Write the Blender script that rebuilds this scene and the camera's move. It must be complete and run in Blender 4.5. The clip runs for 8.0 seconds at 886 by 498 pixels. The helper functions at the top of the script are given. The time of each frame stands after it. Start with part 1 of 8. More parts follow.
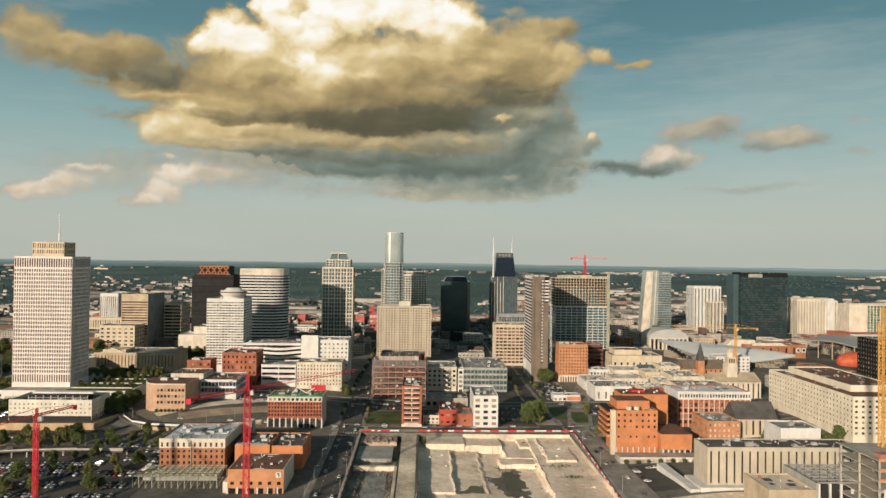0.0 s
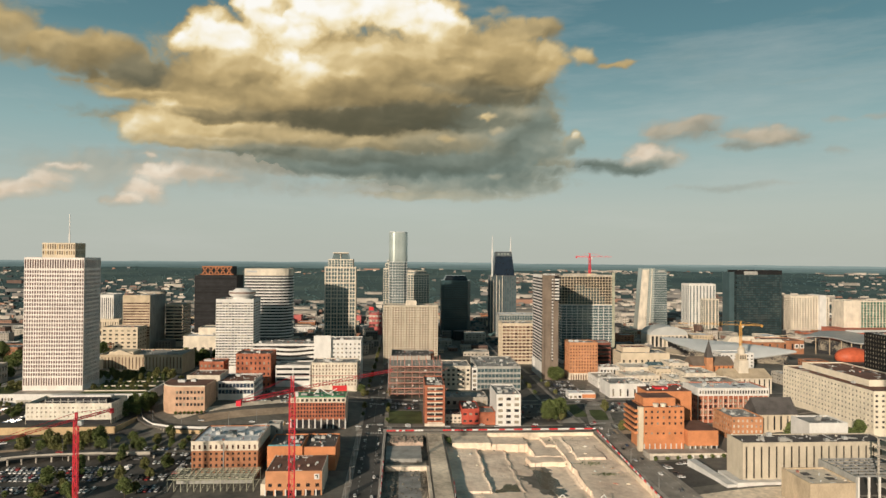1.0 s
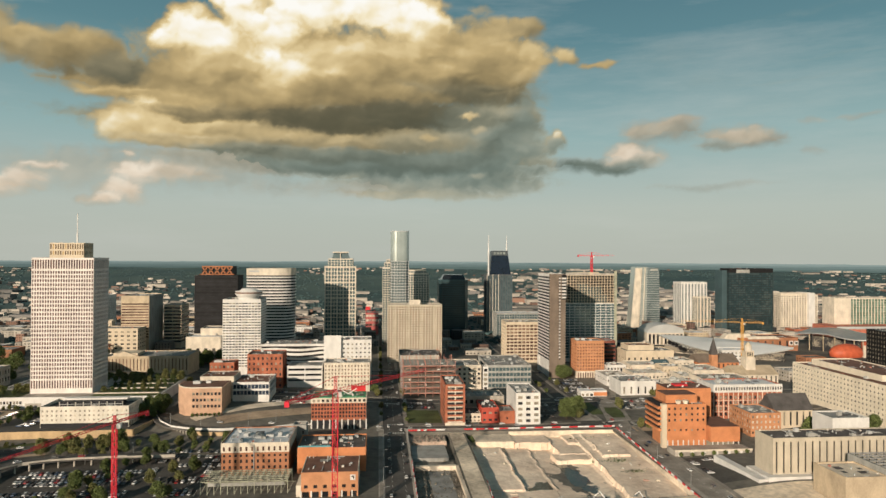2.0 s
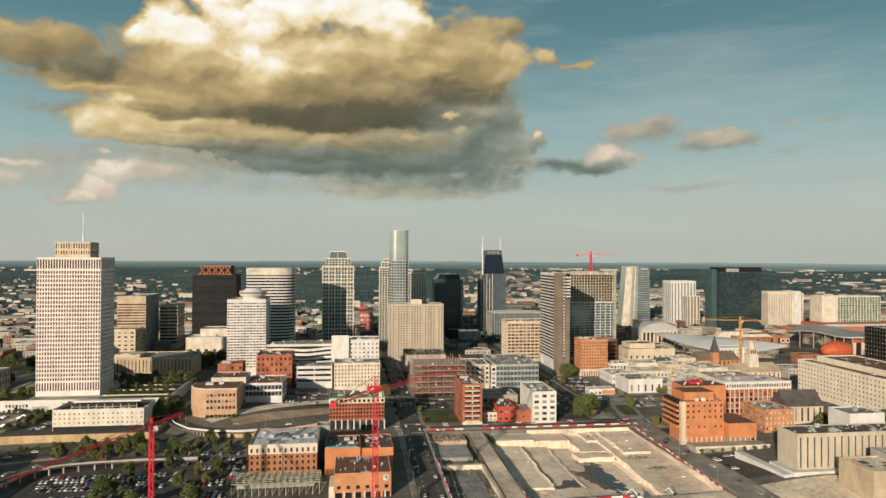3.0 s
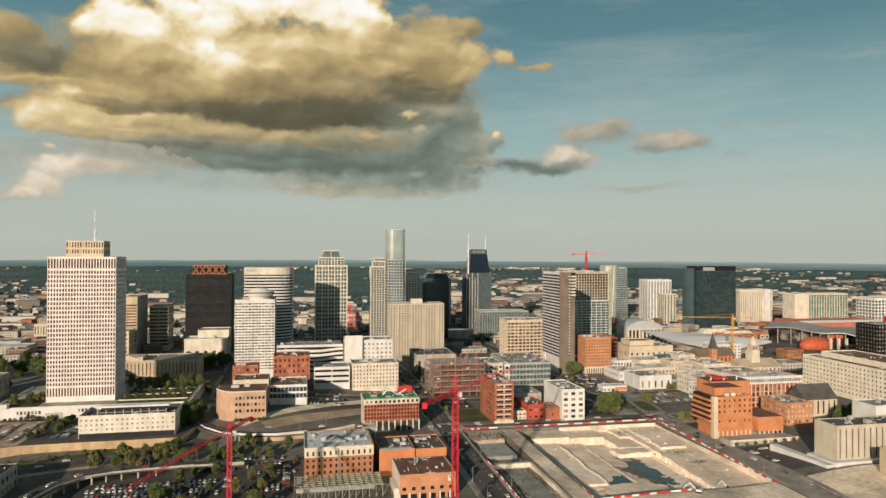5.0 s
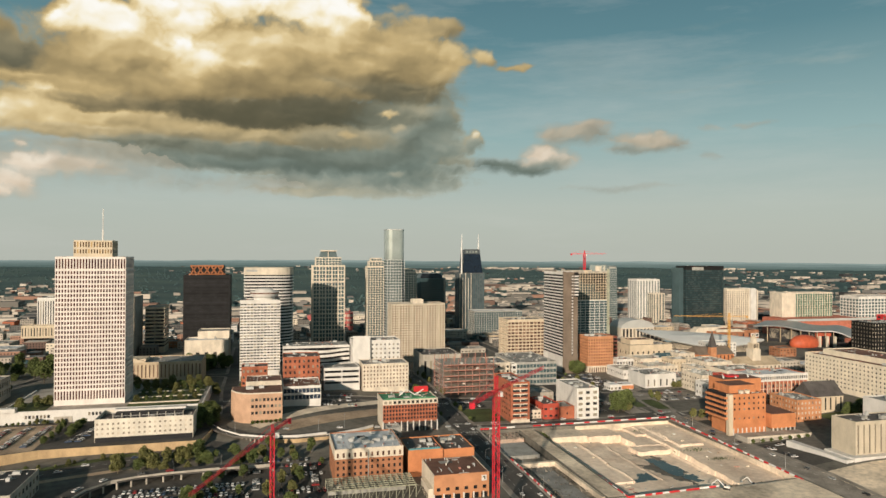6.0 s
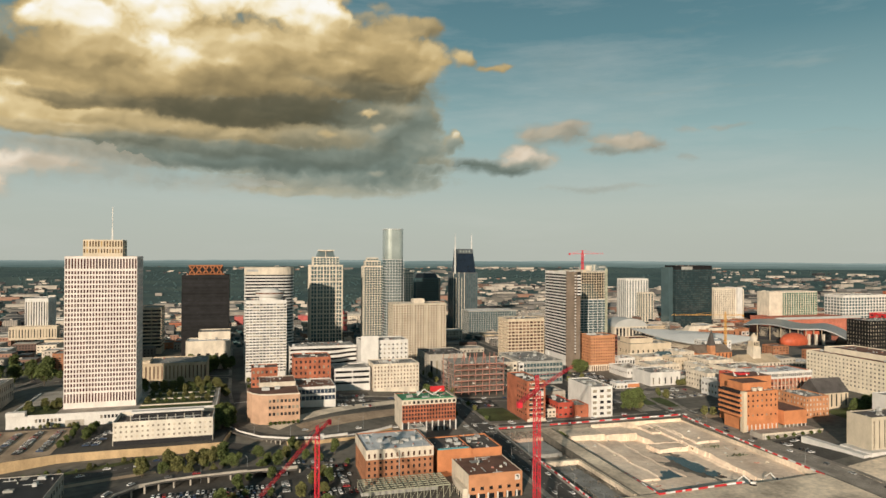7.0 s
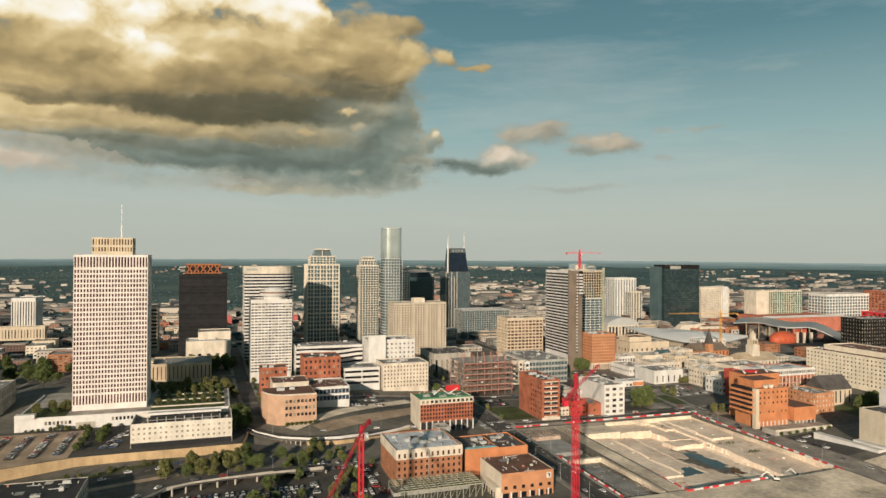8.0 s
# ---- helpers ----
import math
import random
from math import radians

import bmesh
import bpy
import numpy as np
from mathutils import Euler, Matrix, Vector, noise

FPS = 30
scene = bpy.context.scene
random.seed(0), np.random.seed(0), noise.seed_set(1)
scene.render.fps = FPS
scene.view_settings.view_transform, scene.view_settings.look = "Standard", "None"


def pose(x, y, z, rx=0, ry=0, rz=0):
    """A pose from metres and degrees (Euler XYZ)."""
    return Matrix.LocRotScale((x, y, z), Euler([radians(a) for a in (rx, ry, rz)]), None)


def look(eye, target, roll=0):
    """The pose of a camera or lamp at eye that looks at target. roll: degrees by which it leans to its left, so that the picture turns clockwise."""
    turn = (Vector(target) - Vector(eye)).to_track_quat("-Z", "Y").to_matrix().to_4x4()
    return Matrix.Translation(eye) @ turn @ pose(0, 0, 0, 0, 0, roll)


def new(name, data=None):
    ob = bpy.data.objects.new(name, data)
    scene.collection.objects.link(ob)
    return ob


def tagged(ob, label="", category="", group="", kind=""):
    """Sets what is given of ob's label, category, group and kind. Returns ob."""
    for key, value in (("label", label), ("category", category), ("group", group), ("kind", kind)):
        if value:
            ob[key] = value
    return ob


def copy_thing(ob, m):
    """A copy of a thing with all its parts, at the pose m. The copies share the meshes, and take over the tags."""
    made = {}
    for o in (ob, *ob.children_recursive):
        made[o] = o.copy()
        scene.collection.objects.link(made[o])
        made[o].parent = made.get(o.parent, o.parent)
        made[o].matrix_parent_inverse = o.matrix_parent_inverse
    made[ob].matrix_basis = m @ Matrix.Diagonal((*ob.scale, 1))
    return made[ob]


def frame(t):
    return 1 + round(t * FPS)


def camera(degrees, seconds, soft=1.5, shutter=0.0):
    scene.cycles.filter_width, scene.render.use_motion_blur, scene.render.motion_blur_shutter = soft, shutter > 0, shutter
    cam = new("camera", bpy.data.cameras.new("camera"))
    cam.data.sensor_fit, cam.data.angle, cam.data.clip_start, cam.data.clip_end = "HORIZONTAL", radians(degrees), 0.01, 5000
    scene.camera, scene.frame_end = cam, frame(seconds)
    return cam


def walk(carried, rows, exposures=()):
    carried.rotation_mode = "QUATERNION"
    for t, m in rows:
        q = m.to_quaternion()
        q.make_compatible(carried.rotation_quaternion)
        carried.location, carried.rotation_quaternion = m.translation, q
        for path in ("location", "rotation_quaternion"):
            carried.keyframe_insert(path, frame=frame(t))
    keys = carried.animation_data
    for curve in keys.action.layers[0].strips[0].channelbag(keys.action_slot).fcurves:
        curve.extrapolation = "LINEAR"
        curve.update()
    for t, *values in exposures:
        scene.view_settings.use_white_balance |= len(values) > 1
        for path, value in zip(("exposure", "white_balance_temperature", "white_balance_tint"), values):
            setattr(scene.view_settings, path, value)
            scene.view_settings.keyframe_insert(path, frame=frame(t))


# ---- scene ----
cam = camera(66.8, 8.0)
METRES, EYE, TILT, LEAN, TURN = 275.25, 145.5, 0.35, 0.0, -1.7
ROWS = [
    (0.0, 0.0, 0.0, 0.0, -0.0, 0.34, -0.73),
    (0.5, -0.0643, 0.0006, -0.0001, -0.88, 0.31, -0.58),
    (1.0, -0.1268, 0.0024, -0.0004, -1.76, 0.27, -0.47),
    (1.5, -0.1905, 0.0052, -0.0009, -2.72, 0.24, -0.39),
    (3.0, -0.3766, 0.0201, -0.0023, -5.86, 0.18, -0.31),
    (3.5, -0.4381, 0.0272, -0.0028, -6.95, 0.16, -0.32),
    (4.0, -0.5007, 0.0361, -0.0028, -8.1, 0.15, -0.33),
    (4.5, -0.5618, 0.0456, -0.0025, -9.22, 0.13, -0.35),
    (6.0, -0.7446, 0.0839, -0.0041, -12.53, 0.14, -0.35),
    (6.5, -0.8062, 0.0988, -0.0044, -13.63, 0.14, -0.35),
    (7.0, -0.866, 0.1145, -0.0052, -14.72, 0.13, -0.36),
    (7.5, -0.9264, 0.1316, -0.0063, -15.86, 0.13, -0.38),
    (8.0, -0.9836, 0.1525, -0.0078, -16.95, 0.1, -0.46),
]
walk(cam, [(t, pose(0, 0, EYE, TILT, LEAN, TURN) @ pose(METRES * x, METRES * y, METRES * z, 90 + pitch, roll, yaw)) for t, x, y, z, yaw, pitch, roll in ROWS], exposures=[(0.0, 0.11), (8.0, 0.11)])

# ---- world, sun ----
SUN_AZ, SUN_EL = 212.0, 15.0          # degrees: compass bearing (0 = +y, 90 = +x) and height of the sun
world = bpy.data.worlds.new("world")
scene.world = world
world.use_nodes = True
wt = world.node_tree
wt.nodes.clear()
w_out = wt.nodes.new("ShaderNodeOutputWorld")
w_bg = wt.nodes.new("ShaderNodeBackground")
w_sky = wt.nodes.new("ShaderNodeTexSky")
w_sky.sky_type, w_sky.sun_disc = "NISHITA", False
w_sky.sun_elevation, w_sky.sun_rotation = radians(SUN_EL), radians(SUN_AZ)
w_sky.air_density, w_sky.dust_density, w_sky.ozone_density = 1.0, 2.0, 1.5
w_tc = wt.nodes.new("ShaderNodeTexCoord")
w_sep = wt.nodes.new("ShaderNodeSeparateXYZ")
w_ramp = wt.nodes.new("ShaderNodeValToRGB")
for i, (at, col) in enumerate([(0.0, (0.45, 0.475, 0.42)), (0.07, (0.43, 0.475, 0.43)), (0.17, (0.27, 0.40, 0.395)), (0.30, (0.10, 0.215, 0.245)), (0.42, (0.06, 0.145, 0.18)), (0.75, (0.036, 0.085, 0.105))]):
    el = w_ramp.color_ramp.elements[i] if i < 2 else w_ramp.color_ramp.elements.new(at)
    el.position, el.color = at, (*col, 1)
w_noise = wt.nodes.new("ShaderNodeTexNoise")
w_noise.inputs["Scale"].default_value, w_noise.inputs["Detail"].default_value = 3.0, 7.0
w_noise.inputs["Roughness"].default_value = 0.62
w_map = wt.nodes.new("ShaderNodeMapping")
w_map.inputs["Scale"].default_value = (1.0, 1.0, 6.0)
w_map.inputs["Rotation"].default_value = (0.0, radians(9), 0.0)
w_cir = wt.nodes.new("ShaderNodeValToRGB")
w_cir.color_ramp.elements[0].position, w_cir.color_ramp.elements[1].position = 0.50, 0.80
w_cir.color_ramp.elements[1].color = (0.38, 0.38, 0.38, 1)
w_thin = wt.nodes.new("ShaderNodeMixRGB")
w_thin.inputs["Color2"].default_value = (0.52, 0.54, 0.50, 1)
w_dim = wt.nodes.new("ShaderNodeMixRGB")
w_dim.blend_type = "MULTIPLY"
w_dim.inputs["Fac"].default_value, w_dim.inputs["Color2"].default_value = 1.0, (0.10, 0.10, 0.09, 1)
w_mix = wt.nodes.new("ShaderNodeMixRGB")
w_mix.inputs["Fac"].default_value = 0.92
L = wt.links.new
L(w_tc.outputs["Generated"], w_sep.inputs[0]), L(w_sep.outputs["Z"], w_ramp.inputs["Fac"])
L(w_tc.outputs["Generated"], w_map.inputs["Vector"]), L(w_map.outputs["Vector"], w_noise.inputs["Vector"])
L(w_noise.outputs["Fac"], w_cir.inputs["Fac"]), L(w_cir.outputs["Color"], w_thin.inputs["Fac"])
L(w_ramp.outputs["Color"], w_thin.inputs["Color1"])
L(w_sky.outputs["Color"], w_dim.inputs["Color1"]), L(w_dim.outputs["Color"], w_mix.inputs["Color1"])
L(w_thin.outputs["Color"], w_mix.inputs["Color2"]), L(w_mix.outputs["Color"], w_bg.inputs["Color"])
L(w_bg.outputs["Background"], w_out.inputs["Surface"])
w_bg.inputs["Strength"].default_value = 1.0

sun = new("sun", bpy.data.lights.new("sun", "SUN"))
sun.data.energy, sun.data.angle, sun.data.color = 4.6, radians(1.1), (1.0, 0.845, 0.67)
sa, se = radians(SUN_AZ), radians(SUN_EL)
sun.matrix_world = look((0, 0, 0), (-math.sin(sa) * math.cos(se), -math.cos(sa) * math.cos(se), -math.sin(se)))


# ---- materials ----
def mat(name, col, rough=0.85, metal=0.0, var=0.18, scale=0.15, fine=1.6, bump=0.3, rnd=0.0, tint=None, streak=0.0, spec=0.3):
    """A weathered surface: broad stains and fine grain in world metres, with a little relief. rnd: how far single pieces differ."""
    m = bpy.data.materials.new(name)
    m.use_nodes = True
    nt = m.node_tree
    b = nt.nodes["Principled BSDF"]
    b.inputs["Roughness"].default_value, b.inputs["Metallic"].default_value = rough, metal
    b.inputs["Specular IOR Level"].default_value = spec
    geo = nt.nodes.new("ShaderNodeNewGeometry")
    mp = nt.nodes.new("ShaderNodeMapping")
    mp.inputs["Scale"].default_value = (1, 1, 1.0 - 0.85 * streak)
    nt.links.new(geo.outputs["Position"], mp.inputs["Vector"])
    n1, n2 = nt.nodes.new("ShaderNodeTexNoise"), nt.nodes.new("ShaderNodeTexNoise")
    for n, s, d in ((n1, scale, 5.0), (n2, fine, 4.0)):
        n.inputs["Scale"].default_value, n.inputs["Detail"].default_value = s, d
        nt.links.new(mp.outputs["Vector"], n.inputs["Vector"])
    add = nt.nodes.new("ShaderNodeMath")
    add.operation = "MULTIPLY_ADD"
    add.inputs[1].default_value = 0.5
    nt.links.new(n2.outputs["Fac"], add.inputs[0]), nt.links.new(n1.outputs["Fac"], add.inputs[2])
    last = add.outputs[0]
    if rnd:
        oi = nt.nodes.new("ShaderNodeObjectInfo")
        a2 = nt.nodes.new("ShaderNodeMath")
        a2.operation = "ADD"
        a3 = nt.nodes.new("ShaderNodeMath")
        a3.operation = "MULTIPLY_ADD"
        a3.inputs[1].default_value, a3.inputs[2].default_value = rnd, -rnd / 2
        a4 = nt.nodes.new("ShaderNodeMath")
        a4.operation = "ADD"
        nt.links.new(oi.outputs["Random"], a2.inputs[0]), nt.links.new(geo.outputs["Random Per Island"], a2.inputs[1])
        fr = nt.nodes.new("ShaderNodeMath")
        fr.operation = "FRACT"
        nt.links.new(a2.outputs[0], fr.inputs[0]), nt.links.new(fr.outputs[0], a3.inputs[0])
        nt.links.new(a3.outputs[0], a4.inputs[0]), nt.links.new(last, a4.inputs[1])
        last = a4.outputs[0]
    ramp = nt.nodes.new("ShaderNodeValToRGB")
    e = ramp.color_ramp.elements
    e[0].position, e[1].position = 0.5, 1.0
    lo = tint or [c * (1 - 1.6 * var) for c in col]
    e[0].color = (*[max(c, 0.0) for c in lo], 1)
    e[1].color = (*[min(c * (1 + 0.9 * var), 1.0) for c in col], 1)
    nt.links.new(last, ramp.inputs["Fac"]), nt.links.new(ramp.outputs["Color"], b.inputs["Base Color"])
    if bump:
        bp = nt.nodes.new("ShaderNodeBump")
        bp.inputs["Strength"].default_value, bp.inputs["Distance"].default_value = bump, 0.12
        nt.links.new(n2.outputs["Fac"], bp.inputs["Height"]), nt.links.new(bp.outputs["Normal"], b.inputs["Normal"])
    return m


M = {}
M["cream"] = mat("cream_stone", (0.66, 0.58, 0.47), streak=0.6)
M["slotstone"] = mat("grey_beige_stone", (0.52, 0.455, 0.355), streak=0.6, var=0.12)
M["shell"] = mat("white_metal_shell", (0.66, 0.66, 0.64), rough=0.55, var=0.10, scale=0.03, streak=0.2)
M["walkway"] = mat("sidewalk_concrete", (0.30, 0.265, 0.225), var=0.3, scale=0.1)
M["earth"] = mat("bare_earth", (0.44, 0.325, 0.225), var=0.3, scale=0.05, fine=0.5, bump=0.5)
M["ochre"] = mat("ochre_concrete", (0.52, 0.37, 0.21), streak=0.5, var=0.2)
M["palestone"] = mat("pale_cream_stone", (0.70, 0.64, 0.545), streak=0.7, var=0.14)
M["brightcream"] = mat("bright_cream_stone", (0.76, 0.67, 0.53), streak=0.6, var=0.12)
M["tar"] = mat("black_roof_membrane", (0.022, 0.023, 0.027), rough=0.6, var=0.3, scale=0.1)
M["granite"] = mat("blue_grey_granite", (0.085, 0.098, 0.105), streak=0.5)
M["white"] = mat("white_painted_concrete", (0.67, 0.645, 0.605), streak=0.6, var=0.12)
M["tower"] = mat("pale_pink_stone", (0.75, 0.675, 0.625), streak=0.5, var=0.10)
M["tan"] = mat("tan_stone", (0.50, 0.40, 0.28), streak=0.6)
M["beige"] = mat("beige_stone", (0.60, 0.50, 0.37), streak=0.6, var=0.12)
M["concrete"] = mat("concrete", (0.44, 0.40, 0.34), streak=0.6, var=0.22)
M["greyconc"] = mat("grey_concrete", (0.36, 0.35, 0.32), streak=0.6, var=0.22)
M["brick"] = mat("brown_brick", (0.36, 0.16, 0.085), fine=3.0, var=0.2)
M["redbrick"] = mat("red_brick", (0.40, 0.135, 0.075), fine=3.0, var=0.26)
M["orange"] = mat("orange_brick", (0.56, 0.225, 0.10), fine=3.0, var=0.16)
M["orange2"] = mat("tan_orange_brick", (0.52, 0.245, 0.125), fine=3.0, var=0.16)
M["darkred"] = mat("dark_red_brick", (0.20, 0.07, 0.05), fine=3.0)
M["tanbrick"] = mat("pinkish_tan_brick", (0.52, 0.33, 0.22), fine=3.0, var=0.16)
M["brown"] = mat("brown_precast", (0.20, 0.155, 0.12), streak=0.5)
M["black"] = mat("black_panel", (0.011, 0.0105, 0.011), rough=0.7, var=0.25)
# near-black, standing in for the shade of rooms, voids and recesses
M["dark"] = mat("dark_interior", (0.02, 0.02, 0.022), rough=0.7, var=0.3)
M["green"] = mat("green_roof_board", (0.08, 0.27, 0.14), var=0.2)
M["pool"] = mat("turquoise_edge", (0.12, 0.38, 0.42), var=0.2)
M["softred"] = mat("faded_red_paint", (0.48, 0.085, 0.055), rough=0.7, var=0.2)
M["farred"] = mat("rose_red_cladding", (0.48, 0.12, 0.11), rough=0.7, var=0.2)
M["red"] = mat("red_paint", (0.60, 0.035, 0.04), rough=0.5, var=0.15)
M["crane"] = mat("red_steel", (0.62, 0.03, 0.05), rough=0.45, var=0.15, bump=0)
M["ycrane"] = mat("yellow_steel", (0.66, 0.36, 0.09), rough=0.45, var=0.15, bump=0)
M["steel"] = mat("grey_steel", (0.38, 0.38, 0.37), rough=0.45, metal=0.4, var=0.15, bump=0)
M["rust"] = mat("rusty_steel", (0.44, 0.20, 0.15), rough=0.7, var=0.25, bump=0.1)
M["scaff"] = mat("scaffold_tube", (0.36, 0.36, 0.27), rough=0.6, var=0.2, bump=0)
M["silver"] = mat("pale_metal_roof", (0.50, 0.50, 0.48), rough=0.5, metal=0.1, var=0.1, scale=0.05)
M["roofgrey"] = mat("grey_roof_membrane", (0.30, 0.29, 0.27), var=0.3, scale=0.1)
M["roofwhite"] = mat("white_roof_membrane", (0.66, 0.67, 0.68), var=0.2, scale=0.09)
M["roofcream"] = mat("cream_roof_membrane", (0.66, 0.60, 0.51), var=0.3, scale=0.09)
M["roofdark"] = mat("dark_roof_gravel", (0.13, 0.11, 0.10), var=0.3, scale=0.1)
M["roofbrown"] = mat("brown_roof_gravel", (0.20, 0.10, 0.07), var=0.25, scale=0.1)
M["slate"] = mat("slate_roof", (0.10, 0.09, 0.085), var=0.25)
M["asphalt"] = mat("asphalt", (0.100, 0.092, 0.083), var=0.3, scale=0.06, fine=0.8)
M["lot"] = mat("parking_lot_asphalt", (0.085, 0.078, 0.069), var=0.35, scale=0.05, fine=0.6)
M["pave"] = mat("pavement_concrete", (0.40, 0.36, 0.31), var=0.25, scale=0.1)
M["paint"] = mat("road_paint", (0.62, 0.60, 0.54), var=0.25, scale=0.5, bump=0)
M["dirt"] = mat("pale_dirt", (0.76, 0.62, 0.47), var=0.38, scale=0.035, fine=0.35, bump=0.6)
M["sitedirt"] = mat("dug_pale_earth", (0.86, 0.70, 0.55), var=0.2, scale=0.035, fine=0.3, bump=0.5, tint=(0.58, 0.445, 0.34))
M["rubble"] = mat("grey_rubble", (0.24, 0.21, 0.17), var=0.45, scale=0.08, fine=0.6, bump=0.8)
M["slab"] = mat("pale_concrete_slab", (0.76, 0.64, 0.50), var=0.30, scale=0.045, fine=0.4)
M["slab2"] = mat("blue_grey_concrete_slab", (0.60, 0.56, 0.49), var=0.32, scale=0.045, fine=0.4)
M["pink"] = mat("reddish_gravel", (0.50, 0.37, 0.29), var=0.35, scale=0.1, fine=0.8)
M["puddle"] = mat("muddy_water", (0.06, 0.075, 0.065), rough=0.12, var=0.25, scale=0.05, bump=0, spec=0.5)
M["grass"] = mat("dry_grass", (0.085, 0.105, 0.035), var=0.4, scale=0.06, fine=0.7, bump=0.6)
M["leaf"] = mat("leaves", (0.125, 0.155, 0.050), var=0.4, scale=0.3, fine=1.0, bump=0, rnd=0.5)
M["leaf2"] = mat("yellowing_leaves", (0.175, 0.172, 0.062), var=0.35, scale=0.3, fine=1.0, bump=0, rnd=0.5)
M["bark"] = mat("bark", (0.10, 0.075, 0.05), var=0.3)
M["tyre"] = mat("tyre_rubber", (0.02, 0.02, 0.02), var=0.2)
# leaf green shifted to blue: distance haze put into the base colour
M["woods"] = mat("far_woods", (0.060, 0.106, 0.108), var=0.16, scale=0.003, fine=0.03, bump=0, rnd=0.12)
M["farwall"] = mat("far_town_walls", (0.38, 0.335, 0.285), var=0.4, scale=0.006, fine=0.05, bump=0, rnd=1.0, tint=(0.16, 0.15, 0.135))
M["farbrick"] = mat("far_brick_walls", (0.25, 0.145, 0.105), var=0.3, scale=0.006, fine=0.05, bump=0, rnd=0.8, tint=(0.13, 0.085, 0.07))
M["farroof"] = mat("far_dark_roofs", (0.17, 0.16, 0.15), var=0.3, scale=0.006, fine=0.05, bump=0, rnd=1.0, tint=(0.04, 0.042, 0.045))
CAR = [mat("car_paint_" + n, c, rough=0.3, var=0.06, bump=0, spec=0.5) for n, c in (("white", (0.72, 0.71, 0.69)), ("silver", (0.42, 0.43, 0.43)), ("black", (0.025, 0.025, 0.028)), ("blue", (0.04, 0.07, 0.13)), ("red", (0.32, 0.03, 0.03)), ("grey", (0.13, 0.13, 0.13)))]


def glass(name, col, rough=0.12, metal=0.0, rnd=0.9, light=(0.30, 0.26, 0.2), wave=0.0):
    """Window glass; pane by pane darker or with pale blinds behind it."""
    m = mat(name, col, rough=rough, metal=metal, var=0.35, scale=0.05, fine=0.6, bump=wave, rnd=rnd, spec=0.6)
    e = [n for n in m.node_tree.nodes if n.type == "VALTORGB"][0].color_ramp.elements
    e[1].color, e[1].position = (*light, 1), 1.25 if rnd else 1.0
    e[1].position = 1.0
    e[0].color = (*col, 1)
    mid = [n for n in m.node_tree.nodes if n.type == "VALTORGB"][0].color_ramp.elements.new(0.86)
    mid.color = (*[c * 1.3 for c in col], 1)
    return m


G = {}
G["win"] = glass("window_glass", (0.030, 0.030, 0.032))
G["brownwin"] = glass("brown_window_glass", (0.075, 0.038, 0.030), light=(0.24, 0.15, 0.11))
G["plum"] = glass("plum_brown_window_glass", (0.062, 0.026, 0.024), light=(0.13, 0.065, 0.05))
G["blind"] = glass("window_with_beige_blinds", (0.20, 0.165, 0.12), rough=0.5, light=(0.58, 0.50, 0.39))
G["green"] = glass("green_tinted_glass", (0.055, 0.13, 0.095), rough=0.12, metal=0.1, light=(0.14, 0.26, 0.2))
G["teal"] = glass("teal_curtain_glass", (0.11, 0.17, 0.185), rough=0.10, metal=0.5, light=(0.17, 0.24, 0.25))
G["blue"] = glass("blue_curtain_glass", (0.035, 0.05, 0.075), rough=0.10, metal=0.15, light=(0.08, 0.12, 0.16))
G["sky"] = glass("mirror_curtain_glass", (0.42, 0.46, 0.43), rough=0.22, metal=0.55, rnd=0.3, light=(0.6, 0.62, 0.56))
G["dark"] = glass("black_curtain_glass", (0.012, 0.014, 0.016), rough=0.15, light=(0.04, 0.045, 0.05))
G["mid"] = glass("grey_green_curtain_glass", (0.15, 0.19, 0.19), rough=0.15, metal=0.4, rnd=0.4, light=(0.3, 0.34, 0.33))
G["deep"] = glass("deep_teal_glass", (0.045, 0.08, 0.088), rough=0.13, metal=0.4, light=(0.08, 0.12, 0.125))
G["matte"] = mat("matt_dark_glass", (0.018, 0.018, 0.02), rough=0.6, var=0.3, bump=0, rnd=0.4, spec=0.15)
G["pale"] = glass("blind_backed_glass", (0.05, 0.04, 0.035), light=(0.62, 0.56, 0.46))
G["pale"].node_tree.nodes["Color Ramp"].color_ramp.elements[1].position = 0.70
G["pale"].node_tree.nodes["Color Ramp"].color_ramp.elements[1].color = (0.50, 0.44, 0.36, 1)
# warm lit look put into the base colour; these panes give no light
G["gold"] = glass("warm_lit_glass", (0.10, 0.06, 0.03), rough=0.2, light=(0.5, 0.33, 0.14))


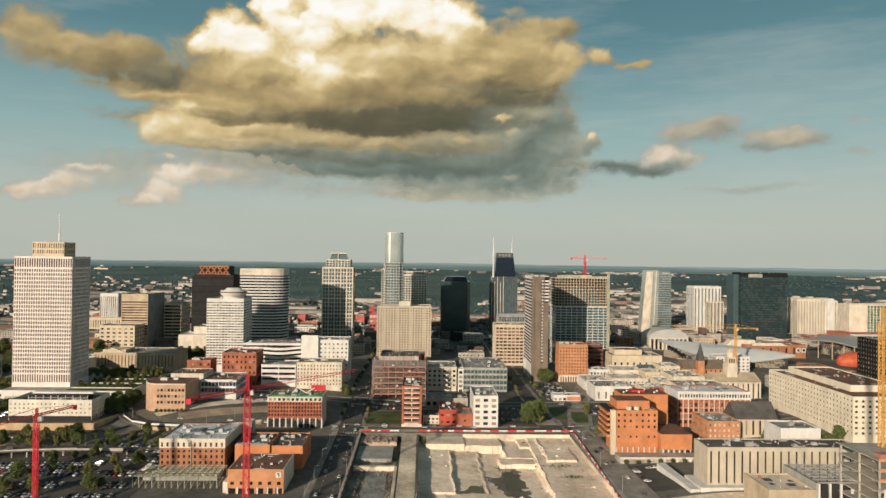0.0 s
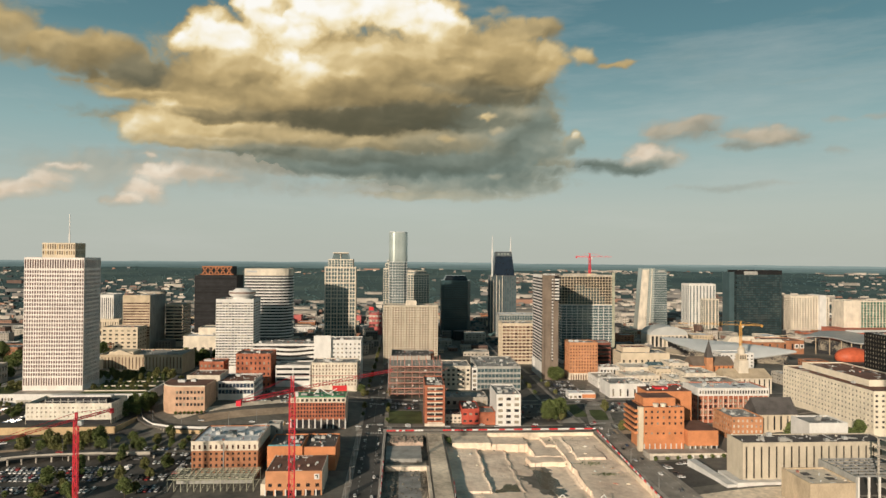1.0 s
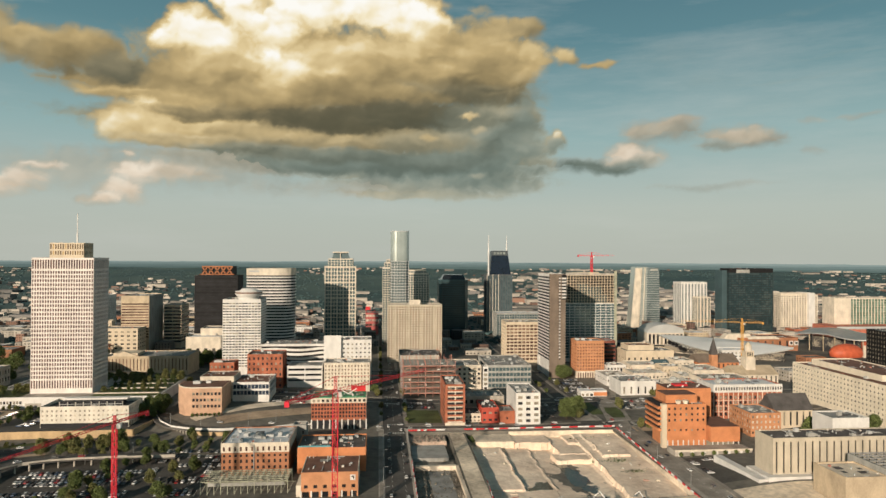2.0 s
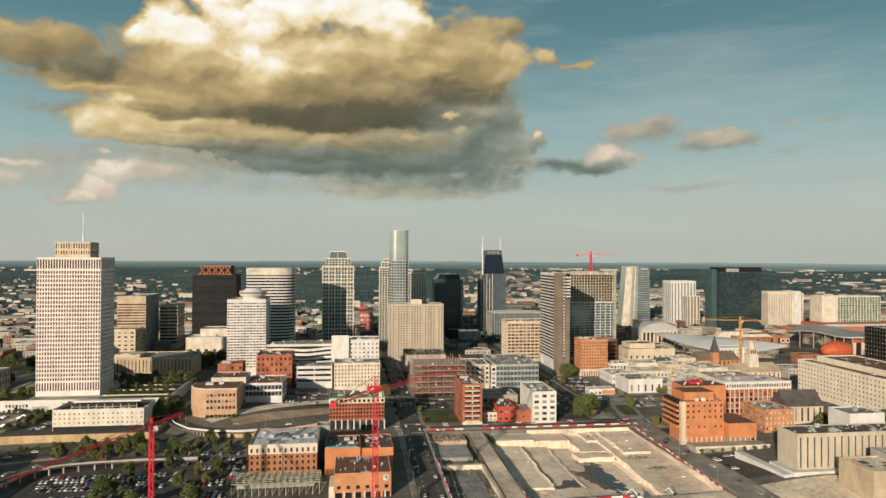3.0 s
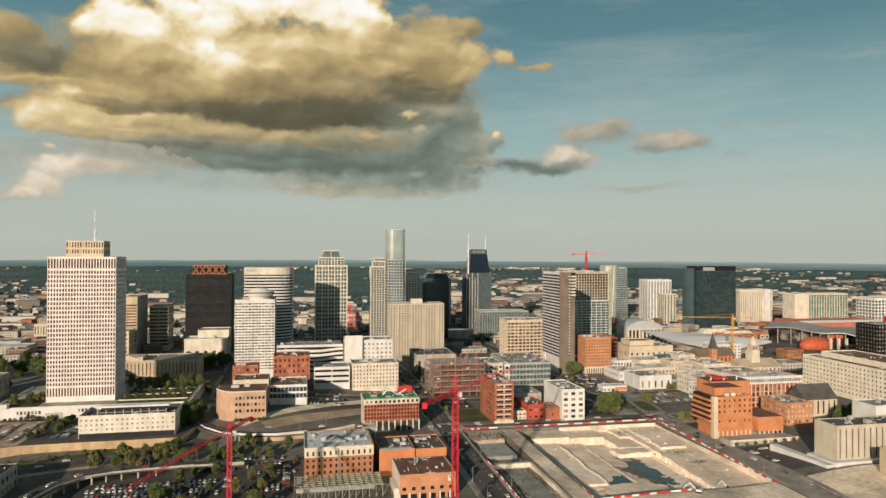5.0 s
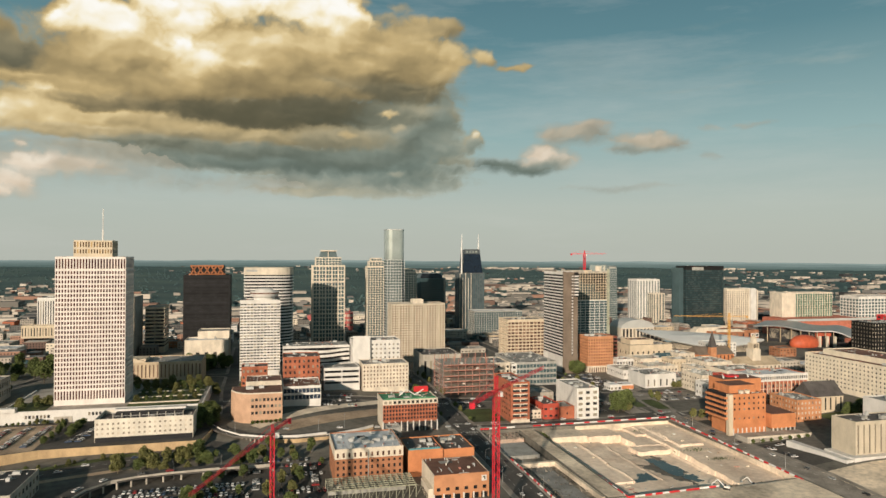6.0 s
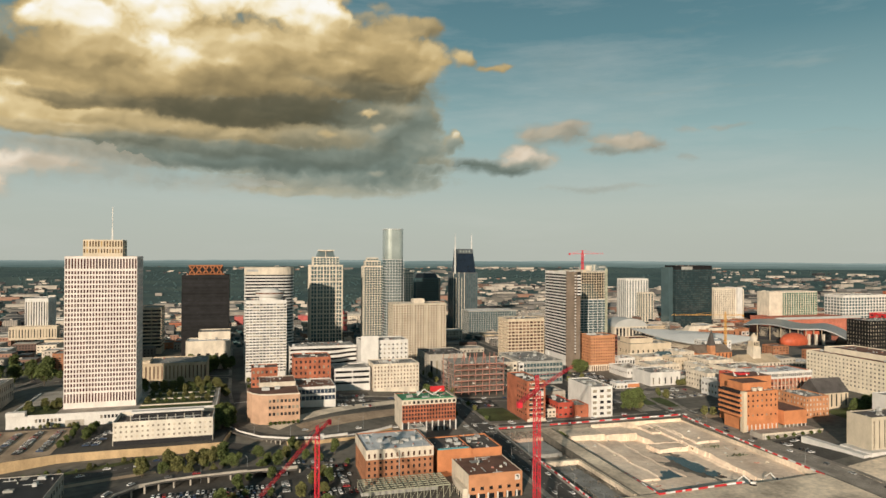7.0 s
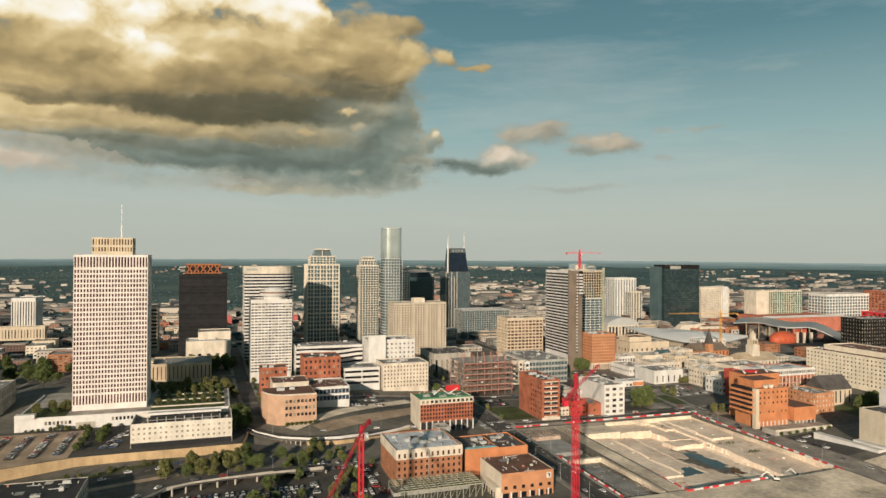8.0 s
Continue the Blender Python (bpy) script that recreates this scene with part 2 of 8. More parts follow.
# ---- building blocks ----
class MB:
    """Collects boxes, prisms and quads for one mesh."""

    def __init__(self):
        self.v, self.f, self.at = [], [], {}

    def box(self, x0, x1, y0, y1, z0, z1):
        n = len(self.v)
        self.v += [(x0, y0, z0), (x1, y0, z0), (x1, y1, z0), (x0, y1, z0), (x0, y0, z1), (x1, y0, z1), (x1, y1, z1), (x0, y1, z1)]
        self.f += [(n, n + 3, n + 2, n + 1), (n + 4, n + 5, n + 6, n + 7), (n, n + 1, n + 5, n + 4), (n + 1, n + 2, n + 6, n + 5), (n + 2, n + 3, n + 7, n + 6), (n + 3, n, n + 4, n + 7)]
        return self

    def prism(self, pts, z0, z1, top=None):
        """A prism over the outline pts (counter-clockwise); top: another outline of as many points."""
        n, k = len(self.v), len(pts)
        top = top or pts
        self.v += [(x, y, z0) for x, y in pts] + [(x, y, z1) for x, y in top]
        self.f += [tuple(n + i for i in reversed(range(k))), tuple(n + k + i for i in range(k))]
        self.f += [(n + i, n + (i + 1) % k, n + k + (i + 1) % k, n + k + i) for i in range(k)]
        return self

    def beam(self, a, b, r):
        """A square bar of half-width r from a to b."""
        a, b = Vector(a), Vector(b)
        d = (b - a).normalized()
        u = d.cross(Vector((0, 0, 1)) if abs(d.z) < 0.9 else Vector((1, 0, 0))).normalized() * r
        w = d.cross(u).normalized() * r
        n = len(self.v)
        for p in (a, b):
            self.v += [tuple(p + u + w), tuple(p - u + w), tuple(p - u - w), tuple(p + u - w)]
        self.f += [(n, n + 1, n + 2, n + 3), (n + 7, n + 6, n + 5, n + 4)]
        self.f += [(n + i, n + 4 + i, n + 4 + (i + 1) % 4, n + (i + 1) % 4) for i in range(4)]
        return self

    def mesh(self, name, ox=0.0, oy=0.0, oz=0.0):
        me = bpy.data.meshes.new(name)
        me.from_pydata([(x - ox, y - oy, z - oz) for x, y, z in self.v], [], self.f)
        me.update()
        return me


class Shell(MB):
    """A skin of quads that share their corners."""

    def corner(self, p):
        k = (round(p[0], 3), round(p[1], 3), round(p[2], 3))
        if k not in self.at:
            self.at[k] = len(self.v)
            self.v.append(k)
        return self.at[k]

    def quad(self, a, b, c, d, flip=False):
        f = tuple(self.corner(p) for p in (a, b, c, d))
        self.f.append(f[::-1] if flip else f)


def ellipse(cx, cy, rx, ry, n=28, a0=0.0, a1=360.0):
    full = abs(a1 - a0) >= 360
    return [(cx + rx * math.cos(radians(a0 + (a1 - a0) * i / (n if full else n - 1))), cy + ry * math.sin(radians(a0 + (a1 - a0) * i / (n if full else n - 1)))) for i in range(n)]


def thing(name, label, category, x, y, z, group="", kind=""):
    ob = new(name)
    ob.location = (x, y, z)
    return tagged(ob, label, category, group, kind)


def part(name, mb, material, parent, label="", kind=""):
    """One mesh object under a thing at its world place."""
    o = parent.location
    q = parent.parent.location if parent.parent else Vector((0, 0, 0))
    me = mb.mesh(name, o.x + q.x, o.y + q.y, o.z + q.z)
    me.materials.append(material)
    ob = new(name, me)
    ob.parent = parent
    return tagged(ob, label, kind=kind)


def setting(name, mb, material, label="", smooth=False):
    me = mb.mesh(name)
    me.materials.append(material)
    if smooth:
        me.polygons.foreach_set("use_smooth", [True] * len(me.polygons))
    return tagged(new(name, me), label, kind="structure")


def bell(x, y, cx, cy, s):
    return math.exp(-((x - cx) ** 2 + (y - cy) ** 2) / (2 * s * s))


def lift(x, y):
    """Height of the land."""
    z = 7.5 + 15 * bell(x, y, -365, 705, 65) + 9 * bell(x, y, -140, 690, 75) + 15 * bell(x, y, 370, 520, 85) + 4 * bell(x, y, 185, 385, 40) + 10 * bell(x, y, -320, 940, 110)
    z += 2.5 * bell(x, y, -320, 560, 45) + 7 * bell(x, y, -200, 595, 45) + 4 * bell(x, y, 185, 385, 40)
    z -= 3.8 * min(max((545 - y) / 150, 0.0), 1.0)
    d = math.hypot(x, y - 100)
    if d > 1500:
        k = (min(d, 4150) - 1500) / 3400.0
        z += 82 * k ** 1.15 - max(d - 4150, 0) * 0.06 + (12 * noise.noise((x * 0.0009, y * 0.0009, 3.1)) + 7 * noise.noise((x * 0.003, y * 0.003, 7.7))) * min(k * 3, 1)
    return z


PIT = (-46.0, 118.0, 384.0, 529.0)


def ground_z(x, y):
    if PIT[0] < x < PIT[1] and PIT[2] < y < PIT[3]:
        return 1.0 if x < -15 else (6.2 - (529 - y) * 0.016 if x < -1.5 else -2.0)
    return lift(x, y)


OCC = []
ROOFS = []          # flat roofs that carry small plant
WINDOWS_LEFT = [2450]


def building(name, label, x0, x1, y0, y1, zt, wall="cream", segs=None, floors=5, bay=4.0, ww=0.55, wh=0.5, pane="win", roof="roofgrey", zb=None, top=1.6, foot=0.0,
             sides="swe", sbay=None, sww=None, parapet=0.9, deep=0.4, side_wall=None, category="building", units=0, group="", single=True):
    """A block with real window openings on the given sides (s: towards the camera's side, w, e). segs: (z0, z1, floors, wh, ww) bands of windows."""
    zb = min(ground_z(x0, y0), ground_z(x1, y0), ground_z(x1, y1), ground_z(x0, y1)) - 0.5 if zb is None else zb
    OCC.append((x0, x1, y0, y1))
    ob = thing(name, label, category, (x0 + x1) / 2, (y0 + y1) / 2, zb, group)
    segs = segs or [(zb + 0.5 + foot, zt - top, floors, wh, ww)]
    # solid core, its near-black colour in place of unlit rooms
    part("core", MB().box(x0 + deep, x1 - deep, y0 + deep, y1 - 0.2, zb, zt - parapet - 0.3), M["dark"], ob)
    part("roof", MB().box(x0 + deep, x1 - deep, y0 + deep, y1 - 0.3, zt - parapet - 0.3, zt - parapet), M[roof], ob)
    ROOFS.append((x0 + 1.2, x1 - 1.2, y0 + 1.2, y1 - 1.2, zt - parapet))
    main, skins = Shell(), {s: Shell() for s in "swen"}
    panes = []
    for s in "swen":
        tgt = skins[s] if side_wall else main
        a0, a1 = (x0, x1) if s in "sn" else (y0, y1)
        b = bay if s == "s" else (sbay or bay)

        def at(u, z, t):
            return (u, y0 + t, z) if s == "s" else (x0 + t, u, z) if s == "w" else (x1 - t, u, z) if s == "e" else (u, y1 - t, z)

        flip = s in "wn"
        inner = (a0 + deep, a1 - deep)
        tgt.quad(at(a0, zt, 0), at(a1, zt, 0), at(inner[1], zt, deep), at(inner[0], zt, deep), flip)
        tgt.quad(at(inner[0], zt, deep), at(inner[1], zt, deep), at(inner[1], zt - parapet, deep), at(inner[0], zt - parapet, deep), flip)
        if s not in sides:
            tgt.quad(at(a0, zb, 0), at(a1, zb, 0), at(a1, zt, 0), at(a0, zt, 0), flip)
            continue
        nx = max(1, round((a1 - a0) / b))
        step = (a1 - a0) / nx
        zlast = zb
        for z0, z1, nf, h, w in segs:
            w = w if s == "s" else (sww or w)
            ow = step * w
            fh = (z1 - z0) / nf
            us = [a0] + [a0 + (i + 0.5 + q) * step for i in range(nx) for q in (-w / 2, w / 2)] + [a1]
            zs = [zlast] + [z0 + (k + 0.5 + q) * fh for k in range(nf) for q in (-h / 2, h / 2)]
            for j in range(len(zs)):
                lo, hi = zs[j], zs[j + 1] if j + 1 < len(zs) else z1
                for i in range(len(us) - 1):
                    if i % 2 == 1 and j % 2 == 1:
                        u0, u1 = us[i], us[i + 1]
                        for p, q in (((u0, lo), (u1, lo)), ((u1, lo), (u1, hi)), ((u1, hi), (u0, hi)), ((u0, hi), (u0, lo))):
                            tgt.quad(at(*p, 0), at(*p, deep), at(*q, deep), at(*q, 0), not flip)
                        panes.append((s, (u0 + u1) / 2, (lo + hi) / 2, ow, fh * h))
                    else:
                        tgt.quad(at(us[i], lo, 0), at(us[i + 1], lo, 0), at(us[i + 1], hi, 0), at(us[i], hi, 0), flip)
            zlast = z1
        tgt.quad(at(a0, zlast, 0), at(a1, zlast, 0), at(a1, zt, 0), at(a0, zt, 0), flip)
    for nm, skin, mt in [("wall", main, wall)] if not side_wall else [("front_wall", skins["s"], wall), ("rear_wall", skins["n"], wall), ("side_wall", skins["w"], side_wall), ("side_wall", skins["e"], side_wall)]:
        part(nm, skin, M[mt], ob)
    if panes:
        if single and len(panes) <= 300 and WINDOWS_LEFT[0] > len(panes):
            WINDOWS_LEFT[0] -= len(panes)
            shared = {}
            for s, c, z, w, h in panes:
                key = (s == "s", round(w, 2), round(h, 2))
                if key not in shared:
                    q = MB().box(-w / 2, w / 2, -0.05, 0.05, -h / 2, h / 2) if s == "s" else MB().box(-0.05, 0.05, -w / 2, w / 2, -h / 2, h / 2)
                    shared[key] = q.mesh("window")
                    shared[key].materials.append(G[pane])
                p = new("window", shared[key])
                p.parent = ob
                pos = (c, y0 + deep - 0.08, z) if s == "s" else ((x0 + deep - 0.08, c, z) if s == "w" else (x1 - deep + 0.08, c, z))
                p.location = Vector(pos) - ob.location
        else:
            q = MB()
            for s, c, z, w, h in panes:
                if s == "s":
                    q.box(c - w / 2, c + w / 2, y0 + deep - 0.13, y0 + deep - 0.03, z - h / 2, z + h / 2)
                elif s == "w":
                    q.box(x0 + deep - 0.13, x0 + deep - 0.03, c - w / 2, c + w / 2, z - h / 2, z + h / 2)
                else:
                    q.box(x1 - deep + 0.03, x1 - deep + 0.13, c - w / 2, c + w / 2, z - h / 2, z + h / 2)
            part("glazing", q, G[pane], ob, kind="stuff")
    rng = random.Random(name + str(round(x0)))
    for _ in range(units):
        w, d, h = rng.uniform(2, 5), rng.uniform(2, 4), rng.uniform(1.2, 2.4)
        if x1 - x0 > w + 5 and y1 - y0 > d + 5:
            roof_unit(rng.uniform(x0 + 2, x1 - w - 2), rng.uniform(y0 + 2, y1 - d - 2), zt - parapet, w, d, h, rng.random() < 0.6)
    return ob


def roof_unit(x, y, z, w, d, h, pale=True):
    """A rooftop air handler: casing, fan cowl and feet."""
    ob = thing("rooftop_unit", "pale grey metal air handling unit standing on a flat roof", "air conditioner", x + w / 2, y + d / 2, z, "rooftop units")
    part("casing", MB().box(x, x + w, y, y + d, z - 0.05, z + h), M["silver" if pale else "greyconc"], ob)
    part("fan_cowl", MB().prism(ellipse(x + w / 2, y + d / 2, min(w, d) * 0.3, min(w, d) * 0.3, 10), z + h, z + h + 0.35), M["steel"], ob)
    return ob


def rings(name, ob, outline, z0, z1, n, frac, band, gl, inset=0.35):
    """Alternating bands of wall and glass round an outline given as a function of the inset."""
    h = (z1 - z0) / n
    part("glazing", MB().prism(outline(inset), z0, z1 - 0.1), gl, ob)
    for k in range(n):
        part("spandrel", MB().prism(outline(0.0), z0 + k * h, z0 + k * h + h * frac), band, ob)


# ---- land ----
def axis(lo, hi, f0, f1, extra):
    a = set()
    v = lo
    while v < hi:
        a.add(round(v, 2))
        step = 9.0 if f0 <= v < f1 else min(9 + 0.06 * min(abs(v - f0), abs(v - f1)), 110)
        v += step
    for e in extra:
        a = {q for q in a if abs(q - e) > 1.2}
    a |= {round(e - 0.15, 2) for e in extra} | {round(e + 0.15, 2) for e in extra}
    return sorted(a | {hi})


gx = axis(-5600, 5600, -450, 450, (PIT[0], PIT[1], -15.0, -1.5))
gy = axis(-2500, 4960, 330, 760, (PIT[2], PIT[3]))
land = MB()
land.v = [(x, y, ground_z(x, y)) for y in gy for x in gx]
nxg = len(gx)
land.f = [(j * nxg + i, j * nxg + i + 1, (j + 1) * nxg + i + 1, (j + 1) * nxg + i) for j in range(len(gy) - 1) for i in range(nxg - 1)]
ground = setting("ground", land, M["pave"], "city ground of worn paving and asphalt rising to wooded hills")
gm = mat("land", (0.16, 0.145, 0.12), var=0.45, scale=0.012, fine=0.2, tint=(0.055, 0.053, 0.048))
nt = gm.node_tree
bs = nt.nodes["Principled BSDF"]
town = bs.inputs["Base Color"].links[0].from_socket
geo = [n for n in nt.nodes if n.type == "NEW_GEOMETRY"][0]
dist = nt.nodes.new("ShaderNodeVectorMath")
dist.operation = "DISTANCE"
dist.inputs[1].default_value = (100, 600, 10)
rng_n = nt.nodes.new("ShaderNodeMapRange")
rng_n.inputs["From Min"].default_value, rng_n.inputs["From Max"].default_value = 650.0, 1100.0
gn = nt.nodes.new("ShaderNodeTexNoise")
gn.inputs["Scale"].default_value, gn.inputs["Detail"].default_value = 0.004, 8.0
# woods cover beyond the town, its green blued for haze in the colour
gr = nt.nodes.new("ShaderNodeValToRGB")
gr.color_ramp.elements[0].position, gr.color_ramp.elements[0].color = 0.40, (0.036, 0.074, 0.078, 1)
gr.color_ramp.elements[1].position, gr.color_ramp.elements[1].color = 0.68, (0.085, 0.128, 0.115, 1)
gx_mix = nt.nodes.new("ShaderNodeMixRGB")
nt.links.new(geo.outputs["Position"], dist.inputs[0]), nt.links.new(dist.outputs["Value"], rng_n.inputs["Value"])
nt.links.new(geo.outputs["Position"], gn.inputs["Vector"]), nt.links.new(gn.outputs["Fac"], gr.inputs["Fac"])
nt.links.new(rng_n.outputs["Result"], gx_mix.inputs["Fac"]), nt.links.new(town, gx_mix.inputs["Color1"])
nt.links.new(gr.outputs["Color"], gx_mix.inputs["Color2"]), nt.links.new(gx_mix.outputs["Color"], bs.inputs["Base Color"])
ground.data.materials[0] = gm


def strip(name, pts, width, material, label, up=0.12, z=None, thick=0.0):
    """A road or path along pts, draped on the land (or level at the heights z)."""
    mb = MB()
    fine = []
    for k in range(len(pts) - 1):
        a, b = Vector(pts[k]), Vector(pts[k + 1])
        n = max(1, int((b - a).length / 8))
        za, zb_ = (z[k], z[k + 1]) if z else (None, None)
        for i in range(n):
            p = a.lerp(b, i / n)
            fine.append((p.x, p.y, za + (zb_ - za) * i / n if z else None))
    fine.append((*pts[-1], z[-1] if z else None))
    for k, (x, y, h) in enumerate(fine):
        p, q = fine[max(k - 1, 0)], fine[min(k + 1, len(fine) - 1)]
        d = Vector((q[0] - p[0], q[1] - p[1])).normalized()
        for s in (1, -1):
            px, py = x - s * d.y * width / 2, y + s * d.x * width / 2
            mb.v.append((px, py, (h if h is not None else lift(px, py)) + up))
    n = len(fine)
    mb.f = [(2 * k, 2 * k + 1, 2 * k + 3, 2 * k + 2) for k in range(n - 1)]
    if thick:
        m = len(mb.v)
        mb.v += [(x, y, zz - thick) for x, y, zz in mb.v]
        mb.f += [(m + 2 * k, m + 2 * k + 2, m + 2 * k + 3, m + 2 * k + 1) for k in range(n - 1)]
        mb.f += [(2 * k, 2 * k + 2, m + 2 * k + 2, m + 2 * k) for k in range(n - 1)]
        mb.f += [(2 * k + 1, m + 2 * k + 1, m + 2 * k + 3, 2 * k + 3) for k in range(n - 1)]
    return setting(name, mb, material, label)


def sheet(name, x0, x1, y0, y1, material, label, up=0.08, step=8.0):
    """A patch draped on the land."""
    nx, ny = max(1, int((x1 - x0) / step)), max(1, int((y1 - y0) / step))
    mb = MB()
    mb.v = [(x0 + (x1 - x0) * i / nx, y0 + (y1 - y0) * j / ny, lift(x0 + (x1 - x0) * i / nx, y0 + (y1 - y0) * j / ny) + up) for j in range(ny + 1) for i in range(nx + 1)]
    mb.f = [(j * (nx + 1) + i, j * (nx + 1) + i + 1, (j + 1) * (nx + 1) + i + 1, (j + 1) * (nx + 1) + i) for j in range(ny) for i in range(nx)]
    return setting(name, mb, material, label)


# roads and lots
ROAD = [
    ([(-56, 250), (-57, 540), (-60, 1150)], 17, "north-south avenue of dark asphalt"),
    ([(-60, 538.5), (60, 538.5), (122, 541), (420, 552)], 11.5, "cross street of dark asphalt beside the building site"),
    ([(128, 300), (129, 540), (150, 640), (190, 760), (230, 1150)], 14, "street along the east side of the site"),
    ([(-250, 640), (-60, 628), (150, 634), (420, 640)], 12, "cross street of dark asphalt between low blocks"),
    ([(-420, 790), (-60, 786), (420, 780)], 12, "downtown cross street in building shade"),
    ([(106, 552), (108, 1100)], 12, "side street past the striped tower"),
    ([(-246, 1000), (-242, 700), (-236, 600)], 13, "avenue running between the towers"),
    ([(-470, 600), (-440, 800), (-430, 1200)], 12, "avenue on the hill"),
]
for pts, wid, lab in ROAD:
    strip("road", pts, wid, M["asphalt" if "east side" not in lab else "walkway"], lab)


def from_road(p, pts):
    """Distance of a point from a road's centre line."""
    best = 1e9
    for a, b in zip(pts, pts[1:]):
        a, b = Vector(a), Vector(b)
        t = min(max((p - a).dot(b - a) / (b - a).length_squared, 0), 1)
        best = min(best, (p - a.lerp(b, t)).length)
    return best


for k, (pts, wid, lab) in enumerate(ROAD):
    walk_strip = MB()
    for a, b in zip(pts, pts[1:]):
        a, b = Vector(a), Vector(b)
        d, n = (b - a).normalized(), max(1, int((b - a).length / 6))
        side = Vector((-d.y, d.x))
        for i in range(n):
            p, q = a.lerp(b, i / n), a.lerp(b, (i + 1) / n)
            for s in (1, -1):
                c = (p + q) / 2 + side * s * (wid / 2 + 1.7)
                if any(from_road(c, o[0]) < o[1] / 2 + 2.5 for o in ROAD if o[0] is not pts) or (-50 < c.x < 123 and 380 < c.y < 534):
                    continue
                m = len(walk_strip.v)
                for w in (p + side * s * (wid / 2 + 0.1), q + side * s * (wid / 2 + 0.1), q + side * s * (wid / 2 + 3.3), p + side * s * (wid / 2 + 3.3)):
                    walk_strip.v.append((w.x, w.y, lift(w.x, w.y) + 0.26))
                kerb0, kerb1 = walk_strip.v[m], walk_strip.v[m + 1]
                walk_strip.v += [(kerb0[0], kerb0[1], kerb0[2] - 0.3), (kerb1[0], kerb1[1], kerb1[2] - 0.3)]
                walk_strip.f += [(m, m + 1, m + 2, m + 3) if s < 0 else (m + 3, m + 2, m + 1, m), (m, m + 4, m + 5, m + 1)]
    setting("pavement", walk_strip, M["walkway"], "concrete sidewalk with a raised kerb")
for cx, cy, nx_, ny_ in ((-56, 550, 14, 0), (-56, 527, 14, 0), (-44, 538.5, 0, 10), (-69, 538.5, 0, 10), (129, 552, 12, 0), (117, 541, 0, 10), (140, 542, 0, 10), (-57, 640, 14, 0), (-57, 616, 14, 0), (-45, 628.5, 0, 10), (107, 645, 10, 0), (149, 620, 12, 0), (-57, 776, 14, 0), (-57, 798, 14, 0), (-240, 648, 11, 0)):
    zebra = MB()
    n = 7
    for i in range(n):
        u = (i + 0.5) / n - 0.5
        x, y = cx + u * nx_, cy + u * ny_
        hx, hy = (0.45, 1.6) if nx_ else (1.6, 0.4)
        zebra.v += [(x + sx * hx, y + sy * hy, lift(x + sx * hx, y + sy * hy) + 0.15) for sx, sy in ((-1, -1), (1, -1), (1, 1), (-1, 1))]
        zebra.f.append(tuple(range(4 * i, 4 * i + 4)))
    setting("trim", zebra, M["paint"], "white painted bars of a pedestrian crossing")
for x, y0, y1 in ((-60.5, 255, 540), (-52.5, 255, 540), (-57, 560, 1100), (129, 310, 530)):
    mb = MB()
    y = y0
    while y < y1:
        z = lift(x, y) + 0.17
        mb.v += [(x - 0.12, y, z), (x + 0.12, y, z), (x + 0.12, y + 3, lift(x, y + 3) + 0.17), (x - 0.12, y + 3, lift(x, y + 3) + 0.17)]
        n = len(mb.v) - 4
        mb.f.append((n, n + 1, n + 2, n + 3))
        y += 8
    setting("trim", mb, M["paint"], "white dashed lane line on asphalt")
for x0, x1 in ((-69, -65), (-48.2, -46.4)):
    strip("pavement", [((x0 + x1) / 2, 250), ((x0 + x1) / 2, 538)], x1 - x0, M["pave"], "concrete sidewalk along the avenue", up=0.2)
strip("pavement", [(119.7, 330), (119.7, 530)], 3.0, M["pave"], "concrete sidewalk along the site", up=0.2)
sheet("pavement", -49, 118, 531, 538, M["pave"], "pale concrete sidewalk north of the site", up=0.2)
sheet("ground_lot", -300, -168, 340, 482, M["lot"], "dark asphalt car park with rows of cars")
sheet("ground_lot", 139, 166, 396, 450, M["lot"], "empty dark asphalt car park")
sheet("ground_lot", 66, 100, 556, 700, M["lot"], "asphalt car park beside the white block")
sheet("ground_lot", 117, 150, 655, 735, M["lot"], "asphalt car park below the striped tower")
sheet("ground_lot", -165, -128, 600, 655, M["lot"], "asphalt car park behind the ramp")
sheet("ground_lot", -46, -18, 600, 622, M["lot"], "asphalt lot beside the construction frame")
sheet("ground_lot", -45, 117, 290, 383.5, M["dirt"], "pale trampled dirt at the edge of the site", up=0.15)
sheet("lawn", -48, -17, 554, 596, M["grass"], "patch of dry grass beside the red brick block")
sheet("lawn", 112, 128, 575, 625, M["grass"], "strip of grass beside the street")
sheet("lawn", 96, 118, 554, 572, M["pave"], "pale paved triangle at the street corner", up=0.14)

for x0, x1, ys in ((-290, -216, (394.7, 414.7, 434.7)), (-200, -172, (394.7, 414.7, 434.7)), (68, 98, (572, 592, 612)), (119, 148, (670, 690, 712)), (-162, -130, (606, 622, 640))):
    lines = MB()
    for y in ys:
        x = x0
        while x < x1:
            m = len(lines.v)
            lines.v += [(x + dx, y + dy, lift(x, y + dy) + 0.12) for dx, dy in ((-0.08, -5), (0.08, -5), (0.08, 5), (-0.08, 5))]
            lines.f.append((m, m + 1, m + 2, m + 3))
            x += 2.9
    setting("trim", lines, M["paint"], "white parking bay lines on asphalt")
sheet("pavement", 121.6, 200, 288, 384, M["dirt"], "pale trampled yard beside the street", up=0.1)
sheet("ground_lot", 137, 190, 505, 530, M["lot"], "asphalt yard behind the orange office")
sheet("ground_lot", 150, 196, 588, 630, M["walkway"], "worn grey asphalt lot beside the plaza", up=0.16)
